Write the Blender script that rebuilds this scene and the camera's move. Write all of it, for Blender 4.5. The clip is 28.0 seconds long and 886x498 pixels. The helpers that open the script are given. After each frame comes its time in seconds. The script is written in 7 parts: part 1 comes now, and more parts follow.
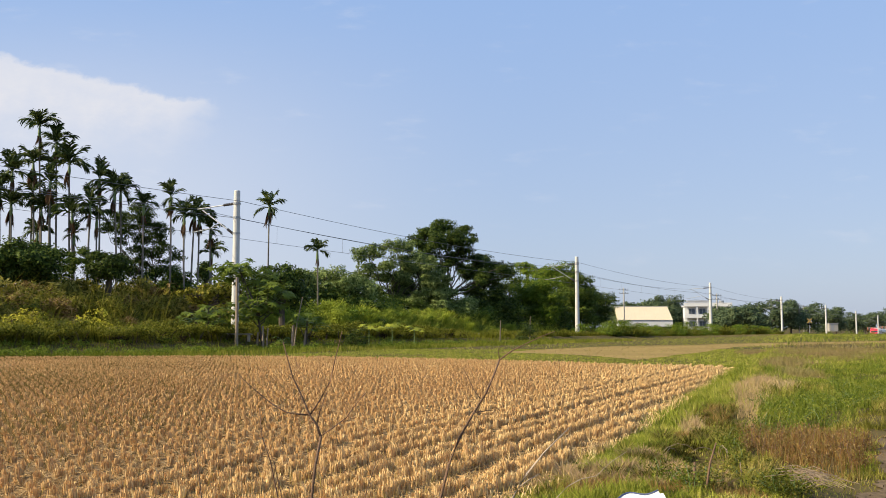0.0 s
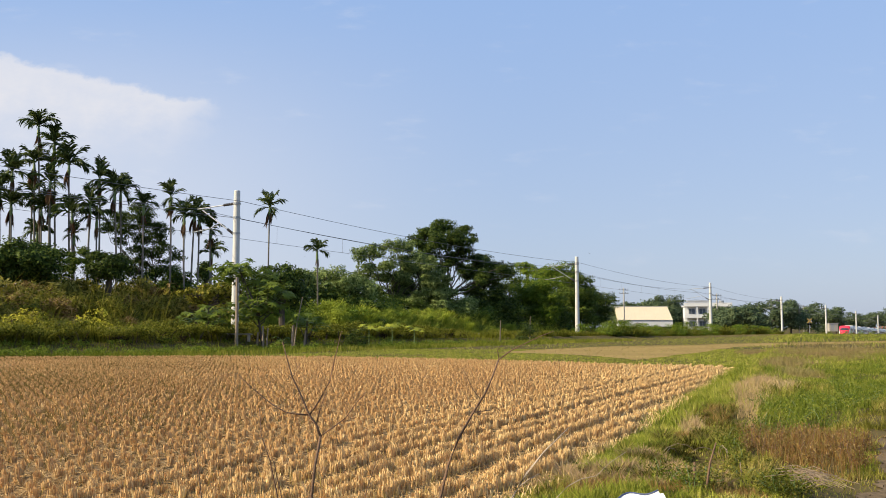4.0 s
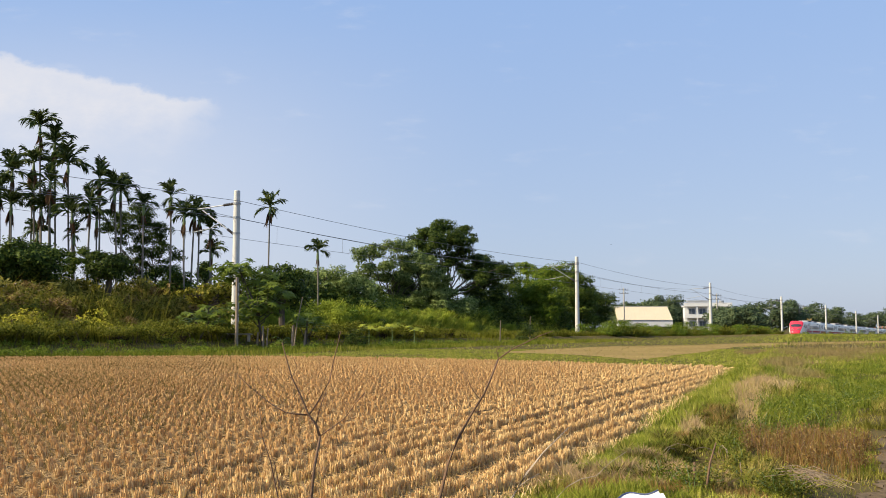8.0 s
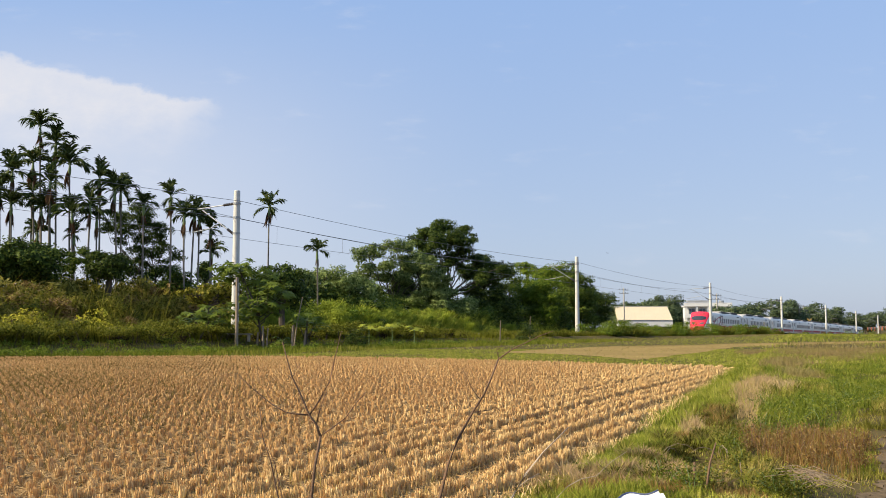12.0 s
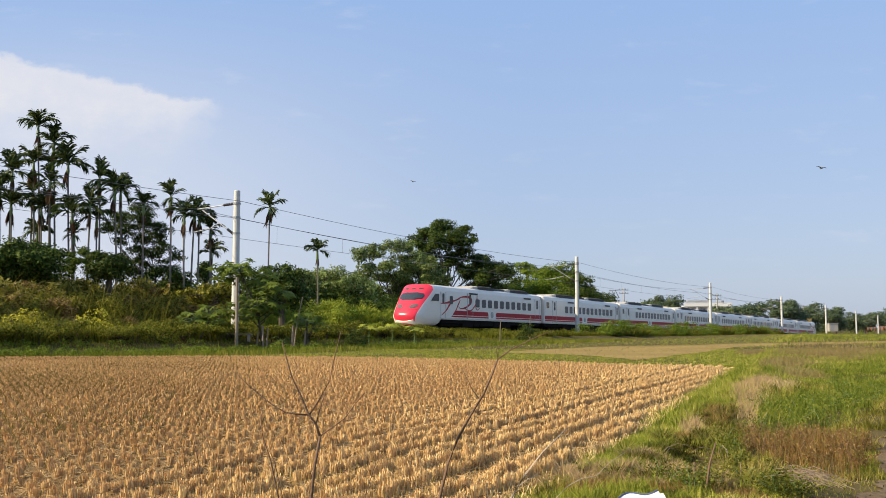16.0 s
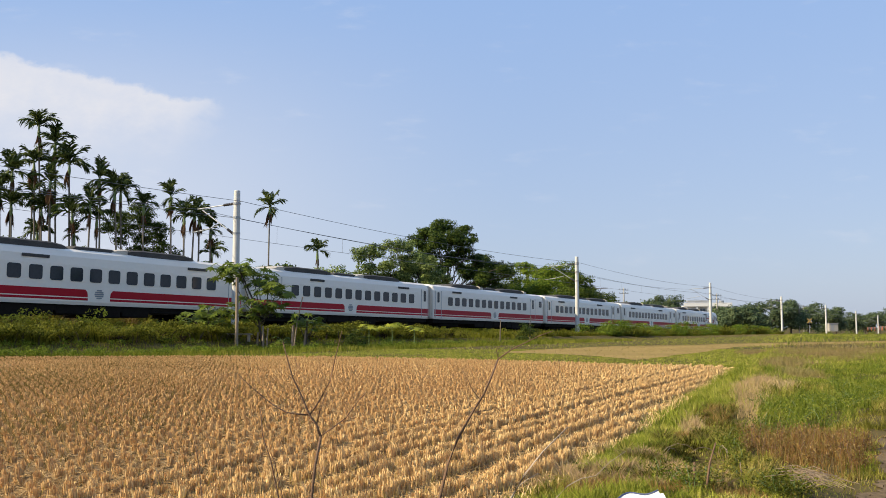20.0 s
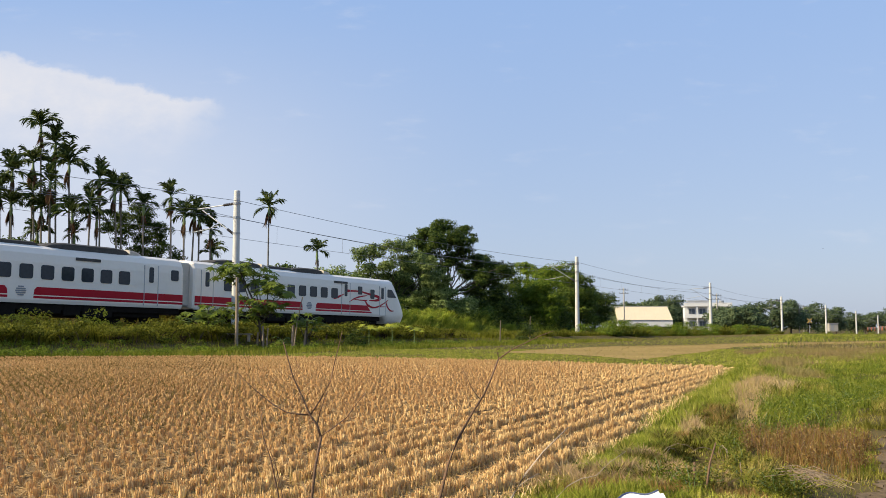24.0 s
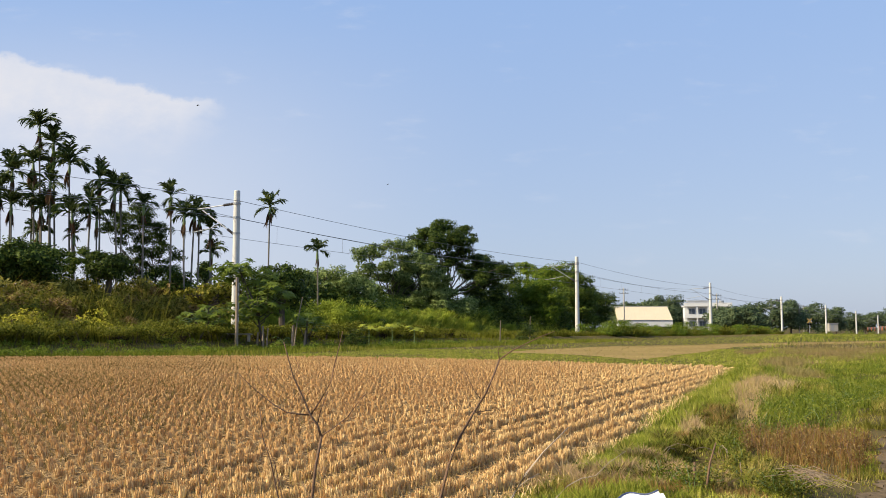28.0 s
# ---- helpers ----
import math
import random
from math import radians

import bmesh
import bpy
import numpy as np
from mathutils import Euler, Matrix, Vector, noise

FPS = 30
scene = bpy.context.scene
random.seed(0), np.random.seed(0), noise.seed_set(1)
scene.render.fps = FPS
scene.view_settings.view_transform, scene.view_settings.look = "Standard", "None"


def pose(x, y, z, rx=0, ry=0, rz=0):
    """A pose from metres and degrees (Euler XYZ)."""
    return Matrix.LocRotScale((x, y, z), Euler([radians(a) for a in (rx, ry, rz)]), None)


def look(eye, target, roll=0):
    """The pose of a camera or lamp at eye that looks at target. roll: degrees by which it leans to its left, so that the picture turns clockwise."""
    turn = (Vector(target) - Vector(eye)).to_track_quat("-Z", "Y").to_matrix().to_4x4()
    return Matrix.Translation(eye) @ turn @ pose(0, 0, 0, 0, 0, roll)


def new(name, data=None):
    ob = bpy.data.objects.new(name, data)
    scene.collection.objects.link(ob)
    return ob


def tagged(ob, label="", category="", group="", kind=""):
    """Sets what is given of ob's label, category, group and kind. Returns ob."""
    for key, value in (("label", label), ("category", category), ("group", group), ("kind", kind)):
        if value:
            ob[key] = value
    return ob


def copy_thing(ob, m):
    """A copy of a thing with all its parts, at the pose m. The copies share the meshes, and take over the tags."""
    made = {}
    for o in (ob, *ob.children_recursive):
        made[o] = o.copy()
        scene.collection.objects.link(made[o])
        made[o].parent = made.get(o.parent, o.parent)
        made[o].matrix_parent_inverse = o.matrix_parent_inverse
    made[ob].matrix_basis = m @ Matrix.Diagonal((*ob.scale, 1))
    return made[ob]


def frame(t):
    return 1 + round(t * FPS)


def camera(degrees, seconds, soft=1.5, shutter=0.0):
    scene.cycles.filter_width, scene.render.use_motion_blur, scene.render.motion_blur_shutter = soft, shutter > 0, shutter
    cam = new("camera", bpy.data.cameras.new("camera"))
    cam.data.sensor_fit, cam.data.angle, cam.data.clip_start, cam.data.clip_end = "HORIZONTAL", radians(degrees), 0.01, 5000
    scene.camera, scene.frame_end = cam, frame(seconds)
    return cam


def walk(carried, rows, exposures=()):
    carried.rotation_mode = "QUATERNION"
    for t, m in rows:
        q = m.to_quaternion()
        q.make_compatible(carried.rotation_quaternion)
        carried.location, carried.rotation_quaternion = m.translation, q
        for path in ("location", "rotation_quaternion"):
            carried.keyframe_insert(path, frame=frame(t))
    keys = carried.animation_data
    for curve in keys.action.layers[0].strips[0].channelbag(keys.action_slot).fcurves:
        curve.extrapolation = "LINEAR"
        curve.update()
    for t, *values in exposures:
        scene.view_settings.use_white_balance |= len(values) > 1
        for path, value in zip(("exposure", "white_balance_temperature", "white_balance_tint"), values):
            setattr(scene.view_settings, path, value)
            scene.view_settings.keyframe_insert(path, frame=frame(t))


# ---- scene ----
# ---------------- camera: stands still on the field's edge ----------------
EYE = (0.0, 0.0, 1.1)
cam = camera(49.516, 28.0, soft=0.85)
still = pose(*EYE, 90 + 4.607, 0, 0)
walk(cam, [(0.0, still), (28.0, still)])

# ---------------- daylight ----------------
SUN_TO = Vector((-0.78, -0.22, 0.52)).normalized()
world = bpy.data.worlds.new("sky")
scene.world = world
world.use_nodes = True
wn, wl = world.node_tree.nodes, world.node_tree.links
sky = wn.new("ShaderNodeTexSky")
sky.sky_type = "NISHITA"
sky.sun_disc = False
sky.sun_elevation = math.asin(SUN_TO.z)
sky.sun_rotation = math.atan2(SUN_TO.x, SUN_TO.y)
sky.altitude = 0
sky.air_density, sky.dust_density, sky.ozone_density = 1.0, 1.2, 2.0
haze = wn.new("ShaderNodeMix")  # thin even haze over the blue
haze.data_type = "RGBA"
haze.inputs[0].default_value = 0.72
up, fade, tint = wn.new("ShaderNodeTexCoord"), wn.new("ShaderNodeMapRange"), wn.new("ShaderNodeMix")  # paler towards the horizon
cut = wn.new("ShaderNodeSeparateXYZ")
wl.new(up.outputs["Generated"], cut.inputs[0])
fade.inputs[1].default_value, fade.inputs[2].default_value = 0.0, 0.36
wl.new(cut.outputs[2], fade.inputs[0])
tint.data_type = "RGBA"
tint.inputs[6].default_value, tint.inputs[7].default_value = (4.25, 4.9, 6.3, 1), (2.95, 4.5, 7.6, 1)
wl.new(fade.outputs[0], tint.inputs[0])
wl.new(tint.outputs[2], haze.inputs[7])
wn["Background"].inputs["Strength"].default_value = 0.125
wl.new(sky.outputs[0], haze.inputs[6])
wl.new(haze.outputs[2], wn["Background"].inputs["Color"])
sun = new("sun", bpy.data.lights.new("sun", "SUN"))
sun.data.energy, sun.data.angle, sun.data.color = 7.3, radians(0.6), (1.0, 0.845, 0.58)
sun.matrix_world = look((0, 0, 60), Vector((0, 0, 60)) - SUN_TO)
scene.view_settings.exposure = 0.0

# ---------------- plan: the railway line ----------------
TURN = radians(30.7)
ALONG = Vector((math.sin(TURN), math.cos(TURN), 0))
OVER = Vector((-math.cos(TURN), math.sin(TURN), 0))
GRADE = -0.01405
TRACK = 39.65
RAIL0 = 1.65
POLE_LINE, POLE_FIRST, POLE_STEP = 36.6, 39.4, 47.85


def rail(s):
    return RAIL0 + GRADE * max(-120.0, min(s, 420.0))


def W(a, s, z=0.0):
    v = OVER * a + ALONG * s
    return Vector((v.x, v.y, z))


def step(lo, hi, v):
    t = np.clip((v - lo) / (hi - lo), 0, 1)
    return t * t * (3 - 2 * t)


def height(x, y):
    """The ground's height, for numbers or arrays."""
    x, y = np.asarray(x, float), np.asarray(y, float)
    a = OVER.x * x + OVER.y * y
    s = ALONG.x * x + ALONG.y * y
    r = RAIL0 + GRADE * np.clip(s, -120, 420)
    plain = -0.006 * np.clip(s - 130, 0, 300)
    verge = 0.35 * step(30.2, 32.4, a) * (1 - step(75, 120, s))
    z = plain + verge
    bed = r - 0.55
    z = z + (bed - z) * step(31.5, 35.4, a)
    back = r - 0.25
    z = z + (back - z) * step(43.0, 46.0, a)
    # the bank of weeds beside the field and the raised edge on which the camera stands
    edge = x - (0.75 + (y - 8.0) * 0.39)
    bank = step(0.0, 1.6, edge) * (1 - step(19, 28, y)) * (1 - step(18, 20, a))
    z = z - 0.55 * np.exp(-(((x - 2.02) / 0.24) ** 2 + ((y - 7.62) / 0.46) ** 2) ** 2)  # a hollow in the weeds
    z = z + bank * (0.07 + 0.09 * np.sin(x * 1.3 + y * 0.7) * np.sin(y * 0.9 - 0.4 * x))
    return z


# ---------------- mesh helpers ----------------
def npmesh(name, V, F, smooth=False):
    V = np.asarray(V, np.float32)
    F = np.asarray(F, np.int32)
    me = bpy.data.meshes.new(name)
    k = F.shape[1]
    me.vertices.add(len(V))
    me.vertices.foreach_set("co", V.ravel())
    me.loops.add(F.size)
    me.loops.foreach_set("vertex_index", F.ravel())
    me.polygons.add(len(F))
    me.polygons.foreach_set("loop_start", np.arange(0, F.size, k, dtype=np.int32))
    if smooth:
        me.polygons.foreach_set("use_smooth", np.ones(len(F), bool))
    me.update(calc_edges=True)
    return me


class Build:
    """Collects boxes, tubes and sheets into one mesh."""

    def __init__(self):
        self.v, self.f = [], []

    def add(self, pts, faces):
        k = len(self.v)
        self.v += [tuple(q) for q in pts]
        self.f += [tuple(i + k for i in fc) for fc in faces]
        return self

    def box(self, x0, x1, y0, y1, z0, z1, c=0.0):
        if c <= 0:
            pts = [(x, y, z) for z in (z0, z1) for y in (y0, y1) for x in (x0, x1)]
            return self.add(pts, [(0, 2, 3, 1), (4, 5, 7, 6), (0, 1, 5, 4), (2, 6, 7, 3), (0, 4, 6, 2), (1, 3, 7, 5)])
        loop = []
        for z, i in ((z0, c), (z0 + c, 0), (z1 - c, 0), (z1, c)):
            loop.append([(x0 + c, y0 + i, z), (x1 - c, y0 + i, z), (x1 - i, y0 + c, z), (x1 - i, y1 - c, z),
                         (x1 - c, y1 - i, z), (x0 + c, y1 - i, z), (x0 + i, y1 - c, z), (x0 + i, y0 + c, z)])
        return self.rings(loop)

    def rings(self, loops, close=True, caps=True):
        m = len(loops[0])
        pts = [q for lp in loops for q in lp]
        fs = []
        for i in range(len(loops) - 1):
            for j in range(m if close else m - 1):
                k = (j + 1) % m
                fs.append((i * m + j, i * m + k, (i + 1) * m + k, (i + 1) * m + j))
        if caps:
            fs.append(tuple(reversed(range(m))))
            fs.append(tuple(range((len(loops) - 1) * m, len(loops) * m)))
        return self.add(pts, fs)

    def tube(self, path, radii, n=8):
        path = [Vector(q) for q in path]
        if not hasattr(radii, "__len__"):
            radii = [radii] * len(path)
        loops = []
        for i, q in enumerate(path):
            d = (path[min(i + 1, len(path) - 1)] - path[max(i - 1, 0)]).normalized()
            side = d.cross(Vector((0, 0, 1)) if abs(d.z) < 0.9 else Vector((1, 0, 0))).normalized()
            up = side.cross(d)
            loops.append([q + (side * math.cos(t) + up * math.sin(t)) * radii[i] for t in (math.tau * j / n for j in range(n))])
        return self.rings(loops)

    def mesh(self, name, smooth=False):
        me = bpy.data.meshes.new(name)
        me.from_pydata(self.v, [], self.f)
        if smooth:
            me.polygons.foreach_set("use_smooth", np.ones(len(me.polygons), bool))
        me.update()
        return me


def part(name, data, material, parent, label="", m=None):
    me = data.mesh(name) if isinstance(data, Build) else data
    if not me.materials:
        me.materials.append(material)
    ob = new(name, me)
    if parent is not None:
        ob.parent = parent
    if m is not None:
        ob.matrix_basis = m
    if label:
        tagged(ob, label)
    return ob


def thing(name, label, category, group="", kind="", m=None):
    ob = new(name)
    tagged(ob, label, category, group, kind)
    if m is not None:
        ob.matrix_basis = m
    return ob


# ---------------- materials ----------------
def mat(name, c1, c2, scale=4.0, rough=0.8, bump=0.15, metal=0.0, fine=8.0, spread=0.5, obj=0.0, spec=0.5, bump_dist=0.02):
    """A surface of two tones, mixed by coarse and fine noise."""
    m = bpy.data.materials.new(name)
    m.use_nodes = True
    N, K = m.node_tree.nodes, m.node_tree.links
    b = N["Principled BSDF"]
    tc = N.new("ShaderNodeTexCoord")
    n1, n2 = N.new("ShaderNodeTexNoise"), N.new("ShaderNodeTexNoise")
    n1.inputs["Scale"].default_value, n1.inputs["Detail"].default_value = scale, 5
    n2.inputs["Scale"].default_value, n2.inputs["Detail"].default_value = scale * fine, 4
    K.new(tc.outputs["Object"], n1.inputs["Vector"])
    K.new(tc.outputs["Object"], n2.inputs["Vector"])
    s = N.new("ShaderNodeMath")
    s.operation = "MULTIPLY_ADD"
    s.inputs[1].default_value = 0.5
    K.new(n1.outputs[0], s.inputs[0])
    h = N.new("ShaderNodeMath")
    h.operation = "MULTIPLY"
    h.inputs[1].default_value = 0.5
    K.new(n2.outputs[0], h.inputs[0])
    K.new(h.outputs[0], s.inputs[2])
    ramp = N.new("ShaderNodeMapRange")
    ramp.inputs[1].default_value, ramp.inputs[2].default_value = 0.5 - spread / 2, 0.5 + spread / 2
    K.new(s.outputs[0], ramp.inputs[0])
    mix = N.new("ShaderNodeMix")
    mix.data_type = "RGBA"
    mix.inputs[6].default_value, mix.inputs[7].default_value = (*c1, 1), (*c2, 1)
    K.new(ramp.outputs[0], mix.inputs[0])
    out = mix.outputs[2]
    if obj:
        info, hsv = N.new("ShaderNodeObjectInfo"), N.new("ShaderNodeHueSaturation")
        mr = N.new("ShaderNodeMapRange")
        mr.inputs[3].default_value, mr.inputs[4].default_value = 1 - obj, 1 + obj
        K.new(info.outputs["Random"], mr.inputs[0])
        K.new(mr.outputs[0], hsv.inputs["Value"])
        K.new(out, hsv.inputs["Color"])
        out = hsv.outputs[0]
    K.new(out, b.inputs["Base Color"])
    b.inputs["Roughness"].default_value, b.inputs["Metallic"].default_value = rough, metal
    b.inputs["Specular IOR Level"].default_value = spec
    if bump:
        bp = N.new("ShaderNodeBump")
        bp.inputs["Strength"].default_value, bp.inputs["Distance"].default_value = bump, bump_dist
        K.new(n2.outputs[0], bp.inputs["Height"])
        K.new(bp.outputs[0], b.inputs["Normal"])
    return m


def leaf(name, stops, through_light=0.35, rough=0.55, obj=0.15, patch=0.0, spec=0.05):
    """Leaves or blades: each takes its own tone of the given ones; some light goes through."""
    m = bpy.data.materials.new(name)
    m.use_nodes = True
    N, K = m.node_tree.nodes, m.node_tree.links
    b = N["Principled BSDF"]
    geo, info = N.new("ShaderNodeNewGeometry"), N.new("ShaderNodeObjectInfo")
    ramp = N.new("ShaderNodeValToRGB")
    e = ramp.color_ramp.elements
    while len(e) < len(stops):
        e.new(0.5)
    for i, c in enumerate(stops):
        e[i].position = i / (len(stops) - 1)
        e[i].color = (*c, 1)
    src = geo.outputs["Random Per Island"]
    if patch:
        tc, nz = N.new("ShaderNodeTexCoord"), N.new("ShaderNodeTexNoise")
        nz.inputs["Scale"].default_value, nz.inputs["Detail"].default_value = patch, 3
        K.new(tc.outputs["Object"], nz.inputs["Vector"])
        mr = N.new("ShaderNodeMapRange")
        mr.inputs[1].default_value, mr.inputs[2].default_value = 0.34, 0.66
        K.new(nz.outputs[0], mr.inputs[0])
        av = N.new("ShaderNodeMix")
        av.inputs[0].default_value = 0.62
        K.new(src, av.inputs[2])
        K.new(mr.outputs[0], av.inputs[3])
        src = av.outputs[0]
    K.new(src, ramp.inputs[0])
    hsv, mr2 = N.new("ShaderNodeHueSaturation"), N.new("ShaderNodeMapRange")
    mr2.inputs[3].default_value, mr2.inputs[4].default_value = 1 - obj, 1 + obj
    K.new(info.outputs["Random"], mr2.inputs[0])
    K.new(mr2.outputs[0], hsv.inputs["Value"])
    K.new(ramp.outputs[0], hsv.inputs["Color"])
    K.new(hsv.outputs[0], b.inputs["Base Color"])
    b.inputs["Roughness"].default_value = rough
    b.inputs["Specular IOR Level"].default_value = spec
    tr, mx = N.new("ShaderNodeBsdfTranslucent"), N.new("ShaderNodeMixShader")
    K.new(hsv.outputs[0], tr.inputs["Color"])
    mx.inputs[0].default_value = through_light
    K.new(b.outputs[0], mx.inputs[1])
    K.new(tr.outputs[0], mx.inputs[2])
    K.new(mx.outputs[0], N["Material Output"].inputs["Surface"])
    return m


M_GROUND = mat("weedy_earth", (0.050, 0.048, 0.018), (0.14, 0.105, 0.048), 0.35, 1.0, 0.6, fine=14, bump_dist=0.05, spec=0.03)
M_SOIL = mat("straw_littered_soil", (0.125, 0.079, 0.040), (0.44, 0.295, 0.138), 3.5, 0.95, 1.0, fine=14, spread=0.30, bump_dist=0.04, spec=0.03)
M_SOIL2 = mat("dry_far_field", (0.20, 0.143, 0.052), (0.37, 0.262, 0.100), 0.25, 1.0, 0.5, fine=18, spread=0.4, spec=0.03)
M_DIRT = mat("grey_dirt", (0.085, 0.061, 0.037), (0.21, 0.155, 0.096), 2.0, 1.0, 0.7, fine=10, bump_dist=0.03, spec=0.03)
M_STUBBLE = leaf("rice_stubble", [(0.39, 0.225, 0.095), (0.53, 0.321, 0.139), (0.64, 0.402, 0.179), (0.72, 0.472, 0.220)], 0.04, 0.85, 0.0, 0.0)
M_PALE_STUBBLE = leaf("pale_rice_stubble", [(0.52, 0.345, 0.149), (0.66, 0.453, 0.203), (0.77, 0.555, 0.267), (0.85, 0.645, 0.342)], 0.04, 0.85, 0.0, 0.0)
M_GRASS = leaf("fresh_grass", [(0.055, 0.077, 0.010), (0.18, 0.215, 0.024), (0.37, 0.378, 0.056), (0.58, 0.475, 0.165)], 0.22, 0.5, 0.0, 3.2)
M_LUSH = leaf("lush_weeds", [(0.040, 0.068, 0.009), (0.112, 0.152, 0.017), (0.22, 0.248, 0.033), (0.34, 0.305, 0.068)], 0.2, 0.5, 0.0, 3.0)
M_TAN = leaf("tan_dead_grass", [(0.30, 0.19, 0.10), (0.44, 0.30, 0.17), (0.36, 0.28, 0.10), (0.58, 0.43, 0.27)], 0.3, 0.6, 0.0, 0.5)
M_PALE_DEAD = leaf("pale_dead_grass", [(0.36, 0.235, 0.125), (0.54, 0.375, 0.215), (0.44, 0.335, 0.14), (0.70, 0.53, 0.34)], 0.3, 0.6, 0.0, 0.5)
# olive of the shoots, darkened to carry the stubble's shaded sides too
M_OLIVE_STUBBLE = leaf("olive_shade_shoots", [(0.10, 0.075, 0.022), (0.18, 0.130, 0.040), (0.28, 0.195, 0.072)], 0.25, 0.6, 0.0, 0.3)
# shade under the hedge is put into this near-black litter colour
M_UNDER = leaf("shade_dark_litter_tone", [(0.012, 0.009, 0.006), (0.028, 0.019, 0.010), (0.05, 0.033, 0.016)], 0.1, 0.8, 0.0, 0.3)
M_VINE = leaf("olive_vine_leaves", [(0.035, 0.045, 0.007), (0.10, 0.108, 0.013), (0.21, 0.20, 0.025), (0.32, 0.27, 0.05)], 0.3, 0.5)
M_RUSTY = leaf("rusty_dead_leaves", [(0.07, 0.04, 0.016), (0.17, 0.095, 0.033), (0.30, 0.19, 0.07)], 0.25, 0.7)
M_GREYLEAF = leaf("silvery_foliage", [(0.055, 0.090, 0.026), (0.18, 0.235, 0.066), (0.36, 0.43, 0.14)], 0.28, 0.5)
M_WITHER = leaf("withered_leaves", [(0.16, 0.080, 0.026), (0.31, 0.170, 0.056), (0.22, 0.18, 0.044), (0.46, 0.31, 0.135)], 0.3, 0.6)
M_GRASS_DRY = leaf("dry_weeds", [(0.20, 0.145, 0.055), (0.32, 0.235, 0.105), (0.24, 0.21, 0.06), (0.46, 0.36, 0.19)], 0.3, 0.6, 0.0, 0.5)
M_VERGE = leaf("verge_grass", [(0.045, 0.058, 0.006), (0.12, 0.135, 0.011), (0.22, 0.21, 0.022), (0.30, 0.23, 0.045)], 0.4, 0.55, 0.0, 0.16)
M_STRIP = leaf("verge_strip_grass", [(0.042, 0.066, 0.008), (0.115, 0.145, 0.015), (0.21, 0.225, 0.028), (0.31, 0.265, 0.055)], 0.35, 0.5, 0.0, 0.30)
M_REED_GREEN = leaf("fresh_reed_grass", [(0.08, 0.12, 0.014), (0.22, 0.275, 0.030), (0.40, 0.43, 0.060), (0.54, 0.48, 0.11)], 0.40, 0.55, 0.0, 0.14)
M_HEDGE = leaf("olive_hedge", [(0.035, 0.046, 0.006), (0.105, 0.116, 0.012), (0.195, 0.20, 0.022), (0.28, 0.26, 0.042)], 0.28, 0.55)
M_REED = leaf("reed_grass", [(0.06, 0.075, 0.008), (0.16, 0.165, 0.018), (0.29, 0.26, 0.04), (0.40, 0.24, 0.07)], 0.4, 0.55, 0.0, 0.10)
M_TUFT_OLIVE = leaf("olive_reed_tuft", [(0.050, 0.052, 0.009), (0.165, 0.155, 0.024), (0.31, 0.27, 0.048), (0.43, 0.35, 0.10)], 0.36, 0.55)
M_TUFT_RUST = leaf("rusty_reed_tuft", [(0.065, 0.041, 0.014), (0.20, 0.125, 0.041), (0.35, 0.238, 0.09), (0.46, 0.335, 0.16)], 0.34, 0.6)
M_OLIVE_GRASS = leaf("olive_waste_grass", [(0.055, 0.056, 0.010), (0.165, 0.158, 0.024), (0.34, 0.295, 0.062), (0.50, 0.40, 0.15)], 0.22, 0.55, 0.0, 2.0)
M_WEED = leaf("mixed_weed_leaves", [(0.05, 0.064, 0.010), (0.105, 0.12, 0.016), (0.16, 0.165, 0.026), (0.21, 0.165, 0.045)], 0.35, 0.5)
M_MOUND = leaf("dark_olive_weed", [(0.032, 0.036, 0.008), (0.105, 0.108, 0.018), (0.22, 0.205, 0.038), (0.36, 0.265, 0.085)], 0.3, 0.5)
M_SPROUT = leaf("bright_weed_leaves", [(0.06, 0.10, 0.010), (0.15, 0.205, 0.019), (0.26, 0.305, 0.036)], 0.35, 0.45)
M_CHAFF = leaf("straw_chaff", [(0.26, 0.160, 0.070), (0.42, 0.27, 0.120), (0.62, 0.43, 0.21)], 0.2, 0.8, 0.0)
M_STRAW = mat("dead_straw", (0.15, 0.105, 0.068), (0.35, 0.26, 0.175), 6, 0.8, 0.2)
M_BARK = mat("grey_brown_bark", (0.034, 0.027, 0.020), (0.10, 0.08, 0.06), 6, 0.9, 0.7)
M_STEM = mat("dark_shrub_stems", (0.03, 0.021, 0.013), (0.08, 0.055, 0.032), 6, 0.9, 0.4)
M_PALM_BARK = mat("ringed_palm_bark", (0.10, 0.09, 0.07), (0.21, 0.185, 0.145), 3, 0.85, 0.5)
M_SHAFT = mat("green_crownshaft", (0.10, 0.16, 0.04), (0.18, 0.24, 0.07), 4, 0.5, 0.1)
M_PALM = leaf("palm_leaf", [(0.022, 0.040, 0.011), (0.060, 0.085, 0.022), (0.13, 0.155, 0.045)], 0.28, 0.45)
M_PALM_DEAD = leaf("withered_palm_leaf", [(0.07, 0.042, 0.022), (0.18, 0.10, 0.050)], 0.2, 0.8)
M_LEAF_DARK = leaf("dark_foliage", [(0.013, 0.027, 0.006), (0.044, 0.071, 0.013), (0.115, 0.150, 0.028)], 0.20, 0.45)
M_LEAF = leaf("tree_foliage", [(0.023, 0.050, 0.009), (0.076, 0.112, 0.017), (0.17, 0.21, 0.034)], 0.24, 0.45)
M_LEAF_LIGHT = leaf("light_foliage", [(0.05, 0.10, 0.009), (0.14, 0.205, 0.018), (0.26, 0.31, 0.040)], 0.28, 0.45)
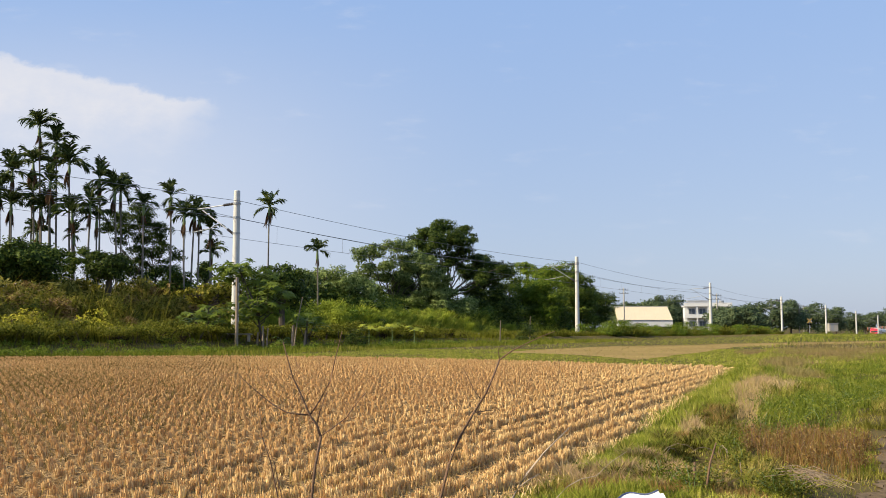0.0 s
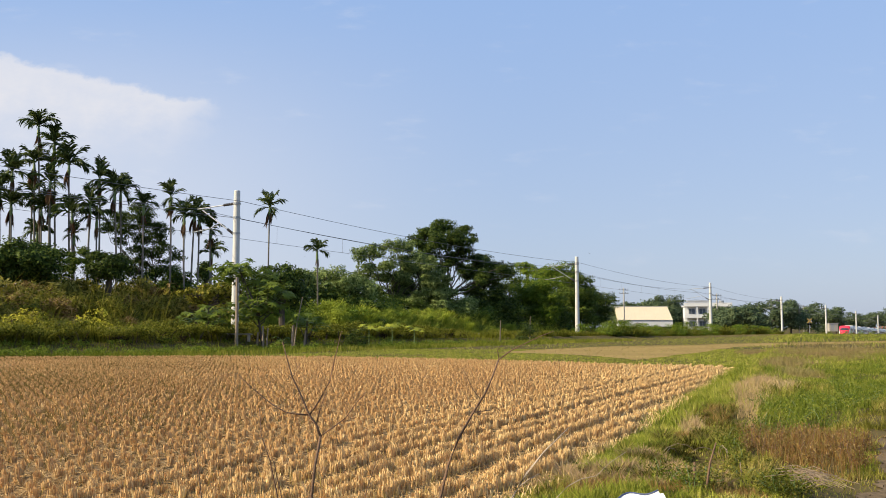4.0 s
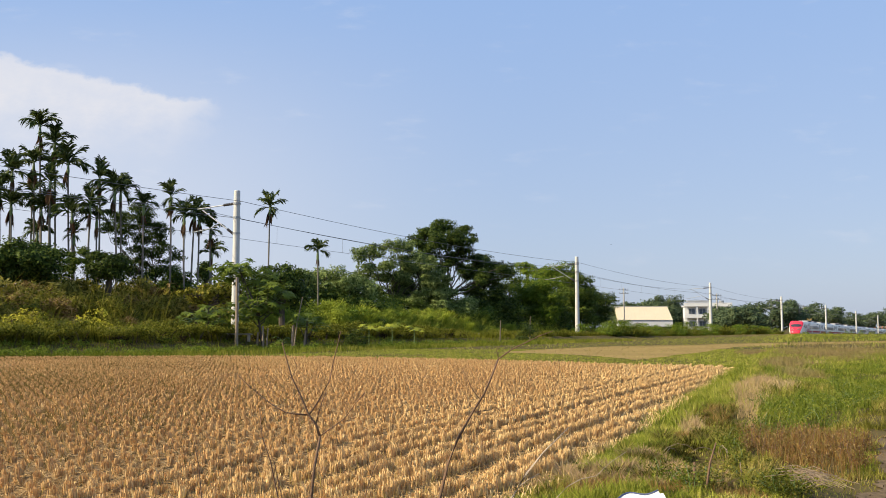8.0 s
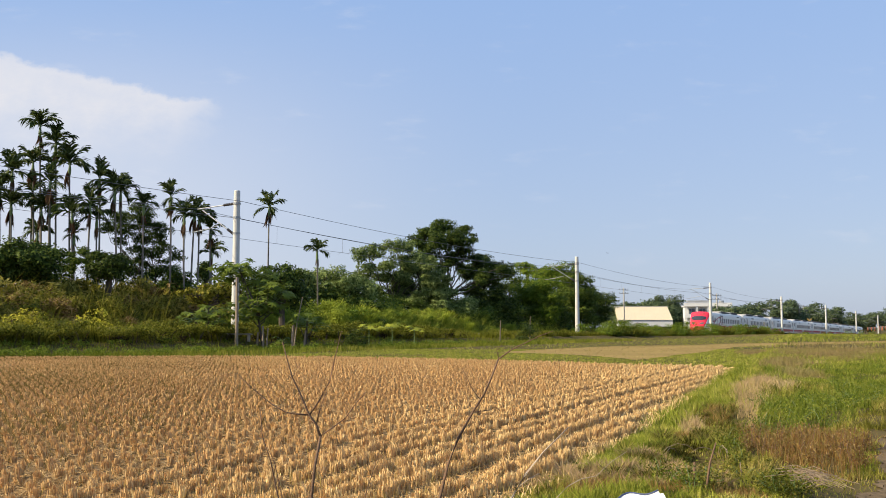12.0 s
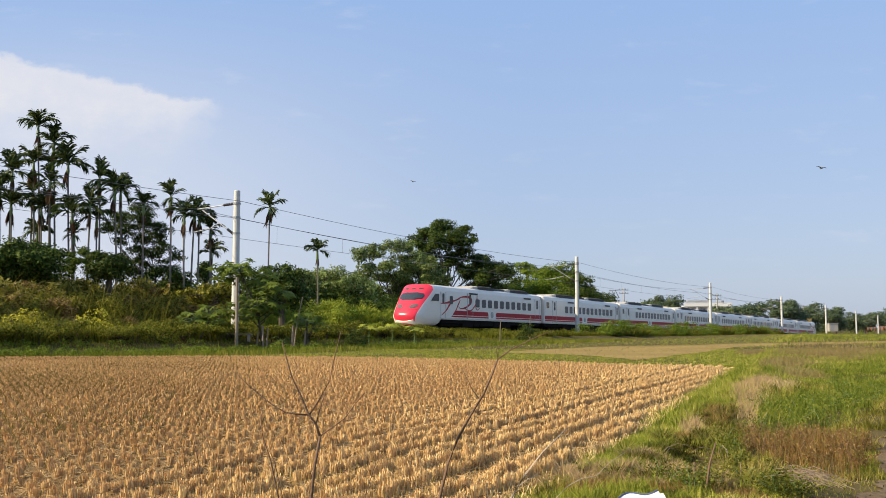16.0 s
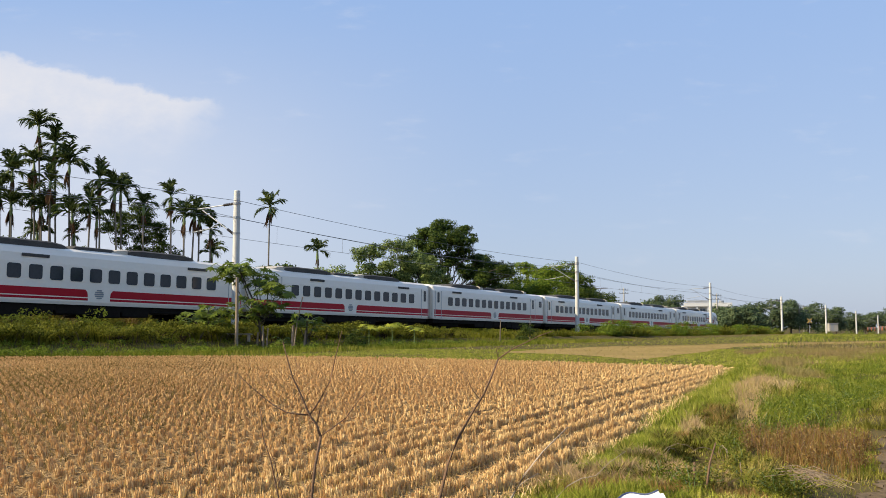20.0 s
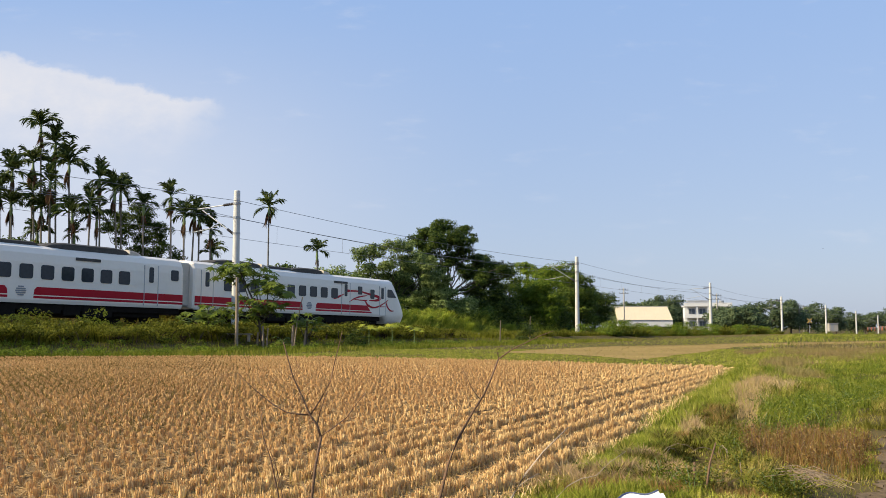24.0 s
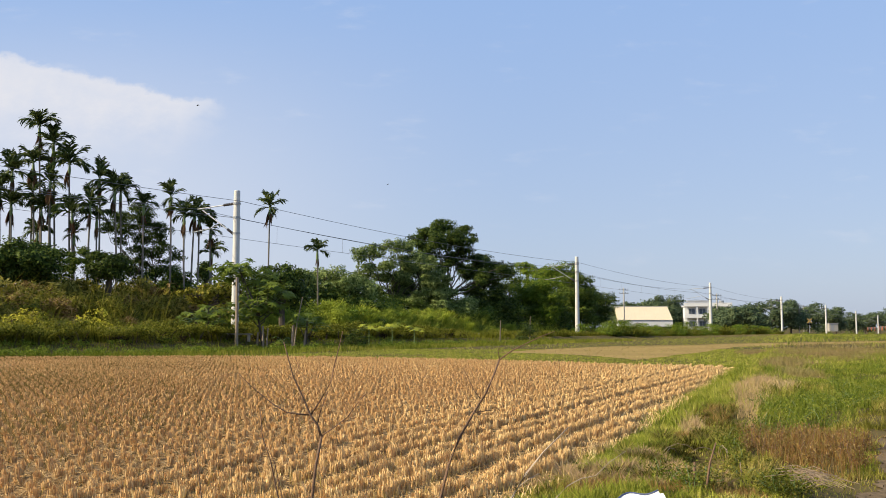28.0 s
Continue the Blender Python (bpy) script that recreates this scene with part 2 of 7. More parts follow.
M_LEAF_YELLOW = leaf("yellowing_foliage", [(0.22, 0.23, 0.02), (0.50, 0.45, 0.04), (0.66, 0.58, 0.08)], 0.36, 0.5)
M_PAPAYA = leaf("papaya_leaf", [(0.042, 0.074, 0.011), (0.110, 0.152, 0.022), (0.22, 0.250, 0.044)], 0.30, 0.45)
# light haze of the distance is mixed into these leaf tones
M_FAR_LEAF = leaf("haze_greyed_foliage", [(0.050, 0.078, 0.040), (0.092, 0.130, 0.064), (0.17, 0.205, 0.095)], 0.3, 0.6)
M_REGROWTH = leaf("rice_regrowth", [(0.36, 0.26, 0.06), (0.56, 0.39, 0.13), (0.70, 0.50, 0.23)], 0.4, 0.5, 0.0)
M_WOOD_GREY = mat("weathered_grey_wood", (0.17, 0.128, 0.09), (0.38, 0.295, 0.205), 5, 0.9, 0.5)
M_PALE_STICK = mat("weathered_pale_stick", (0.27, 0.205, 0.145), (0.56, 0.46, 0.34), 14, 0.8, 0.3)
M_TWIG = mat("bare_twig", (0.10, 0.050, 0.027), (0.23, 0.135, 0.075), 12, 0.8, 0.4)
M_CONCRETE = mat("pale_concrete", (0.50, 0.49, 0.46), (0.64, 0.63, 0.59), 1.2, 0.8, 0.25)
M_CONCRETE_OLD = mat("weathered_concrete", (0.26, 0.24, 0.21), (0.45, 0.42, 0.37), 2.0, 0.9, 0.4)
M_STEEL = mat("galvanised_steel", (0.26, 0.27, 0.28), (0.40, 0.41, 0.41), 4, 0.45, 0.1, 0.6)
M_WIRE = mat("overhead_wire", (0.10, 0.10, 0.11), (0.20, 0.19, 0.19), 4, 0.5, 0.0, 0.5)
M_INSUL = mat("dark_insulator", (0.035, 0.03, 0.03), (0.07, 0.06, 0.055), 6, 0.35, 0.0)
M_RUST = mat("rusty_rail", (0.16, 0.09, 0.05), (0.27, 0.18, 0.12), 5, 0.7, 0.3, 0.3)
M_BALLAST = mat("grey_ballast", (0.15, 0.135, 0.12), (0.36, 0.33, 0.30), 6, 0.95, 0.9, fine=5)
M_WHITE = mat("white_train_paint", (0.79, 0.72, 0.62), (0.86, 0.80, 0.70), 0.8, 0.35, 0.02, spread=0.7, spec=0.3)
M_RED = mat("red_train_paint", (0.70, 0.030, 0.060), (0.78, 0.045, 0.075), 0.8, 0.25, 0.02)
M_RED_DARK = mat("crimson_band", (0.36, 0.006, 0.018), (0.42, 0.010, 0.024), 1.0, 0.40, 0.02, spec=0.15)
M_GLASS = mat("tinted_window_glass", (0.022, 0.028, 0.036), (0.038, 0.046, 0.058), 1.0, 0.10, 0.0, spec=0.22)
M_SCREEN = mat("sky_reflecting_windscreen", (0.025, 0.03, 0.035), (0.05, 0.055, 0.06), 1.0, 0.08, 0.0, spec=0.8)
M_BLACK = mat("dark_underframe", (0.008, 0.007, 0.006), (0.024, 0.020, 0.017), 3, 0.9, 0.3, spec=0.05)
M_HOOD = mat("dark_grey_roof_unit", (0.045, 0.043, 0.040), (0.10, 0.095, 0.088), 2, 0.7, 0.1, spec=0.15)
# the sunlit car end is put into this pale bellows colour
M_BELLOWS = mat("sunlit_pale_bellows", (0.40, 0.37, 0.32), (0.56, 0.52, 0.45), 3, 0.8, 0.3)
M_BEIGE = mat("dusty_cream_cowling", (0.38, 0.34, 0.28), (0.58, 0.53, 0.45), 2, 0.6, 0.1)
M_LINE = mat("grey_panel_line", (0.20, 0.22, 0.24), (0.28, 0.30, 0.32), 2, 0.5, 0.0)
M_SEAM = mat("fine_grey_door_seam", (0.36, 0.36, 0.36), (0.46, 0.45, 0.44), 2, 0.6, 0.0)
M_LAMP = mat("headlamp_lens", (0.12, 0.08, 0.08), (0.20, 0.14, 0.14), 4, 0.12, 0.0)
M_YELLOW_WALL = mat("cream_sheet_wall", (0.60, 0.51, 0.36), (0.68, 0.58, 0.42), 0.6, 0.7, 0.1)
M_HOUSE = mat("white_rendered_wall", (0.56, 0.57, 0.57), (0.70, 0.70, 0.70), 0.5, 0.85, 0.15)
M_GREY_ROOF = mat("grey_sheet_roof", (0.22, 0.23, 0.24), (0.36, 0.36, 0.36), 0.8, 0.6, 0.1)
M_SHEET = mat("white_plastic_sheet", (0.70, 0.71, 0.70), (0.84, 0.84, 0.82), 5, 0.4, 0.3)
M_BLUE = mat("dark_blue_edge", (0.03, 0.045, 0.12), (0.05, 0.07, 0.17), 8, 0.5, 0.1)
M_SIGN = mat("yellow_sign_paint", (0.40, 0.26, 0.06), (0.50, 0.33, 0.09), 3, 0.5, 0.0)
M_ORANGE = mat("orange_barrier_paint", (0.65, 0.14, 0.05), (0.72, 0.20, 0.07), 3, 0.5, 0.0)
M_HOUSE_GLASS = mat("grey_house_window", (0.07, 0.085, 0.11), (0.13, 0.15, 0.18), 1.0, 0.2, 0.0)
M_BIRD = mat("brown_feathers", (0.05, 0.05, 0.035), (0.13, 0.125, 0.08), 30, 0.7, 0.1)


def hazy(name, c, strength=1.0):
    m = bpy.data.materials.new(name)
    m.use_nodes = True
    b = m.node_tree.nodes["Principled BSDF"]
    b.inputs["Base Color"].default_value = (*c, 1)
    b.inputs["Roughness"].default_value = 1.0
    return m

# ---------------- ground ----------------
def spaced(lo, hi, mid, n, sharp):
    """Grid lines close together round mid, wide apart towards lo and hi."""
    t = np.linspace(-1, 1, n)
    v = np.sinh(sharp * t) / math.sinh(sharp)
    return np.where(v < 0, mid + v * (mid - lo), mid + v * (hi - mid))


def sheet(name, xs, ys, lift, material, inside=None):
    X, Y = np.meshgrid(xs, ys)
    Z = height(X, Y) + lift
    V = np.stack([X, Y, Z], -1).reshape(-1, 3)
    w = len(xs)
    i = (np.arange(len(ys) - 1)[:, None] * w + np.arange(w - 1)[None]).ravel()
    F = np.stack([i, i + 1, i + w + 1, i + w], 1)
    if inside is not None:
        c = V[F].mean(1)
        F = F[inside(c[:, 0], c[:, 1])]
        used = np.unique(F)
        remap = np.zeros(len(V), int)
        remap[used] = np.arange(len(used))
        V, F = V[used], remap[F]
    me = npmesh(name, V, F, True)
    me.materials.append(material)
    return new(name, me)


ground = sheet("ground", np.unique(np.concatenate([spaced(-2600, 2600, -6, 250, 6.3), np.arange(-0.5, 6.5, 0.25), np.arange(1.6, 2.45, 0.06)])), np.unique(np.concatenate([spaced(-2600, 4200, 42, 250, 6.0), np.arange(3.0, 14.0, 0.25), np.arange(7.0, 8.3, 0.07)])), 0.0, M_GROUND)
tagged(ground, "weedy earth plain beside a railway line", "ground", kind="structure")

# the stubble field: its right edge, far edge and rows
ROW = Vector((math.sin(radians(20.4)), math.cos(radians(20.4)), 0))
ACROSS = Vector((ROW.y, -ROW.x, 0))
FIELD_EDGE = ACROSS.dot(Vector((1.035, 7.86, 0)))


def edge_drift(y):
    """The field's edge draws in a little towards its far corner."""
    return -0.002 * np.clip(y - 9.5, 0, 30)


def far_edge(x):
    return np.interp(x, [-44, -15, -8, -3.6, 0.0, 3.5, 6.1, 7.3, 10.3], [34.5, 33.0, 34.2, 33.3, 31.3, 28.6, 25.7, 24.9, 23.0])


def in_field(x, y, margin=0.0):
    b = ACROSS.x * x + ACROSS.y * y
    wave = 0.06 * np.sin(y * 0.8) + 0.05 * np.sin(y * 2.1)
    return (b < FIELD_EDGE + wave + edge_drift(y) - margin) & (y < far_edge(x) - margin) & (y > 2.0) & (x > -42)


def field_sheet():
    us, vs = np.linspace(-38, 0, 150), np.linspace(1.0, 47, 190)
    Ug, Vg = np.meshgrid(us, vs)
    ye = FIELD_EDGE * ACROSS.y + Vg * ROW.y
    Ug = Ug + FIELD_EDGE + 0.05 + (0.06 * np.sin(ye * 0.8) + 0.05 * np.sin(ye * 2.1)) * np.clip(1 + Ug / 3, 0, 1)
    X, Y = ACROSS.x * Ug + ROW.x * Vg, ACROSS.y * Ug + ROW.y * Vg
    V = np.stack([X, Y, height(X, Y) + 0.02], -1).reshape(-1, 3)
    w = len(us)
    q = (np.arange(len(vs) - 1)[:, None] * w + np.arange(w - 1)[None]).ravel()
    F = np.stack([q, q + 1, q + w + 1, q + w], 1)
    c = V[F].mean(1)
    F = F[(c[:, 1] < far_edge(c[:, 0])) & (c[:, 1] > 2.0) & (ACROSS.x * c[:, 0] + ACROSS.y * c[:, 1] < FIELD_EDGE + 0.12 + edge_drift(c[:, 1]))]
    me = npmesh("stubble_field", V, F, True)
    me.materials.append(M_SOIL)
    return new("stubble_field", me)


field = field_sheet()
tagged(field, "harvested rice field of brown straw-littered soil", "field", kind="structure")


def in_far_field(x, y):
    k = x / np.maximum(y, 1.0)  # its corners by bearing
    near = np.interp(k, [0.061, 0.154, 0.201, 0.232, 0.277, 0.302, 0.372, 0.478], [40.771, 35.985, 31.652, 34.63, 42.663, 50.942, 57.299, 65.472]) + 0.3 * np.sin(x * 1.7)
    far = np.interp(k, [0.061, 0.075, 0.177, 0.261, 0.302, 0.372, 0.478], [41.136, 42.663, 53.153, 56.419, 61.113, 65.472, 73.319])
    return (k > 0.062) & (k < 0.476) & (y > near) & (y < far)


field_2 = sheet("far_field", np.linspace(-2, 42, 200), np.linspace(28, 76, 200), 0.012, M_SOIL2, in_far_field)
tagged(field_2, "small dry harvested field behind the grass bund", "field", kind="structure")


def on_path(x, y):
    return (np.abs(x - (2.93 + (y - 6.2) * 0.52) - 0.09 * np.sin(y * 2)) < 0.30 + 0.05 * np.sin(y * 5.3) + 0.04 * np.sin(y * 13 + x * 9)) & (y < 12)


path_dirt = sheet("dirt_path", np.linspace(1, 7.5, 120), np.linspace(3, 12.5, 150), 0.012, M_DIRT, on_path)
tagged(path_dirt, "bare grey dirt track through the weeds", "path", kind="structure")

# ---------------- track ----------------
track = thing("railway_track", "single ballasted railway track on a low embankment", "railway", kind="structure")
b = Build()
for s0, s1 in ((-140, 40), (40, 160), (160, 420)):
    prof = [(-2.1, -0.62), (-1.55, -0.20), (1.55, -0.20), (2.1, -0.62)]
    b.rings([[W(TRACK + o, s, rail(s) + z) for o, z in prof] for s in (s0, s1)])
part("ballast", b, M_BALLAST, track)
for o in (-0.5335, 0.5335):
    b = Build()
    prof = [(-0.06, -0.15), (0.06, -0.15), (0.012, -0.11), (0.012, -0.05), (0.034, -0.04), (0.034, 0), (-0.034, 0), (-0.034, -0.04), (-0.012, -0.05), (-0.012, -0.11)]
    b.rings([[W(TRACK + o + q, s, rail(s) + z) for q, z in prof] for s in (-140, 420)])
    part("rail", b, M_RUST, track)
b = Build()
for i in range(420):
    s = -60 + i * 0.62
    pts = [W(TRACK + q, s + d, rail(s) + z) for z in (-0.26, -0.15) for d in (-0.12, 0.12) for q in (-1.05, 1.05)]
    b.add(pts, [(0, 1, 3, 2), (4, 6, 7, 5), (0, 4, 5, 1), (2, 3, 7, 6), (0, 2, 6, 4), (1, 5, 7, 3)])
tagged(part("sleepers", b, M_CONCRETE_OLD, track), kind="stuff")

# ---------------- poles and wires ----------------
def frame_at(a, s, z):
    """x along the line, y away from the camera's side, z up, on the plan."""
    m = Matrix.Identity(4)
    m.col[0][:3], m.col[1][:3], m.col[2][:3] = ALONG, OVER, (0, 0, 1)
    m.translation = W(a, s, z)
    return m


POLE_TOP = 7.47


def build_pole():
    ob = thing("catenary_pole", "tall pale concrete railway mast with steel bracket arms", "railway mast", "masts along the line")
    b = Build()
    loops = []
    for z, r in ((-0.75, 0.215), (2.0, 0.20), (5.0, 0.185), (POLE_TOP - 0.03, 0.172), (POLE_TOP, 0.15)):
        loops.append([(r * math.cos(math.tau * j / 16), r * math.sin(math.tau * j / 16), z) for j in range(16)])
    b.rings(loops)
    part("shaft", b.mesh("shaft", False), M_CONCRETE, ob)
    part("footing", Build().box(-0.42, 0.42, -0.42, 0.42, -0.8, -0.42, 0.04), M_CONCRETE, ob)
    for z in (6.75, 5.98, 5.1):
        part("clamp_band", Build().tube([(0, 0, z - 0.05), (0, 0, z + 0.05)], 0.212, 12), M_STEEL, ob)
    part("upper_arm", Build().tube([(0, 0.95, 6.72), (0, 2.95, 6.62)], 0.032, 6), M_STEEL, ob)
    part("strut", Build().tube([(0, 0.65, 5.35), (0, 2.6, 6.55)], 0.030, 6), M_STEEL, ob)
    part("steady_arm", Build().tube([(0, 1.35, 5.62), (0, 2.3, 5.42), (0, 3.35, 5.32)], 0.022, 6), M_STEEL, ob)
    for y0, z0, y1, z1 in ((0.2, 6.76, 0.98, 6.72), (0.2, 5.07, 0.68, 5.37)):
        b = Build()
        q0, q1 = Vector((0, y0, z0)), Vector((0, y1, z1))
        pts, rad = [], []
        for k in range(13):
            pts.append(q0.lerp(q1, k / 12))
            rad.append(0.085 if k % 2 else 0.05)
        part("insulator", b.tube(pts, rad, 8), M_INSUL, ob)
    part("feeder_bracket", Build().tube([(0, -0.32, 6.86), (0, 0.2, 6.86)], 0.03, 6), M_STEEL, ob)
    return ob


pole = build_pole()
pole_s = [POLE_FIRST + POLE_STEP * k for k in range(-2, 9)]
for k, s in enumerate(pole_s):
    m = frame_at(POLE_LINE, s, rail(s))
    if k == 0:
        pole.matrix_basis = m
    else:
        copy_thing(pole, m)


def wire(name, label, a0, z0, sag, radius):
    ob = thing(name, label, "overhead wire", "wires over the line")
    for s0, s1 in zip(pole_s[:-1], pole_s[1:]):
        pts = []
        for k in range(13):
            t = k / 12
            s = s0 + (s1 - s0) * t
            pts.append(W(a0, s, rail(s) + z0 - 4 * sag * t * (1 - t)))
        part("wire_span", Build().tube(pts, radius, 5), M_WIRE, ob)
    return ob


wire("messenger_wire", "sagging dark messenger wire over the track", TRACK - 0.1, 6.62, 0.55, 0.013)
wire("contact_wire", "thin straight contact wire over the track", TRACK - 0.1, 5.28, 0.05, 0.011)
wire("feeder_wire", "grey feeder wire strung from mast to mast", POLE_LINE - 0.3, 6.86, 0.42, 0.013)
wire("earth_wire", "dark earth wire strung along the masts", POLE_LINE + 0.22, 5.98, 0.38, 0.014)
droppers = thing("wire_droppers", "thin vertical droppers between the two overhead wires", "overhead wire")
for s0, s1 in zip(pole_s[:-1], pole_s[1:]):
    for k in range(1, 7):
        t = k / 7
        s = s0 + (s1 - s0) * t
        part("dropper", Build().tube([W(TRACK - 0.1, s, rail(s) + 5.28 - 0.2 * t * (1 - t)), W(TRACK - 0.1, s, rail(s) + 6.62 - 2.2 * t * (1 - t))], 0.006, 4), M_WIRE, droppers)

# ---------------- the train ----------------
SIDE = [(1.40, 0.90), (1.45, 1.05), (1.45, 2.75), (1.405, 3.15), (1.27, 3.42), (0.98, 3.56), (0.5, 3.61)]
SECTION = [(-y, z) for y, z in SIDE] + [(0.0, 3.62)] + [(y, z) for y, z in reversed(SIDE)]
NOSE_SIDE = [(1.15, 0.42), (1.38, 0.62), (1.45, 1.05), (1.45, 2.75), (1.405, 3.15), (1.27, 3.42), (0.98, 3.56)]
HUB = 1.95


def spread_out(sec, per):
    """A closed section with more points, evenly per side."""
    out = []
    n = len(sec)
    for i in range(n):
        (y0, z0), (y1, z1) = sec[i], sec[(i + 1) % n]
        k = per if math.hypot(y1 - y0, z1 - z0) > 0.6 else 1
        out += [(y0 + (y1 - y0) * j / k, z0 + (z1 - z0) * j / k) for j in range(k)]
    return out


NOSE_SECTION = spread_out([(-y, z) for y, z in NOSE_SIDE] + [(0.0, 3.60)] + [(y, z) for y, z in reversed(NOSE_SIDE)], 6)


def face_x(y, z):
    """How far back the sloping front lies at that width and height."""
    sy, sz = y / 1.45, (z - HUB) / 1.65
    r = min(1.0, max(abs(sy), abs(sz)) * 0.75 + math.hypot(sy, sz) * 0.25)
    x = 0.66 * max(z - 1.15, 0.0) ** 1.06 + 0.22 * max(1.15 - z, 0.0) ** 1.4
    return x + 0.28 * r ** 4 + 0.50 * abs(sy) ** 2.6


def plate(outline, depth_of, proud, thick):
    """A thin panel that follows the front: outline of (y, z)."""
    b = Build()
    n = len(outline)
    cy, cz = sum(q[0] for q in outline) / n, sum(q[1] for q in outline) / n
    loops = []
    for f, d in ((1.0, -thick), (1.0, proud * 0.4), (0.95, proud), (0.75, proud), (0.5, proud), (0.25, proud), (0.02, proud)):
        loops.append([(depth_of(cy + (y - cy) * f, cz + (z - cz) * f) - d, cy + (y - cy) * f, cz + (z - cz) * f) for y, z in outline])
    return b.rings(loops)


def rounded(x0, x1, z0, z1, r, k=4):
    pts = []
    for cx, cz, a0 in ((x1 - r, z0 + r, -90), (x1 - r, z1 - r, 0), (x0 + r, z1 - r, 90), (x0 + r, z0 + r, 180)):
        for j in range(k + 1):
            t = radians(a0 + 90 * j / k)
            pts.append((cx + r * math.cos(t), cz + r * math.sin(t)))
    return pts


def side_panel(outline, side, proud, thick=0.02, back=0.0):
    """A thin panel on the flat side wall; outline of (x, z)."""
    y = 1.45 * side
    loops = []
    for f, d in ((1.0, -thick), (1.0, proud - 0.002), (0.97, proud)):
        n = len(outline)
        cx, cz = sum(q[0] for q in outline) / n, sum(q[1] for q in outline) / n
        loops.append([(cx + (x - cx) * f, y + side * d, cz + (z - cz) * f) for x, z in outline])
    if side > 0:
        loops = [list(reversed(lp)) for lp in loops]
    return Build().rings(loops)


MESHES = {}


def shared(key, make):
    if key not in MESHES:
        MESHES[key] = make().mesh(key[0])
    return MESHES[key]


def side_part(name, key, outline, material, parent, x, side, proud=0.022, label=""):
    me = shared((name, key, side), lambda: side_panel(outline, side, proud))
    return part(name, me, material, parent, label, Matrix.Translation((x, 0, 0)))


def ribbon(points, widths, side, proud=0.013):
    """A brushed stroke on the side wall through (x, z) points."""
    pts = [Vector((x, 0, z)) for x, z in points]
    fine_pts, fine_w = [], []
    for i in range(len(pts) - 1):
        p0, p1, p2, p3 = pts[max(i - 1, 0)], pts[i], pts[i + 1], pts[min(i + 2, len(pts) - 1)]
        for j in range(6):
            t = j / 6
            fine_pts.append(0.5 * ((2 * p1) + (p2 - p0) * t + (2 * p0 - 5 * p1 + 4 * p2 - p3) * t * t + (3 * p1 - p0 - 3 * p2 + p3) * t ** 3))
            fine_w.append(widths[i] + (widths[i + 1] - widths[i]) * t)
    fine_pts.append(pts[-1])
    fine_w.append(widths[-1])
    b = Build()
    v = []
    for i, q in enumerate(fine_pts):
        d = (fine_pts[min(i + 1, len(fine_pts) - 1)] - fine_pts[max(i - 1, 0)]).normalized()
        nrm = Vector((-d.z, 0, d.x)) * fine_w[i] / 2
        for yy in (1.445 * side, (1.45 + proud) * side):
            v.append((q.x + nrm.x, yy, q.z + nrm.z))
            v.append((q.x - nrm.x, yy, q.z - nrm.z))
    fs = []
    for i in range(len(fine_pts) - 1):
        k = 4 * i
        fs += [(k + 2, k + 3, k + 7, k + 6), (k, k + 2, k + 6, k + 4), (k + 1, k + 5, k + 7, k + 3)]
    return b.add(v, fs)


def bogie(parent, x):
    b = Build().box(x - 1.5, x + 1.5, -1.12, -0.95, 0.38, 0.62, 0.04).box(x - 1.5, x + 1.5, 0.95, 1.12, 0.38, 0.62, 0.04)
    b.box(x - 0.3, x + 0.3, -1.0, 1.0, 0.40, 0.70, 0.03)
    bg = part("bogie", b, M_BLACK, parent)
    for dx in (-1.05, 1.05):
        for y in (-0.56, 0.56):
            w = 0.065
            part("wheel", Build().tube([(x + dx, y - w, 0.43), (x + dx, y + w, 0.43)], 0.43, 20), M_BLACK, bg)


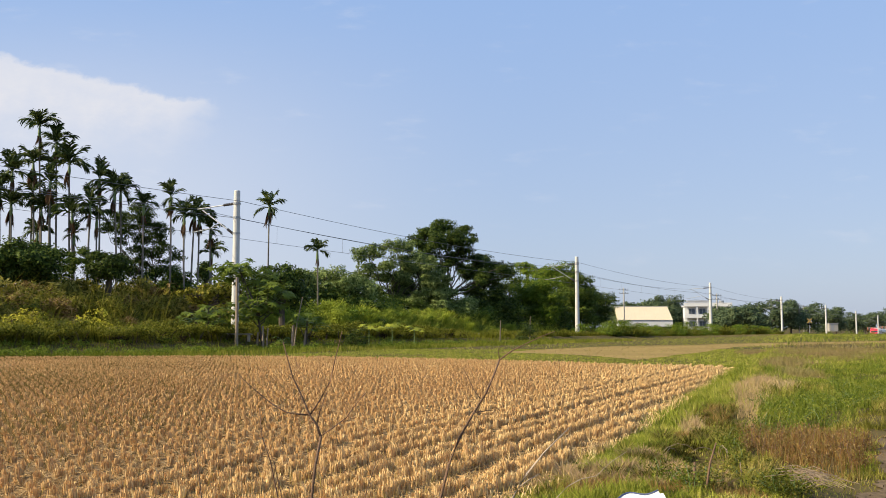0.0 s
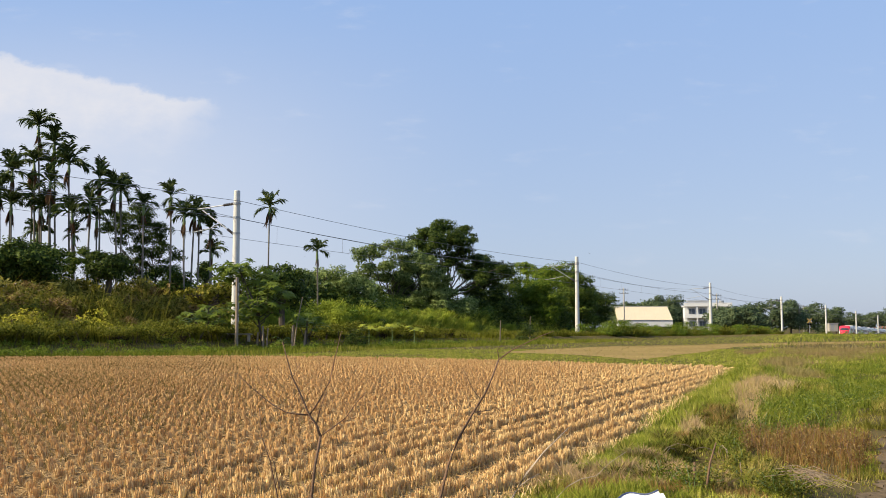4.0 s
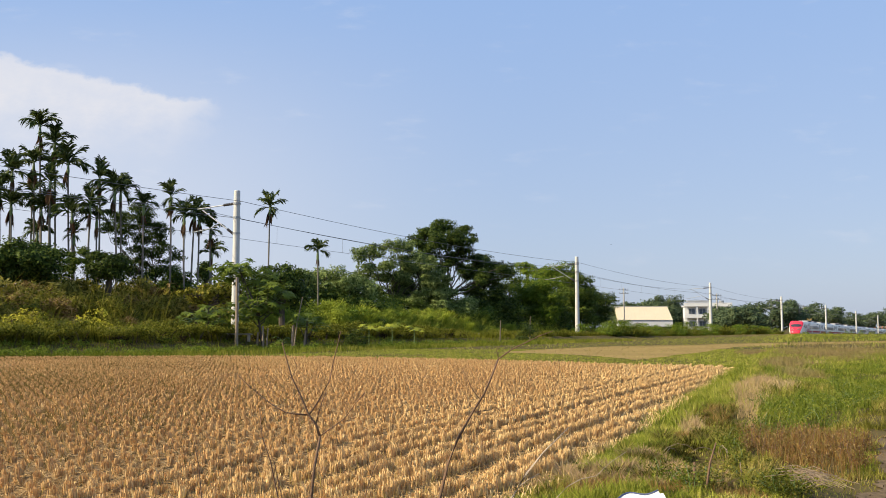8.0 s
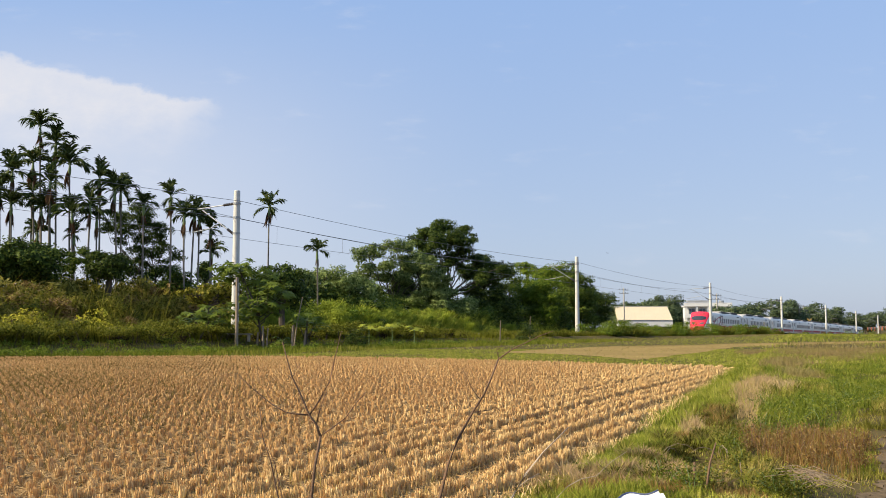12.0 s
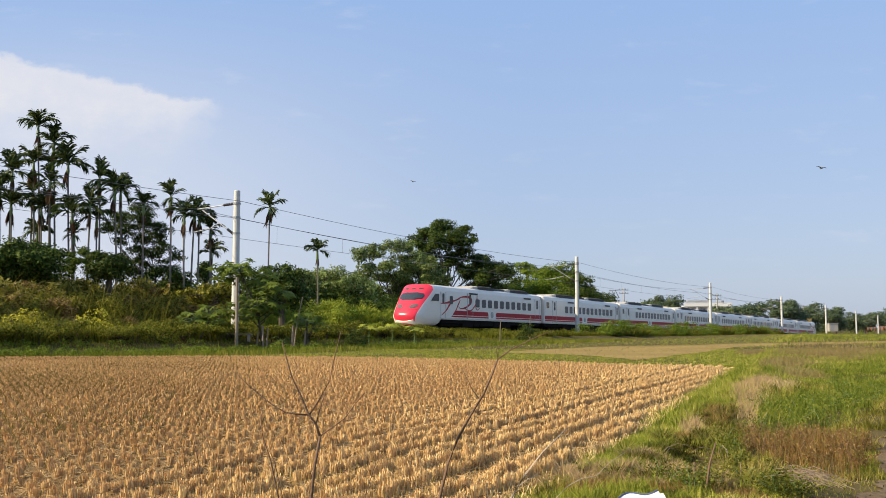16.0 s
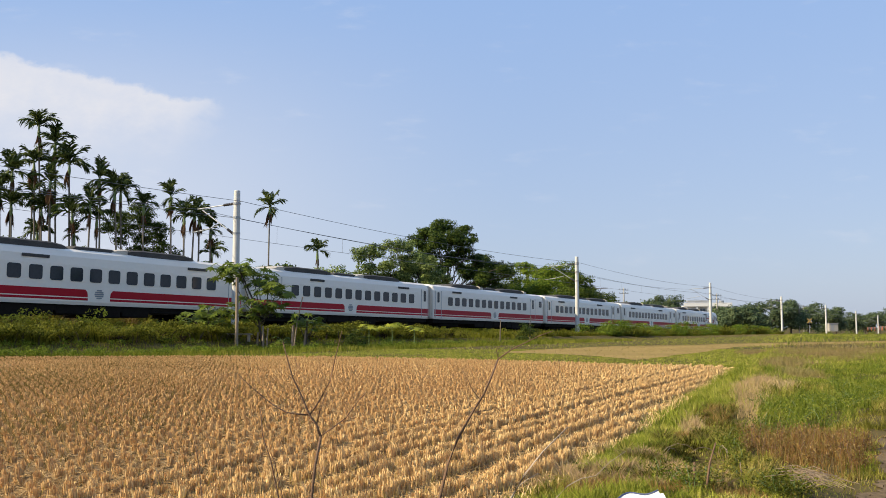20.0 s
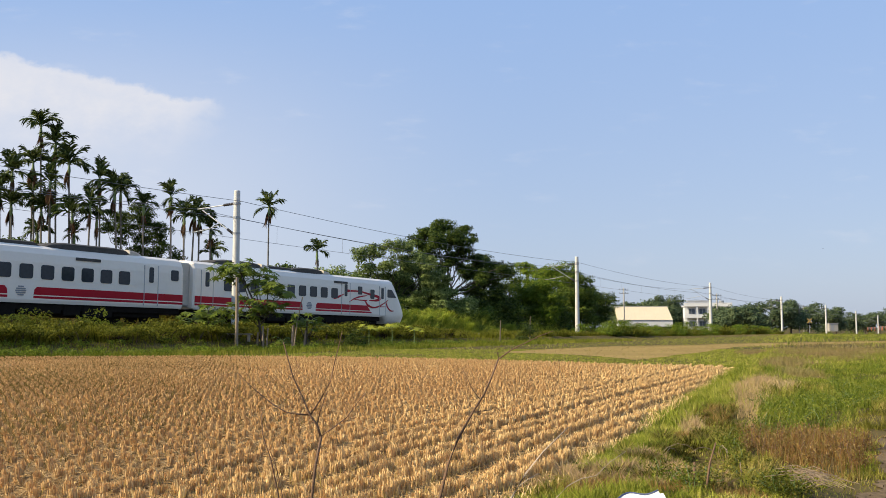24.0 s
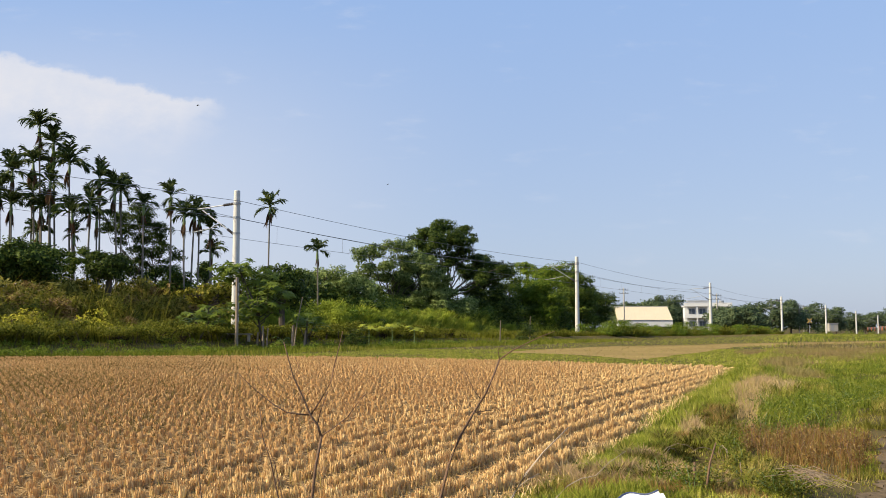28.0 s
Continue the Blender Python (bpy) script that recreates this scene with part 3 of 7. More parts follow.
def fittings(car, x0, x1, head=False):
    """Windows, doors, bands and roof units between the car's ends."""
    wins = [x0 + 4.1 + 1.113 * k for k in range(13)]
    if head:
        wins = [x0 + 8.8 + 1.1 * k for k in range(10)]
    win = rounded(-0.35, 0.35, 2.0, 2.66, 0.12)
    for side in (-1, 1):
        for x in wins:
            side_part("window", "w", win, M_GLASS, car, x, side)
        if not head:
            side_part("vestibule_window", "v", rounded(-0.26, 0.26, 2.36, 2.92, 0.09), M_GLASS, car, x0 + 0.75, side)
        for x in ([x0 + 2.35, x1 - 0.70] if not head else [x0 + 7.55, x1 - 1.05]):
            d = side_part("door", "d", rounded(-0.45, 0.45, 1.02, 3.05, 0.08), M_WHITE, car, x, side, 0.004)
            side_part("door_window", "dw", rounded(-0.15, 0.15, 2.18, 2.98, 0.08), M_GLASS, d, 0, side, 0.020)
            for e in (-0.46, 0.46):
                side_part("door_seam", "ds%.2f" % e, rounded(e - 0.022, e + 0.022, 1.0, 3.08, 0.01), M_SEAM, d, 0, side, 0.017)
        for x in ((wins[0] - 0.1, wins[-1] + 0.15) if head else (wins[0] + 1.6, wins[-1] - 0.45)):
            side_part("air_grille", "g", rounded(-0.72, 0.72, 3.0, 3.14, 0.02), M_HOOD, car, x + (0.6 if x < 8 else -0.6), side, 0.012)
        mid = wins[0] + 5.8 if not head else wins[0] + 2.6
        lo = x0 + (0.15 if not head else 4.7)
        hi = x1 - 0.15
        for e0, e1, t0, t1 in ((lo, mid - 0.66, 0, 1), (mid + 0.66, hi, 1, 0)):
            c = 0.28
            if head and t0 == 0:
                outl = [(e0, 1.28), (e1, 1.28), (e1 - 0.03, 1.50), (e1 - 0.16, 1.64), (e0 + 0.42, 1.64)]
                low = [(e0 - 0.2, 1.12), (e1, 1.12), (e1, 1.23), (e0 - 0.08, 1.23)]
            elif t1:
                outl = [(e0, 1.28), (e1, 1.28), (e1 - 0.03, 1.50), (e1 - 0.16, 1.64), (e0, 1.64)]
                low = [(e0, 1.12), (e1, 1.12), (e1, 1.23), (e0, 1.23)]
            else:
                outl = [(e0, 1.28), (e1, 1.28), (e1, 1.64), (e0 + 0.16, 1.64), (e0 + 0.03, 1.50)]
                low = [(e0, 1.12), (e1, 1.12), (e1, 1.23), (e0, 1.23)]
            part("red_band", side_panel(outl, side, 0.010), M_RED_DARK, car)
            part("lower_red_band", side_panel(low, side, 0.010), M_RED_DARK, car)
        for k, w in enumerate((0.15, 0.24, 0.27, 0.24, 0.15)):
            side_part("emblem_bar", "e%d" % k, rounded(-w, w, 1.22 + 0.092 * k, 1.285 + 0.092 * k, 0.02), M_LINE, car, mid, side)
    # roof units
    for u0, u1 in (((x0 + 3.2, x0 + 8.6), (x1 - 8.4, x1 - 3.2)) if not head else ((x0 + 9.2, x0 + 13.0), (x1 - 6.2, x1 - 1.6))):
        b = Build()
        loops = []
        for x, z, w in ((u0, 3.56, 0.9), (u0 + 0.5, 3.79, 1.05), (u0 + 1.2, 3.84, 1.12), (u1 - 1.2, 3.83, 1.12), (u1 - 0.5, 3.76, 1.05), (u1, 3.56, 0.9)):
            loops.append([(x, -w, 3.50), (x, -w, z - 0.08), (x, -w * 0.8, z), (x, w * 0.8, z), (x, w, z - 0.08), (x, w, 3.50)])
        part("roof_unit", b.rings(loops), M_HOOD, car)
        b = Build()
        loops = []
        for x, z, w in ((u0 - 0.85, 3.58, 0.8), (u0 - 0.3, 3.76, 1.0), (u0 + 0.28, 3.82, 1.06)):
            loops.append([(x, -w, 3.48), (x, -w, z - 0.06), (x, -w * 0.8, z), (x, w * 0.8, z), (x, w, z - 0.06), (x, w, 3.48)])
        part("cowling", b.rings(loops), M_BEIGE, car)
    b = Build()
    loops = []
    m0, m1 = (x0 + x1) / 2 - 1.4 + (3 if head else 0), (x0 + x1) / 2 + 1.4 + (3 if head else 0)
    for x, z in ((m0, 3.60), (m0 + 0.3, 3.76), (m1 - 0.3, 3.76), (m1, 3.60)):
        loops.append([(x, -0.9, 3.5), (x, -0.9, z - 0.05), (x, -0.7, z), (x, 0.7, z), (x, 0.9, z - 0.05), (x, 0.9, 3.5)])
    part("roof_vent", b.rings(loops), M_HOOD, car)
    # under the floor
    part("underframe", Build().box(x0 + (3.3 if head else 0.2), x1 - 0.2, -1.28, 1.28, 0.60, 0.91, 0.03), M_BLACK, car)
    span = (x0 + (6.6 if head else 4.6), x1 - 4.8)
    k, x = 0, span[0]
    widths = (1.9, 1.1, 2.4, 1.5, 1.8, 2.2)
    while x + widths[k % 6] < span[1]:
        part("equipment_box", Build().box(x, x + widths[k % 6] - 0.12, -1.3, 1.3, 0.32 + 0.06 * (k % 3), 0.92, 0.04), M_BLACK, car)
        x += widths[k % 6]
        k += 1
    for bx in ((x0 + (4.9 if head else 2.9)), x1 - 2.9):
        bogie(car, bx)


def body_mesh(x0, x1):
    b = Build()
    loops = []
    for x, f in ((x0, 0.93), (x0 + 0.1, 0.985), (x0 + 0.22, 1.0), (x1 - 0.22, 1.0), (x1 - 0.1, 0.985), (x1, 0.93)):
        loops.append([(x, y * f, 2.2 + (z - 2.2) * f) for y, z in SECTION])
    return b.rings(loops)


def middle_car(length):
    car = thing("train_car", "white railway passenger car with crimson bands and dark windows", "train car", "cars of the train")
    part("body", body_mesh(0.36, length - 0.36), M_WHITE, car)
    part("bellows", Build().box(length - 0.40, length + 0.40, -1.1, 1.1, 1.05, 3.42, 0.08), M_BELLOWS, car, "rubber gangway bellows coloured like the sunlit car end")
    fittings(car, 0.3, length - 0.3)
    return car


def head_car(length):
    car = thing("train_head_car", "white railway driving car with a sloping red front", "train car", "cars of the train")
    sec = NOSE_SECTION
    mask = [(y * (0.58 + 0.42 * min(1.0, max(0.0, (z - 0.5) / 2.7))), z) for y, z in sec]
    b = Build()
    loops = []
    for r in (0.03, 0.12, 0.22, 0.32, 0.42, 0.52, 0.62, 0.71, 0.79, 0.86, 0.91, 0.95, 0.98, 1.0):
        loops.append([(face_x(y * r, HUB + (z - HUB) * r), y * r, HUB + (z - HUB) * r) for y, z in mask])
    b.rings(loops, caps=False)
    b.f.append(tuple(reversed(range(len(sec)))))
    part("nose", b.mesh("nose", True), M_RED, car, "glossy red sloping front")
    rim = loops[-1]
    b = Build()
    cheeks = []
    for f in (0.25, 0.5, 0.75, 1.0):
        g = math.sin(f * math.pi / 2)
        cheeks.append([(x + (max(2.75, x + 0.25) - x) * (1 - math.cos(f * math.pi / 2)), y + (yw - y) * g, z) for (x, y, z), (yw, zw) in zip(rim, sec)])
    b.rings([rim, *cheeks, [(2.95, y, max(z, 0.47)) for y, z in sec], [(3.35, y, max(z, 0.90)) for y, z in sec], [(3.7, y, max(z, 0.90)) for y, z in sec]], caps=False)
    part("cab_body", b.mesh("cab_body", True), M_WHITE, car)
    part("body", body_mesh(3.45, length - 0.36), M_WHITE, car)
    part("bellows", Build().box(length - 0.40, length + 0.40, -1.1, 1.1, 1.05, 3.42, 0.08), M_BELLOWS, car, "rubber gangway bellows coloured like the sunlit car end")
    part("windscreen", plate([(-1.02, 2.42), (-0.5, 2.33), (0.5, 2.33), (1.02, 2.42), (1.10, 2.66), (0.98, 2.84), (0.5, 2.93), (-0.5, 2.93), (-0.98, 2.84), (-1.10, 2.66)], face_x, 0.055, 0.06), M_SCREEN, car, "wide windscreen reflecting the sky")
    for y in (-0.62, 0.62):
        part("headlamp", plate([(y + 0.33 * math.cos(t), 1.85 + 0.15 * math.sin(t) + 0.05 * math.cos(t) * (1 if y > 0 else -1)) for t in (math.tau * j / 14 for j in range(14))], face_x, 0.025, 0.05), M_LAMP, car, "oval headlamp under a clear lens")
    for y in (-0.62, 0.0, 0.62):
        part("roof_intake", plate([(y - 0.19, 3.16), (y + 0.19, 3.16), (y + 0.17, 3.30), (y - 0.17, 3.30)], face_x, 0.015, 0.03), M_HOOD, car)
    part("apron_line", plate([(-1.0, 1.55), (1.0, 1.55), (1.0, 1.575), (-1.0, 1.575)], face_x, 0.006, 0.01), M_RED_DARK, car)
    part("bumper", plate([(-0.78, 0.46), (0.78, 0.46), (0.84, 0.62), (0.80, 0.80), (-0.80, 0.80), (-0.84, 0.62)], face_x, 0.03, 0.06), M_WHITE, car, "white lower lip of the front")
    part("plough", Build().box(0.7, 2.0, -1.0, 1.0, 0.16, 0.44, 0.05), M_BLACK, car)
    for side in (-1, 1):
        part("cab_window", side_panel([(1.78, 2.30), (2.86, 2.28), (2.92, 2.36), (2.92, 2.80), (2.84, 2.86), (2.36, 2.84)], side, 0.006, 0.02), M_GLASS, car)
        d = side_part("cab_door", "cd", rounded(-0.36, 0.36, 1.0, 3.02, 0.08), M_WHITE, car, 3.55, side, 0.004)
        side_part("door_window", "cdw", rounded(-0.15, 0.15, 2.15, 2.92, 0.06), M_GLASS, d, 0, side, 0.020)
        for e in (-0.37, 0.37):
            side_part("door_seam", "cs%.2f" % e, rounded(e - 0.02, e + 0.02, 1.0, 3.04, 0.01), M_SEAM, d, 0, side, 0.017)
        side_part("saloon_window", "sw", rounded(-0.24, 0.24, 2.12, 2.76, 0.08), M_GLASS, car, 4.78, side)
        if side > 0:
            side_part("saloon_window", "sw2", rounded(-0.24, 0.24, 2.36, 2.90, 0.08), M_GLASS, car, 6.25, side)
        strokes = [
            ([(3.1, 2.12), (3.7, 2.16), (4.7, 2.30), (5.3, 2.42), (6.2, 2.62)], [0.02, 0.10, 0.20, 0.12, 0.04]),
            ([(3.3, 1.22), (4.0, 1.62), (4.5, 2.05), (4.9, 2.38)], [0.05, 0.12, 0.17, 0.06]),
            ([(5.2, 1.35), (5.6, 1.75), (6.0, 2.25), (6.2, 2.50)], [0.04, 0.10, 0.12, 0.05]),
            ([(5.6, 2.48), (6.3, 2.72), (7.4, 2.80), (8.0, 2.62), (7.9, 2.28), (7.1, 1.92), (6.3, 1.82), (5.9, 1.98)], [0.04, 0.09, 0.16, 0.24, 0.20, 0.12, 0.07, 0.03]),
            ([(6.8, 1.95), (7.4, 1.70), (8.1, 1.75), (8.8, 2.25), (9.1, 2.75)], [0.04, 0.10, 0.09, 0.11, 0.05]),
            ([(9.05, 2.95), (8.9, 2.5), (8.8, 2.0), (9.1, 1.78), (9.5, 1.95)], [0.04, 0.11, 0.09, 0.07, 0.03]),
        ]
        if side > 0:
            strokes = [
                ([(9.2, 1.95), (8.7, 2.10), (8.1, 2.30)], [0.05, 0.16, 0.04]),
                ([(8.0, 2.52), (7.3, 2.56), (6.2, 2.56), (5.1, 2.42), (4.2, 2.30), (3.9, 2.15), (4.3, 2.03), (5.2, 2.00)], [0.26, 0.12, 0.09, 0.14, 0.20, 0.24, 0.16, 0.05]),
                ([(7.5, 1.80), (6.9, 2.05), (6.2, 2.22), (5.4, 2.32)], [0.03, 0.09, 0.10, 0.04]),
                ([(7.0, 2.02), (6.2, 1.98), (5.4, 1.98)], [0.03, 0.07, 0.09]),
                ([(5.7, 1.98), (5.3, 1.66), (4.7, 1.52), (4.0, 1.62), (3.2, 1.92), (2.8, 2.12)], [0.10, 0.15, 0.12, 0.10, 0.08, 0.03]),
                ([(3.1, 1.95), (2.9, 1.60), (2.5, 1.36), (2.1, 1.36)], [0.08, 0.12, 0.10, 0.04]),
                ([(4.6, 1.55), (3.8, 1.60), (2.9, 1.62)], [0.03, 0.06, 0.03]),
            ]
        for pts, w in strokes:
            part("painted_stroke", ribbon(pts, w, side), M_RED_DARK, car)
    fittings(car, 0.3, length - 0.3, True)
    return car


HEAD, MID = 22.0, 20.6
train = []
lead = head_car(HEAD)
tail = copy_thing(lead, Matrix.Identity(4))
mids = [middle_car(MID)]
for k in range(5):
    mids.append(copy_thing(mids[0], Matrix.Identity(4)))
for car in mids[:2]:  # the first two cars have one window less
    for o in [o for o in car.children if o.name.split(".")[0] == "window" and o.matrix_basis.translation.x < 5.0]:
        bpy.data.objects.remove(o)
for o in [o for o in mids[3].children if o.name.startswith("bellows")]:
    bpy.data.objects.remove(o)
for k in (1, 4):
    car = mids[k]
    pg = part("pantograph_frame", Build().tube([(2.2, -0.5, 3.62), (2.2, 0.5, 3.62)], 0.05, 6).tube([(2.2, 0, 3.62), (3.5, 0, 4.35), (2.4, 0, 5.1)], 0.04, 6).tube([(2.4, -0.75, 5.12), (2.4, 0.75, 5.12)], 0.04, 6), M_HOOD, car, "raised grey current collector")

LINE = Vector((ALONG.x, ALONG.y, GRADE)).normalized()
RIDE = Matrix.Identity(4)
RIDE.col[0][:3], RIDE.col[1][:3] = LINE, OVER
RIDE.col[2][:3] = LINE.cross(OVER)
BACKWARDS = RIDE @ pose(0, 0, 0, 0, 0, 180)
CAR_PLACES = [(lead, 0.0, False)] + [(c, HEAD + MID * (k + (k > 2)), k > 2) for k, c in enumerate(mids)] + [(tail, 2 * HEAD + MID * 6, True)]
# the nose's way along the line: seconds, metres
RUN = [(0.0, 341.7), (1.5, 317.7), (3.0, 293.4), (5.5, 253.6), (7.0, 228.4), (8.0, 210.9), (9.5, 185.0), (11.0, 157.1), (12.5, 129.2), (14.5, 90.6), (15.3, 74.7),
       (16.0, 60.8), (16.6, 48.7), (17.0, 40.6), (17.6, 28.5), (18.8, 3.9), (20.0, -21.2), (21.5, -53.3), (23.5, -96.9), (24.0, -108.1), (25.0, -130.7), (28.0, -198.5)]


def ride(car, offset, turned):
    rows = []
    for t, s in RUN:
        m = (BACKWARDS if turned else RIDE).copy()
        q = s + offset
        m.translation = W(TRACK, q, RAIL0 + GRADE * q)
        rows.append((t, m))
    walk(car, rows)

# ---------------- plants ----------------
rng = np.random.default_rng(5)


def spot(k, d, sink=0.0):
    """A place on the ground at the bearing k (x over y) and the distance d."""
    return Vector((k * d, d, float(height(k * d, d)) - sink))


def unit(v):
    return v / np.maximum(np.linalg.norm(v, axis=1, keepdims=True), 1e-6)


def leaves_mesh(P, N, length, width, droop=0.0):
    """One pointed quad for each leaf, lying across N."""
    n = len(P)
    t = unit(np.cross(N, rng.normal(size=(n, 3))))
    t[:, 2] -= droop
    t = unit(t)
    bt = unit(np.cross(N, t))
    L = (length * rng.uniform(0.6, 1.3, n))[:, None]
    Wd = (width * rng.uniform(0.6, 1.3, n))[:, None]
    V = np.stack([P - t * L * 0.5, P + bt * Wd * 0.5 - t * L * 0.08, P + t * L * 0.5, P - bt * Wd * 0.5 - t * L * 0.08], 1).reshape(-1, 3)
    return V, np.arange(4 * n).reshape(-1, 4)


def cloud(clumps, per, length, width, droop=0.2, shell=0.55):
    """Leaves in ellipsoid clumps (x, y, z, rx, ry, rz), most of them near the surface."""
    Ps, Ns = [], []
    for cx, cy, cz, rx, ry, rz in clumps:
        n = int(per * (rx * ry + ry * rz + rx * rz) / 3)
        d = unit(rng.normal(size=(n, 3)))
        d[:, 2] = np.abs(d[:, 2]) * np.where(rng.uniform(size=n) < 0.72, 1, -1)
        bump = 1 + 0.16 * np.sin(d[:, 0] * 7 + cx * 3) + 0.16 * np.sin(d[:, 1] * 8 + cz * 5) + 0.12 * np.sin(d[:, 2] * 11 + cy)
        r = (shell + (1 - shell) * rng.uniform(size=n) ** 0.6) * bump
        Ps.append(np.array([cx, cy, cz]) + d * np.array([rx, ry, rz]) * r[:, None])
        Ns.append(unit(d * 0.9 + np.array([0, 0, 0.35]) + rng.normal(size=(n, 3)) * 0.34))
    return leaves_mesh(np.concatenate(Ps), np.concatenate(Ns), length, width, droop)


def crown_clumps(cx, cy, z0, z1, rx, ry, count, size, seed, top=0.75):
    """Clumps scattered through a crown of uneven outline."""
    r = np.random.default_rng(seed)
    out = []
    for k in range(count):
        u = r.uniform(-1, 1, 3)
        while u @ u > 1:
            u = r.uniform(-1, 1, 3)
        u = u / max(np.linalg.norm(u), 0.3) * (0.45 + 0.5 * r.uniform())
        h = (z0 + z1) / 2 + u[2] * (z1 - z0) / 2
        shrink = 1 - 0.35 * max(0, u[2]) * top
        q = size * r.uniform(0.6, 1.25)
        out.append((cx + u[0] * rx * shrink, cy + u[1] * ry * shrink, h, q * 1.15, q * 1.15, q * 0.75))
    return out


def tuft_mesh(name, seed, n, h, rad, w, arch, stems=0.0):
    """A tuft: curved tapering blades that rise and arch outwards, from one foot or from stems up to that share of the height."""
    r = np.random.default_rng(seed)
    t = r.uniform(0, math.tau, n)
    out = np.stack([np.cos(t), np.sin(t), np.zeros(n)], 1)
    foot = out * (rad * np.sqrt(r.uniform(size=n)))[:, None]
    foot[:, 2] -= 0.04 * h
    L = h * r.uniform(0.45, 1.12, n)
    if stems:
        up = r.uniform(0, 1, n) ** 0.8
        foot[:, 2] += stems * h * up
        L = h * r.uniform(0.7, 1.2, n) * (1 - stems) * (1.1 - 0.3 * up)
        foot[:, :2] *= (1.1 - 0.35 * up)[:, None]
    bend = arch * r.uniform(0.3, 1.2, n)
    twist = t + math.pi / 2 + 0.6 * r.normal(size=n)
    side = np.stack([np.cos(twist), np.sin(twist), np.zeros(n)], 1)
    rows = []
    for f, g in ((0.0, 0.8), (0.45, 1.0), (0.78, 0.75), (1.0, 0.12)):
        q = foot + out * (L * bend * f ** 1.8)[:, None]
        q[:, 2] += L * (f - 0.42 * bend * f ** 2.4)
        s = side * (w * g * 0.5 * r.uniform(0.75, 1.25, n))[:, None]
        rows += [q - s, q + s]
    V = np.stack(rows, 1).reshape(-1, 3)
    k = np.arange(n)[:, None] * 8
    F = np.concatenate([k + np.array([i, i + 1, i + 3, i + 2]) for i in (0, 2, 4)], 1).reshape(-1, 4)
    return npmesh(name, V, F)


def limb(b, p0, p1, r0, r1, seed, n=6):
    r = np.random.default_rng(seed)
    p0, p1 = Vector(p0), Vector(p1)
    pts, rad = [], []
    for k in range(n + 1):
        t = k / n
        w = math.sin(math.pi * t) * (p1 - p0).length * 0.06
        pts.append(p0.lerp(p1, t) + Vector((r.normal() * w, r.normal() * w, r.normal() * w * 0.4 + w * 0.6)))
        rad.append(r0 + (r1 - r0) * t)
    return b.tube(pts, rad, 5)


def tree(name, label, category, base, z0, z1, rx, ry, count, size, material, seed, per=560, leaf_len=0.21, group="", trunk=0.22, limbs=13, low=0.0, pads=()):
    """Trunk, limbs to the clumps and a crown of many leaves. z0, z1: the crown's bottom and top over the base."""
    ob = thing(name, label, category, group, m=Matrix.Translation(base))
    clumps = crown_clumps(0, 0, z0, z1, rx, ry, count, size, seed)
    if pads:  # flat tiers of leaves with gaps of sky between them
        rr = np.random.default_rng(seed)
        clumps = []
        for dx, dz, q in pads:
            q *= 1.2
            dy = rr.uniform(-0.6, 0.6) * ry
            for k in range(9):
                g = q * rr.uniform(0.40, 0.68)
                clumps.append((dx + rr.uniform(-0.75, 0.75) * q, dy + rr.uniform(-1.2, 1.2) * q, dz + rr.uniform(-0.55, 0.55) * q, g * 1.2, g * 1.2, g * 0.72))
        count = len(clumps)
    fork = Vector((0.1, 0, z0 * low if low else z0 + 0.15 * (z1 - z0)))
    b = Build()
    b.tube([(0, 0, -0.4), (0.05, 0.02, z0 * 0.4), (0.0, 0.05, min(z0 * 0.8, 0.9 * fork.z)), fork], [trunk * 1.35, trunk, trunk * 0.9, trunk * 0.75], 9)
    part("trunk", b, M_BARK, ob)
    for k, c in enumerate(clumps[:: max(1, count // limbs)]):
        part("limb", limb(Build(), fork, c[:3], trunk * (0.34 if pads else 0.55), trunk * 0.10, seed + k), M_BARK, ob)
    V, F = cloud(clumps, per, leaf_len, leaf_len * 0.55)
    me = npmesh("crown", V, F)
    part("crown", me, material, ob)
    return ob


# palms: a frond is a curved stalk with two rows of leaflets
def frond_mesh(length, lift, curl, seed, dead=False):
    """A stiff arched stalk with two dense rows of broad leaflets that hang at the tips."""
    r = np.random.default_rng(seed)
    n = 13
    pts = []
    ang = radians(lift)
    p = np.zeros(3)
    for k in range(n):
        pts.append(p.copy())
        p = p + np.array([math.cos(ang), 0, math.sin(ang)]) * length / (n - 1)
        ang -= radians(curl) / (n - 1) * (0.5 + 1.0 * k / n)
    b = Build()
    b.tube([tuple(q) for q in pts], [0.03 - 0.022 * k / (n - 1) for k in range(n)], 4)
    pts = np.array(pts)
    for k in range(3, 19):
        t = k / 19
        i = min(int(t * (n - 1)), n - 2)
        f = t * (n - 1) - i
        q = pts[i] * (1 - f) + pts[i + 1] * f
        d = pts[i + 1] - pts[i]
        d = d / np.linalg.norm(d)
        ll = length * (0.44 * math.sin(math.pi * (0.18 + 0.62 * t)) + 0.08) * r.uniform(0.8, 1.15)
        for sgn in (-1, 1):
            hang = (0.05 if not dead else -0.9) - 0.50 * t + r.normal() * 0.25
            side = np.array([d[0] * 0.95, sgn * 0.55, d[2] * 0.95 + hang])
            side = side / np.linalg.norm(side)
            w = 0.056
            q1, q2 = q + side * ll * 0.55, q + side * ll + np.array([0, 0, -0.22 * ll])
            b.add([q - d * w * 0.6, q + d * w * 0.6, q1 + d * w, q1 - d * w, q2], [(0, 1, 2, 3), (3, 2, 4)])
    return b.mesh("frond")


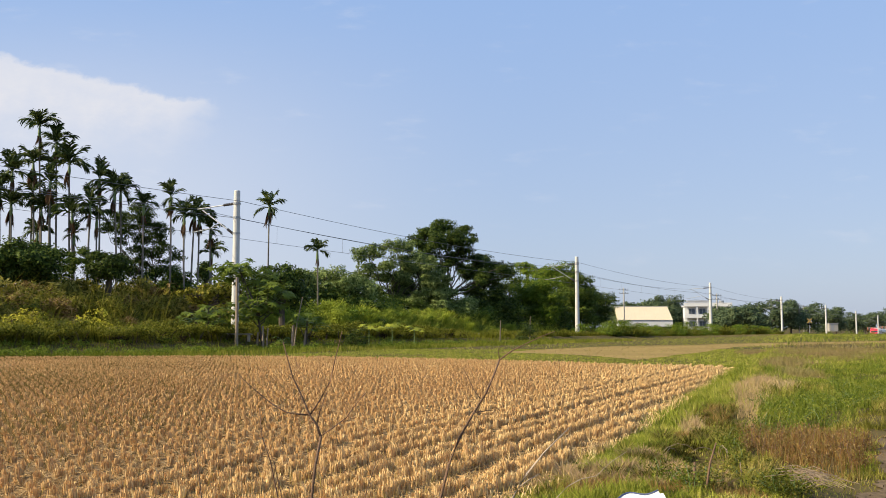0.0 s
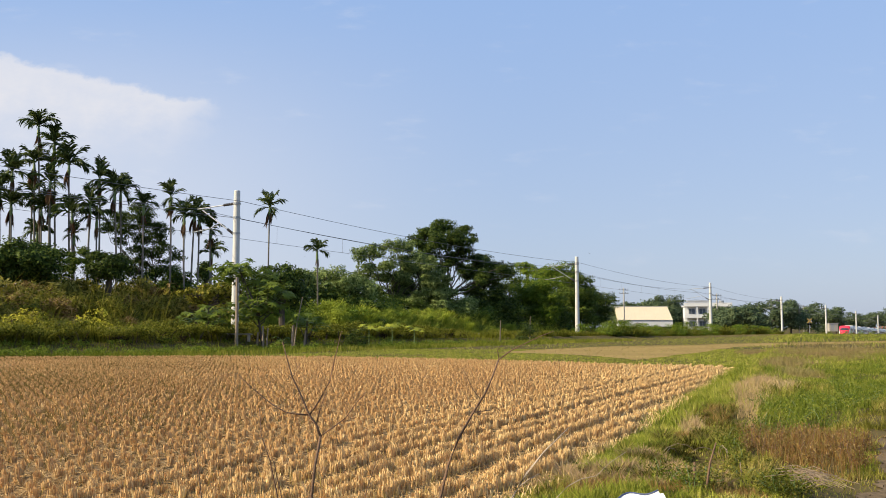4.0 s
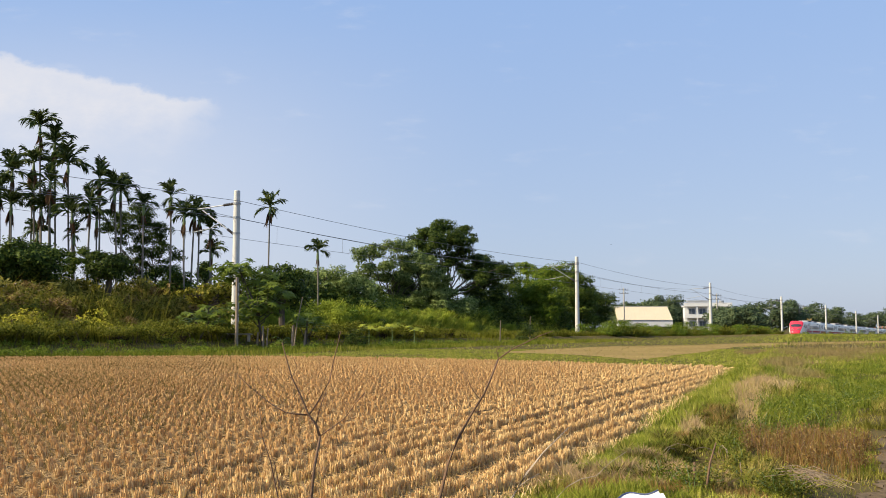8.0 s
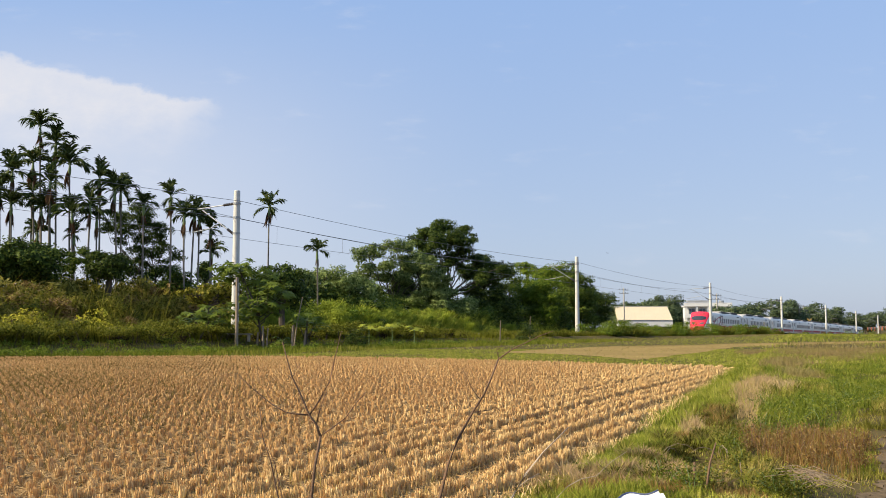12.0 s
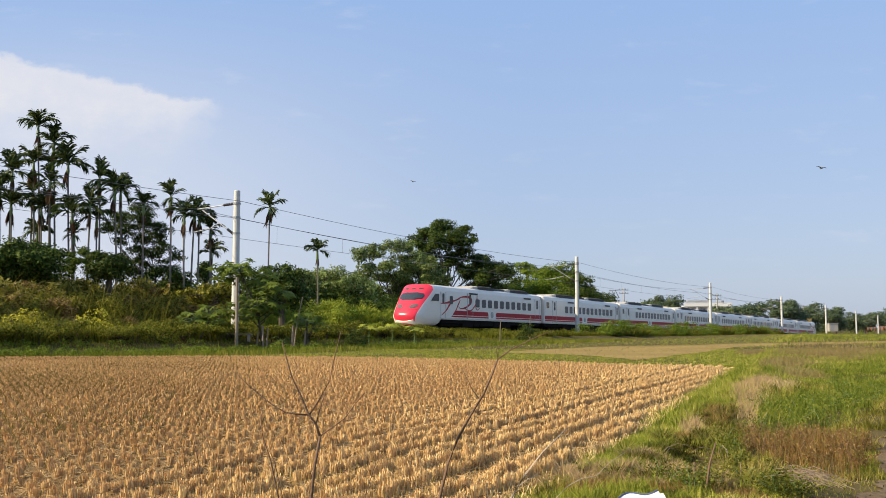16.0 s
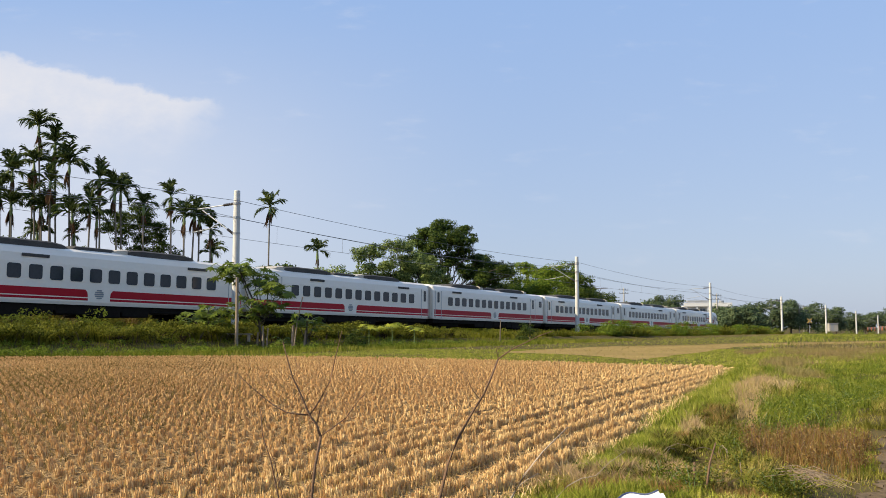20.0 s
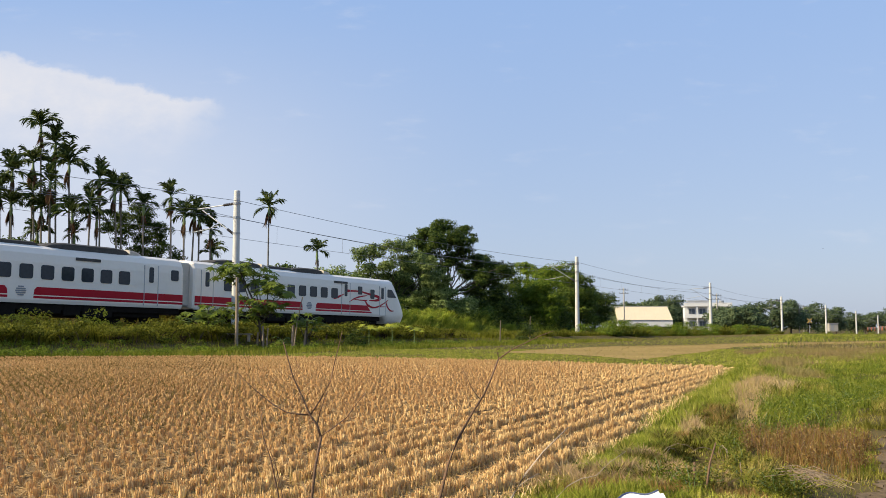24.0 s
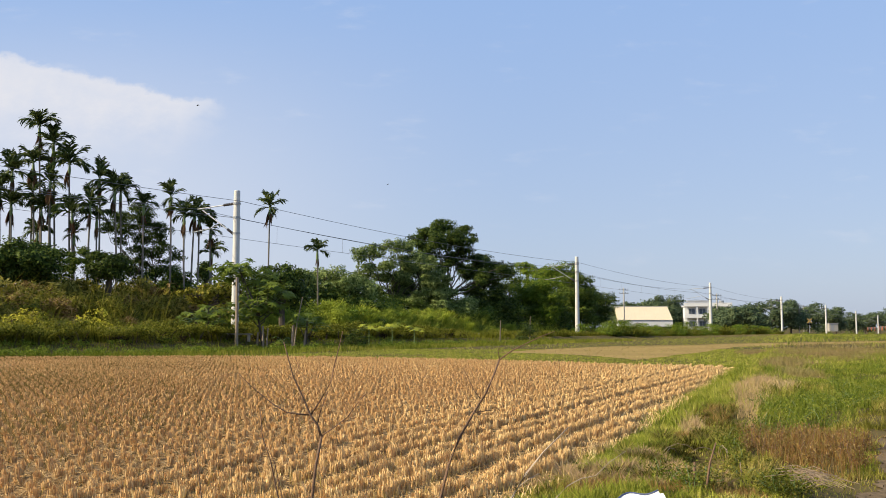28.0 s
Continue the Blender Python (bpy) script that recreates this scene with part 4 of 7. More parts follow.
FRONDS = [frond_mesh(L, lift, curl, 40 + i) for i, (L, lift, curl) in enumerate(((1.20, 86, 22), (1.30, 74, 40), (1.25, 58, 62), (1.2, 34, 85), (1.05, 2, 70), (1.30, 66, 95)))]
for me in FRONDS:
    me.materials.append(M_PALM)
FROND_DEAD = frond_mesh(1.1, -48, 45, 90, True)
FROND_DEAD.materials.append(M_PALM_DEAD)
SWAYING = []


def palm(x, y, z, top, size, seed, lean=0.0):
    """An areca palm: slim ringed trunk, green crownshaft and a head of fronds. top: height of the crown's heart over z."""
    r = random.Random(seed)
    ob = thing("areca_palm", "tall slim areca palm with a small dark crown", "palm tree", "palms behind the railway", m=Matrix.Translation((x, y, z)))
    b = Build()
    pts, rad = [], []
    n = 22
    bow = r.uniform(-0.12, 0.12)
    for k in range(n + 1):
        t = k / n
        pts.append((bow * math.sin(math.pi * t) + lean * t, 0.1 * math.sin(3 * t), -0.3 + (top - 0.5 + 0.3) * t))
        rad.append((0.074 - 0.022 * t) * (1.0 + (0.07 if k % 2 else 0)))
    part("trunk", b.tube(pts, rad, 8), M_PALM_BARK, ob)
    hx, hy = pts[-1][0], pts[-1][1]
    part("crownshaft", Build().tube([(hx, hy, top - 0.6), (hx, hy, top - 0.3), (hx, hy, top + 0.25)], [0.075, 0.11, 0.05], 8), M_SHAFT, ob)
    count = r.randint(9, 11)
    for k in range(count):
        me = FRONDS[(k * 2 + seed) % len(FRONDS)]
        m = pose(hx, hy, top + 0.1, r.uniform(-12, 12), r.uniform(-14, 14), 360 * k / count + r.uniform(-18, 18)) @ Matrix.Scale(size * r.uniform(0.80, 1.05), 4)
        part("frond", me, M_PALM, ob, m=m)
    for k in range(r.randint(2, 4)):
        part("dead_frond", FROND_DEAD, M_PALM_DEAD, ob, m=pose(hx, hy, top - 0.1, 0, r.uniform(5, 40), r.uniform(0, 360)) @ Matrix.Scale(size * r.uniform(0.7, 1.0), 4))
    return ob


# bearing of the foot, distance, height of the crown's heart, size of the crown, lean at the top
PALMS = [(-0.418, 62, 14.56, 1.05, -0.48), (-0.403, 62, 13.43, 1.05, -0.36), (-0.387, 62, 12.05, 1.25, -0.41), (-0.452, 61, 11.40, 1.20, -0.06),
         (-0.430, 62, 12.16, 1.05, -0.04), (-0.411, 61, 10.70, 1.05, -0.09), (-0.451, 61, 9.32, 1.05, -0.10), (-0.429, 63, 10.34, 0.95, -0.12),
         (-0.421, 62, 9.15, 0.95, -0.00), (-0.412, 62, 9.38, 0.95, -0.01), (-0.421, 63, 7.71, 0.80, -0.21), (-0.362, 62, 11.12, 1.10, 0.07),
         (-0.342, 62, 10.27, 1.10, -0.15), (-0.337, 63, 10.41, 0.95, -0.08), (-0.313, 64, 9.64, 0.90, -0.05), (-0.286, 62, 9.90, 0.95, 0.03),
         (-0.388, 61, 8.73, 1.10, -0.02), (-0.370, 61, 9.17, 1.10, 0.01), (-0.362, 62, 8.49, 0.95, -0.04), (-0.385, 62, 7.46, 0.75, -0.05),
         (-0.266, 62, 8.64, 1.00, -0.31), (-0.262, 64, 9.11, 1.00, 0.10), (-0.257, 65, 8.92, 0.95, 0.11), (-0.244, 66, 8.18, 0.95, 0.05),
         (-0.243, 67, 6.62, 0.85, 0.09), (-0.182, 77, 11.10, 1.20, 0.01), (-0.131, 75, 7.40, 0.88, -0.02), (-0.463, 61, 10.34, 1.00, -0.14)]
for i, (k, d, top, size, lean) in enumerate(PALMS):
    p = spot(k, d)
    ob = palm(p.x, p.y, p.z, top - 0.55 - p.z, size, 11 + i, lean)
    if i in (0, 1, 2, 4, 25, 26):
        SWAYING.append(ob)

# ---------------- trees behind the line ----------------
q = spot(0.0, 98)
tree("broadleaf_tree", "tall broadleaf tree with tiered dark foliage and bare forked limbs", "tree", q, 5.815 - q.z, 12.081 - q.z, 4.093, 2.6, 95, 0.817, M_LEAF_DARK, 31, trunk=0.26, per=700, limbs=24, low=0.62,
     pads=[(dx, z - 0.3 - q.z, g) for dx, z, g in [(1.62, 7.55, 0.63), (0.64, 8.13, 0.69), (-0.81, 8.01, 0.81), (0.06, 7.32, 0.52), (0.06, 11.56, 0.98), (-1.56, 10.68, 0.92), (-2.78, 10.22, 0.69), (1.8, 11.09, 0.81), (2.84, 10.33, 0.75), (0.35, 9.93, 1.15), (-1.1, 9.17, 0.92), (2.37, 9.35, 0.81), (-2.26, 9.52, 0.58), (1.39, 8.65, 0.75), (3.12, 8.36, 0.81), (4.51, 7.55, 0.98), (5.89, 7.09, 0.69), (3.69, 6.39, 0.86), (6.75, 6.8, 0.46), (2.66, 6.85, 0.63), (0.93, 10.22, 0.81), (-0.52, 10.91, 0.69)]])
q = spot(-0.056, 92)
tree("broadleaf_tree", "broad grey-green tree beside a taller one", "tree", q, 2.877 - q.z, 8.896 - q.z, 3.788, 2.4, 75, 0.774, M_GREYLEAF, 32, per=620, limbs=20, low=0.8,
     pads=[(dx, z - q.z, g) for dx, z, g in [(-2.45, 7.91, 0.7), (-1.1, 8.24, 0.81), (0.53, 8.57, 0.81), (1.89, 8.79, 0.7), (-1.9, 6.66, 0.81), (-0.01, 7.04, 0.87), (1.89, 7.37, 0.81), (3.63, 6.94, 0.76), (-2.71, 5.74, 0.7), (-0.54, 5.42, 0.87), (1.41, 5.63, 0.81), (3.36, 5.42, 0.87), (4.76, 6.28, 0.54), (5.2, 5.47, 0.6), (-1.35, 4.23, 0.76), (0.65, 4.23, 0.87), (2.82, 3.9, 0.92), (4.6, 4.23, 0.7)]])
q = spot(0.042, 106)
tree("broadleaf_tree", "dark spreading tree behind the railway", "tree", q, 4.703 - q.z, 9.078 - q.z, 3.492, 2.793, 60, 0.688, M_LEAF_DARK, 33)
q = spot(0.118, 124)
tree("broadleaf_tree", "rounded bright green tree behind the mast", "tree", q, 3.495 - q.z, 9.26 - q.z, 4.376, 3.501, 60, 1.032, M_LEAF_LIGHT, 34)
q = spot(0.157, 130)
tree("broadleaf_tree", "rounded dark tree at the end of the row", "tree", q, 0.948 - q.z, 6.436 - q.z, 2.906, 2.325, 40, 0.946, M_LEAF_DARK, 35)
q = spot(0.074, 112)
tree("broadleaf_tree", "dense green tree in the row behind the track", "tree", q, 1.296 - q.z, 7.016 - q.z, 3.953, 3.162, 55, 0.86, M_LEAF, 36)
q = spot(0.087, 126)
tree("broadleaf_tree", "small pale tree in the row behind the track", "tree", q, 7.607 - q.z, 9.615 - q.z, 1.853, 1.482, 20, 0.602, M_LEAF_LIGHT, 37)
q = spot(-0.3118, 66)
tree("broadleaf_tree", "airy dark tree with feathery tiers among the palms", "tree", q, 2.4, 8.809 - q.z, 2.64, 1.4, 75, 0.688, M_LEAF_DARK, 38, per=1350, leaf_len=0.125, trunk=0.13, limbs=26, low=0.6,
     pads=[(dx, z - q.z, g * 1.12) for dx, z, g in [(-0.9, 5.1, 0.6), (0.3, 4.9, 0.6), (1.5, 5.2, 0.55), (-1.9, 5.6, 0.5), (2.1, 6.0, 0.4), (-1.72, 8.49, 0.58), (-0.48, 8.81, 0.66), (0.44, 8.18, 0.58), (-1.04, 7.71, 0.5), (-2.21, 7.79, 0.43), (1.23, 7.63, 0.5), (-0.05, 7.16, 0.54), (1.41, 6.46, 0.43), (0.57, 5.99, 0.5), (-0.8, 6.26, 0.43), (-1.64, 6.85, 0.35), (0.93, 7.04, 0.39), (-0.2, 5.68, 0.39)]])
q = spot(-0.3746, 60)
tree("broadleaf_tree", "leafy shrubby tree between the palm trunks", "tree", q, 1.6, 5.2 - q.z, 1.6, 0.8, 30, 0.4, M_LEAF, 49, per=900, leaf_len=0.16, trunk=0.08, limbs=14, low=0.7,
     pads=[(dx, z - q.z, g * 0.9) for dx, z, g in [(-1.02, 5.44, 0.42), (-0.11, 5.76, 0.42), (0.61, 5.54, 0.39), (-0.47, 4.91, 0.49), (0.49, 4.69, 0.49), (1.33, 4.91, 0.42), (-1.35, 4.69, 0.42), (0.05, 5.19, 0.35)]])
q = spot(-0.349, 58)
tree("broadleaf_tree", "small dark tree among the palms", "tree", q, 3.754 - q.z, 5.534 - q.z, 1.433, 1.146, 30, 0.516, M_LEAF_DARK, 39)
q = spot(-0.279, 63)
tree("broadleaf_tree", "small dark bushy tree at the end of the palms", "tree", q, 2.8 - q.z, 4.7 - q.z, 1.3, 1.1, 30, 0.45, M_LEAF, 51)
q = spot(-0.243, 58)
tree("broadleaf_tree", "low olive bush on the railway bank", "tree", q, 2.2 - q.z, 3.75 - q.z, 1.9, 1.2, 30, 0.42, M_VINE, 52)
q = spot(-0.168, 62)
tree("broadleaf_tree", "dense dark tree behind the track opposite the papayas", "tree", q, 2.2 - q.z, 5.0 - q.z, 2.4, 1.6, 50, 0.55, M_LEAF_DARK, 54)
q = spot(-0.437, 56)
tree("broadleaf_tree", "dense dark bushy tree behind the railway bank", "tree", q, 3.497 - q.z, 5.978 - q.z, 2.471, 1.976, 60, 0.645, M_LEAF_DARK, 40)
q = spot(-0.131, 82)
tree("broadleaf_tree", "low green tree behind the papaya trees", "tree", q, 3.406 - q.z, 6.109 - q.z, 3.618, 2.894, 45, 0.731, M_GREYLEAF, 41)
q = spot(-0.096, 86)
tree("broadleaf_tree", "low dark tree behind the papaya trees", "tree", q, 2.761 - q.z, 5.643 - q.z, 2.782, 2.226, 40, 0.731, M_GREYLEAF, 42)
q = spot(-0.002, 93)
tree("broadleaf_tree", "dark shaded tree under the tall crown", "tree", q, 1.263 - q.z, 5.027 - q.z, 3.282, 2.626, 45, 0.731, M_GREYLEAF, 43)
q = spot(-0.029, 95)
tree("broadleaf_tree", "bushy green tree filling the row", "tree", q, 2.1 - q.z, 8.587 - q.z, 2.794, 2.235, 55, 0.774, M_GREYLEAF, 45)
q = spot(0.1, 108)
tree("broadleaf_tree", "bushy bright green tree filling the row", "tree", q, 0.658 - q.z, 7.314 - q.z, 3.494, 2.795, 55, 0.86, M_LEAF_LIGHT, 46)
q = spot(0.036, 100)
tree("broadleaf_tree", "bushy dark tree filling the row", "tree", q, 0.399 - q.z, 5.793 - q.z, 3.529, 2.824, 55, 0.86, M_LEAF_DARK, 47)
q = spot(0.136, 116)
tree("broadleaf_tree", "rounded dark tree beside the mast", "tree", q, 0.626 - q.z, 7.569 - q.z, 3.071, 2.456, 50, 0.946, M_LEAF, 48)
q = spot(-0.248, 69)
tree("broadleaf_tree", "slim dark conifer-like tree between palms", "tree", q, 4.257 - q.z, 5.885 - q.z, 0.528, 0.422, 20, 0.344, M_LEAF_DARK, 44)

# ---------------- shrubs ----------------
def shrub_mesh(seed, rx, rz, count, size, per, leaf_len):
    clumps = crown_clumps(0, 0, 0.05 * rz, rz, rx, rx * 0.8, count, size, seed, 0.4)
    clumps += [(rx * 0.7 * math.cos(k * 1.3 + seed), rx * 0.55 * math.sin(k * 1.3 + seed), 0.25 * rz, size, size, size * 0.8) for k in range(4)]
    V, F = cloud(clumps, per, leaf_len, leaf_len * 0.5, 0.1)
    keep = V.reshape(-1, 4, 3)[:, :, 2].min(1) > -0.15
    V = V.reshape(-1, 4, 3)[keep].reshape(-1, 3)
    return npmesh("foliage", V, np.arange(len(V)).reshape(-1, 4))


def shrub(name, label, mesh, material, rx, rz, seed):
    ob = thing(name, label, "shrub", "shrubs along the railway")
    part("foliage", mesh, material, ob)
    r = random.Random(seed)
    for k in range(2):
        t = math.tau * k / 2 + r.uniform(-0.4, 0.4)
        part("stem", limb(Build(), (0.05 * math.cos(t), 0.05 * math.sin(t), -0.2), (0.5 * rx * math.cos(t), 0.4 * rx * math.sin(t), 0.7 * rz), 0.03, 0.010, seed + k, 3), M_STEM, ob)
    return ob


SHRUBS = {}
for key, label, material, rx, rz, count, size, per, ll in (
        ("dark", "dense dark green shrub on the railway bank", M_LEAF_DARK, 1.5, 2.6, 14, 0.56, 390, 0.175),
        ("mid", "leafy green shrub on the railway bank", M_LEAF, 1.4, 2.2, 13, 0.52, 390, 0.165),
        ("light", "light green bushy shrub on the railway bank", M_LEAF_LIGHT, 1.2, 1.7, 11, 0.46, 400, 0.15),
        ("low", "low olive-green weed shrub beside the field", M_HEDGE, 0.75, 0.8, 8, 0.30, 720, 0.10),
        ("vine", "olive vine-covered bush behind the track", M_VINE, 1.2, 1.6, 12, 0.42, 500, 0.125),
        ("rusty", "rusty-brown withered bush behind the track", M_RUSTY, 0.9, 1.2, 9, 0.36, 500, 0.11),
        ("yellow", "yellow flowering shrub beside the track", M_LEAF_YELLOW, 0.8, 0.9, 8, 0.30, 480, 0.11)):
    SHRUBS[key] = [(shrub_mesh(len(key) * 10 + v, rx, rz, count, size, per, ll), label, material, rx, rz) for v in range(2)]
for key, label, material, n, h, rad, w, arch in (
        ("reeds", "clump of bright green arching reed grass", M_REED_GREEN, 620, 2.2, 0.85, 0.060, 0.70),
        ("tuft", "tuft of tall olive-yellow reed grass", M_TUFT_OLIVE, 420, 1.7, 0.70, 0.045, 0.85),
        ("feather", "feathery olive-green weed bush beside the track", M_HEDGE, 420, 0.85, 0.55, 0.024, 0.75)):
    SHRUBS[key] = [(tuft_mesh("foliage", 80 + v + len(key), n, h, rad, w, arch, 0.0 if key == "feather" else 0.66), label, material, 0.8, h * 0.7) for v in range(2)]
for key, label, material in (("olive", "olive-yellow thicket of vines and grass behind the track", M_TUFT_OLIVE), ("rust", "rusty-brown withered thicket behind the track", M_TUFT_RUST), ("green", "fresh green thicket of reeds behind the track", M_REED_GREEN)):
    SHRUBS[key] = []
    for v in range(2):
        clumps = crown_clumps(0, 0, 0.1, 1.75, 1.1, 0.85, 20, 0.34, 80 + v + len(key), 0.3) + [(0.9 * math.cos(k), 0.65 * math.sin(k), 0.35, 0.4, 0.4, 0.35) for k in range(6)]
        V, F = cloud(clumps, 620, 0.27, 0.055, 0.35)
        SHRUBS[key].append((npmesh("foliage", V, F), label, material, 1.0, 1.7))
SHRUBS["mound"] = [(tuft_mesh("foliage", 300 + v, 620, 0.22, 0.15, 0.0050, 0.95), "dense tuft of dark olive weeds beside a hollow", M_MOUND, 0.10, 0.12) for v in range(2)]
SHRUBS["brow"] = []
for v in range(2):
    clumps = [(c[0], c[1], 0.62 + 0.12 * math.sin(3 * c[0] + v), c[3], c[4], c[5] * 0.8) for c in crown_clumps(0, 0, 0.5, 0.8, 0.85, 0.6, 13, 0.26, 60 + v)]
    V, F = cloud(clumps, 760, 0.10, 0.048, 0.1)
    SHRUBS["brow"].append((npmesh("foliage", V, F), "olive-green hedge bush with bare lower stems", M_HEDGE, 0.85, 0.7))
FIRST = {}


def plant(key, x, y, scale, zscale=1.0, seed=0, sink=0.1):
    r = random.Random(seed * 7 + 3)
    v = seed % 2
    m = Matrix.Translation((x, y, float(height(x, y)) - sink)) @ pose(0, 0, 0, 0, 0, r.uniform(0, 360)) @ Matrix.Diagonal((scale, scale, scale * zscale, 1))
    if (key, v) not in FIRST:
        me, label, material, rx, rz = SHRUBS[key][v]
        ob = shrub({"yellow": "yellow_shrub", "low": "weed_shrub", "brow": "hedge_bush", "reeds": "reed_clump", "mound": "weed_tuft", "tuft": "reed_clump", "olive": "thicket", "rust": "thicket", "green": "thicket", "feather": "feathery_weed"}.get(key, "shrub"), label, me, material, rx, rz, seed)
        FIRST[(key, v)] = ob
        ob.matrix_basis = m
        return ob
    src = FIRST[(key, v)]
    hold = src.scale.copy()
    src.scale = (1, 1, 1)
    ob = copy_thing(src, m)
    src.scale = hold
    return ob


r = random.Random(77)
seed = 0
# behind the track: a dense hedge, highest behind the first mast, sinking along the line
for a0, s0, s1, n, keys, lo, hi in (
        (42.9, 6, 48, 30, ("olive", "vine", "olive", "tuft"), 0.45, 0.65),
        (43.9, 6, 48, 36, ("vine", "dark", "rust", "olive", "vine", "rusty"), 0.55, 0.85),
        (45.0, 6, 48, 40, ("olive", "rust", "olive", "vine", "tuft"), 0.95, 1.3),
        (46.6, 8, 50, 40, ("olive", "vine", "rust", "olive", "tuft"), 1.25, 1.6),
        # dark-leaved row added to stand in for the hedge's shaded crevices
        (45.4, 6, 48, 22, ("dark",), 0.45, 0.75),
        (42.9, 44, 86, 24, ("green", "light", "reeds"), 0.4, 0.6),
        (43.8, 44, 86, 32, ("green", "reeds"), 0.65, 0.9),
        (45.0, 44, 86, 40, ("reeds", "green", "green", "light"), 1.0, 1.3),
        (43.8, 52, 84, 16, ("mid", "light", "light"), 0.45, 0.8),
        (48.4, 8, 52, 46, ("olive", "rust", "olive", "tuft", "olive"), 1.55, 1.95),
        (47.4, 8, 52, 26, ("vine", "rusty", "olive"), 1.3, 1.6),
        (51.5, 18, 58, 18, ("dark", "mid"), 1.4, 1.9),
        (46.2, 46, 84, 32, ("green", "reeds", "green"), 1.25, 1.6),
        (47.8, 50, 86, 20, ("mid", "light", "mid"), 1.3, 1.6),
        (51.0, 56, 90, 16, ("dark", "mid"), 1.5, 2.0),
        (45.6, 78, 112, 20, ("dark", "mid", "mid"), 1.2, 1.6),
        (49.5, 80, 112, 18, ("mid", "dark", "light"), 1.6, 2.2)):
    for i in range(n):
        seed += 1
        q = W(a0 + r.uniform(-1.1, 1.1), s0 + (s1 - s0) * (i + r.uniform(0, 1)) / n)
        plant(r.choice(keys), q.x, q.y, r.uniform(lo, hi), r.uniform(0.85, 1.1), seed)
# between the field and the track
for a0, s0, s1, n, keys, lo, hi in (
        (33.4, 10, 52, 54, ("feather", "feather", "low"), 0.85, 1.15),
        (34.2, 12, 56, 50, ("feather", "feather", "low"), 0.85, 1.2),
        (35.2, 12, 56, 34, ("feather", "low"), 0.8, 1.1),
        (32.8, 48, 92, 66, ("feather", "feather", "low"), 0.6, 0.95),
        (34.4, 50, 92, 56, ("feather", "low"), 0.65, 1.0),
        (36.0, 56, 112, 60, ("feather", "low"), 0.5, 0.8),
        (34.2, 84, 150, 28, ("light", "low", "light"), 0.65, 1.0),
        (32.6, 80, 150, 26, ("light", "low", "light"), 0.6, 0.95),
        (34.0, 150, 330, 44, ("low", "low", "light"), 0.5, 0.75),
        (32.0, 150, 330, 34, ("low", "low", "light"), 0.5, 0.8)):
    for i in range(n):
        seed += 1
        q = W(a0 + r.uniform(-0.8, 0.8), s0 + (s1 - s0) * (i + r.uniform(0, 1)) / n)
        plant(r.choice(keys), q.x, q.y, r.uniform(lo, hi), r.uniform(0.8, 1.1), seed)
# rounded green bushes along the verge towards the crossing
for s0, sc in [(84.9, 0.62), (87.4, 0.8), (90.1, 0.75), (97.2, 0.6), (101.9, 0.7), (106.9, 0.8), (114.3, 0.7), (119.1, 0.85), (123.8, 0.8), (130.0, 0.75), (136.2, 0.9), (141.8, 0.85), (148.9, 0.7), (155.5, 0.55)]:
    for k in range(4):
        seed += 1
        q = W(32.2 + r.uniform(-0.7, 0.7), s0 + r.uniform(-1.8, 1.8))
        plant(("light", "feather", "low", "light")[k], q.x, q.y, sc * (2.0 if k in (1, 2) else 1.15) * r.uniform(0.85, 1.1), 1.0, seed)
# the hedge's leafy brow hangs over its bare stems
for i in range(64):
    seed += 1
    q = W(32.35 + r.uniform(-0.35, 0.35), 10 + 46 * (i + r.uniform(0, 1)) / 64)
    plant("brow", q.x, q.y, r.uniform(0.8, 1.1), r.uniform(0.85, 1.1), seed, 0.0)
for k, d, sc in [(0.087, 68, 0.62), (-0.088, 50.8, 0.44), (-0.095, 51.0, 0.36)]:
    seed += 1
    plant("dark", k * d, d, sc, 0.9, seed)
for k, d, sc in [(-0.442, 40.2, 1.3), (-0.428, 40.8, 1.2), (-0.457, 39.6, 1.2), (-0.359, 43.6, 1.3), (-0.369, 43.2, 1.0)]:
    seed += 1
    plant("yellow", k * d, d, sc, 1.0, seed)


# papaya trees: a thin stem, long stalks and broad lobed leaves
def lobed_leaf():
    b = Build()
    pts = [(0, 0, 0)]
    lobes = 7
    for k in range(lobes * 2 + 1):
        t = radians(-150 + 300 * k / (lobes * 2))
        rad = 0.34 if k % 2 else 0.16
        pts.append((rad * math.cos(t) + 0.05, rad * math.sin(t), -0.28 * rad * rad * 4 * 0.5))
    return b.add(pts, [(0, i, i + 1) for i in range(1, lobes * 2 + 1)]).mesh("leaf_blade")


PAPAYA_LEAF = lobed_leaf()
PAPAYA_LEAF.materials.append(M_PAPAYA)


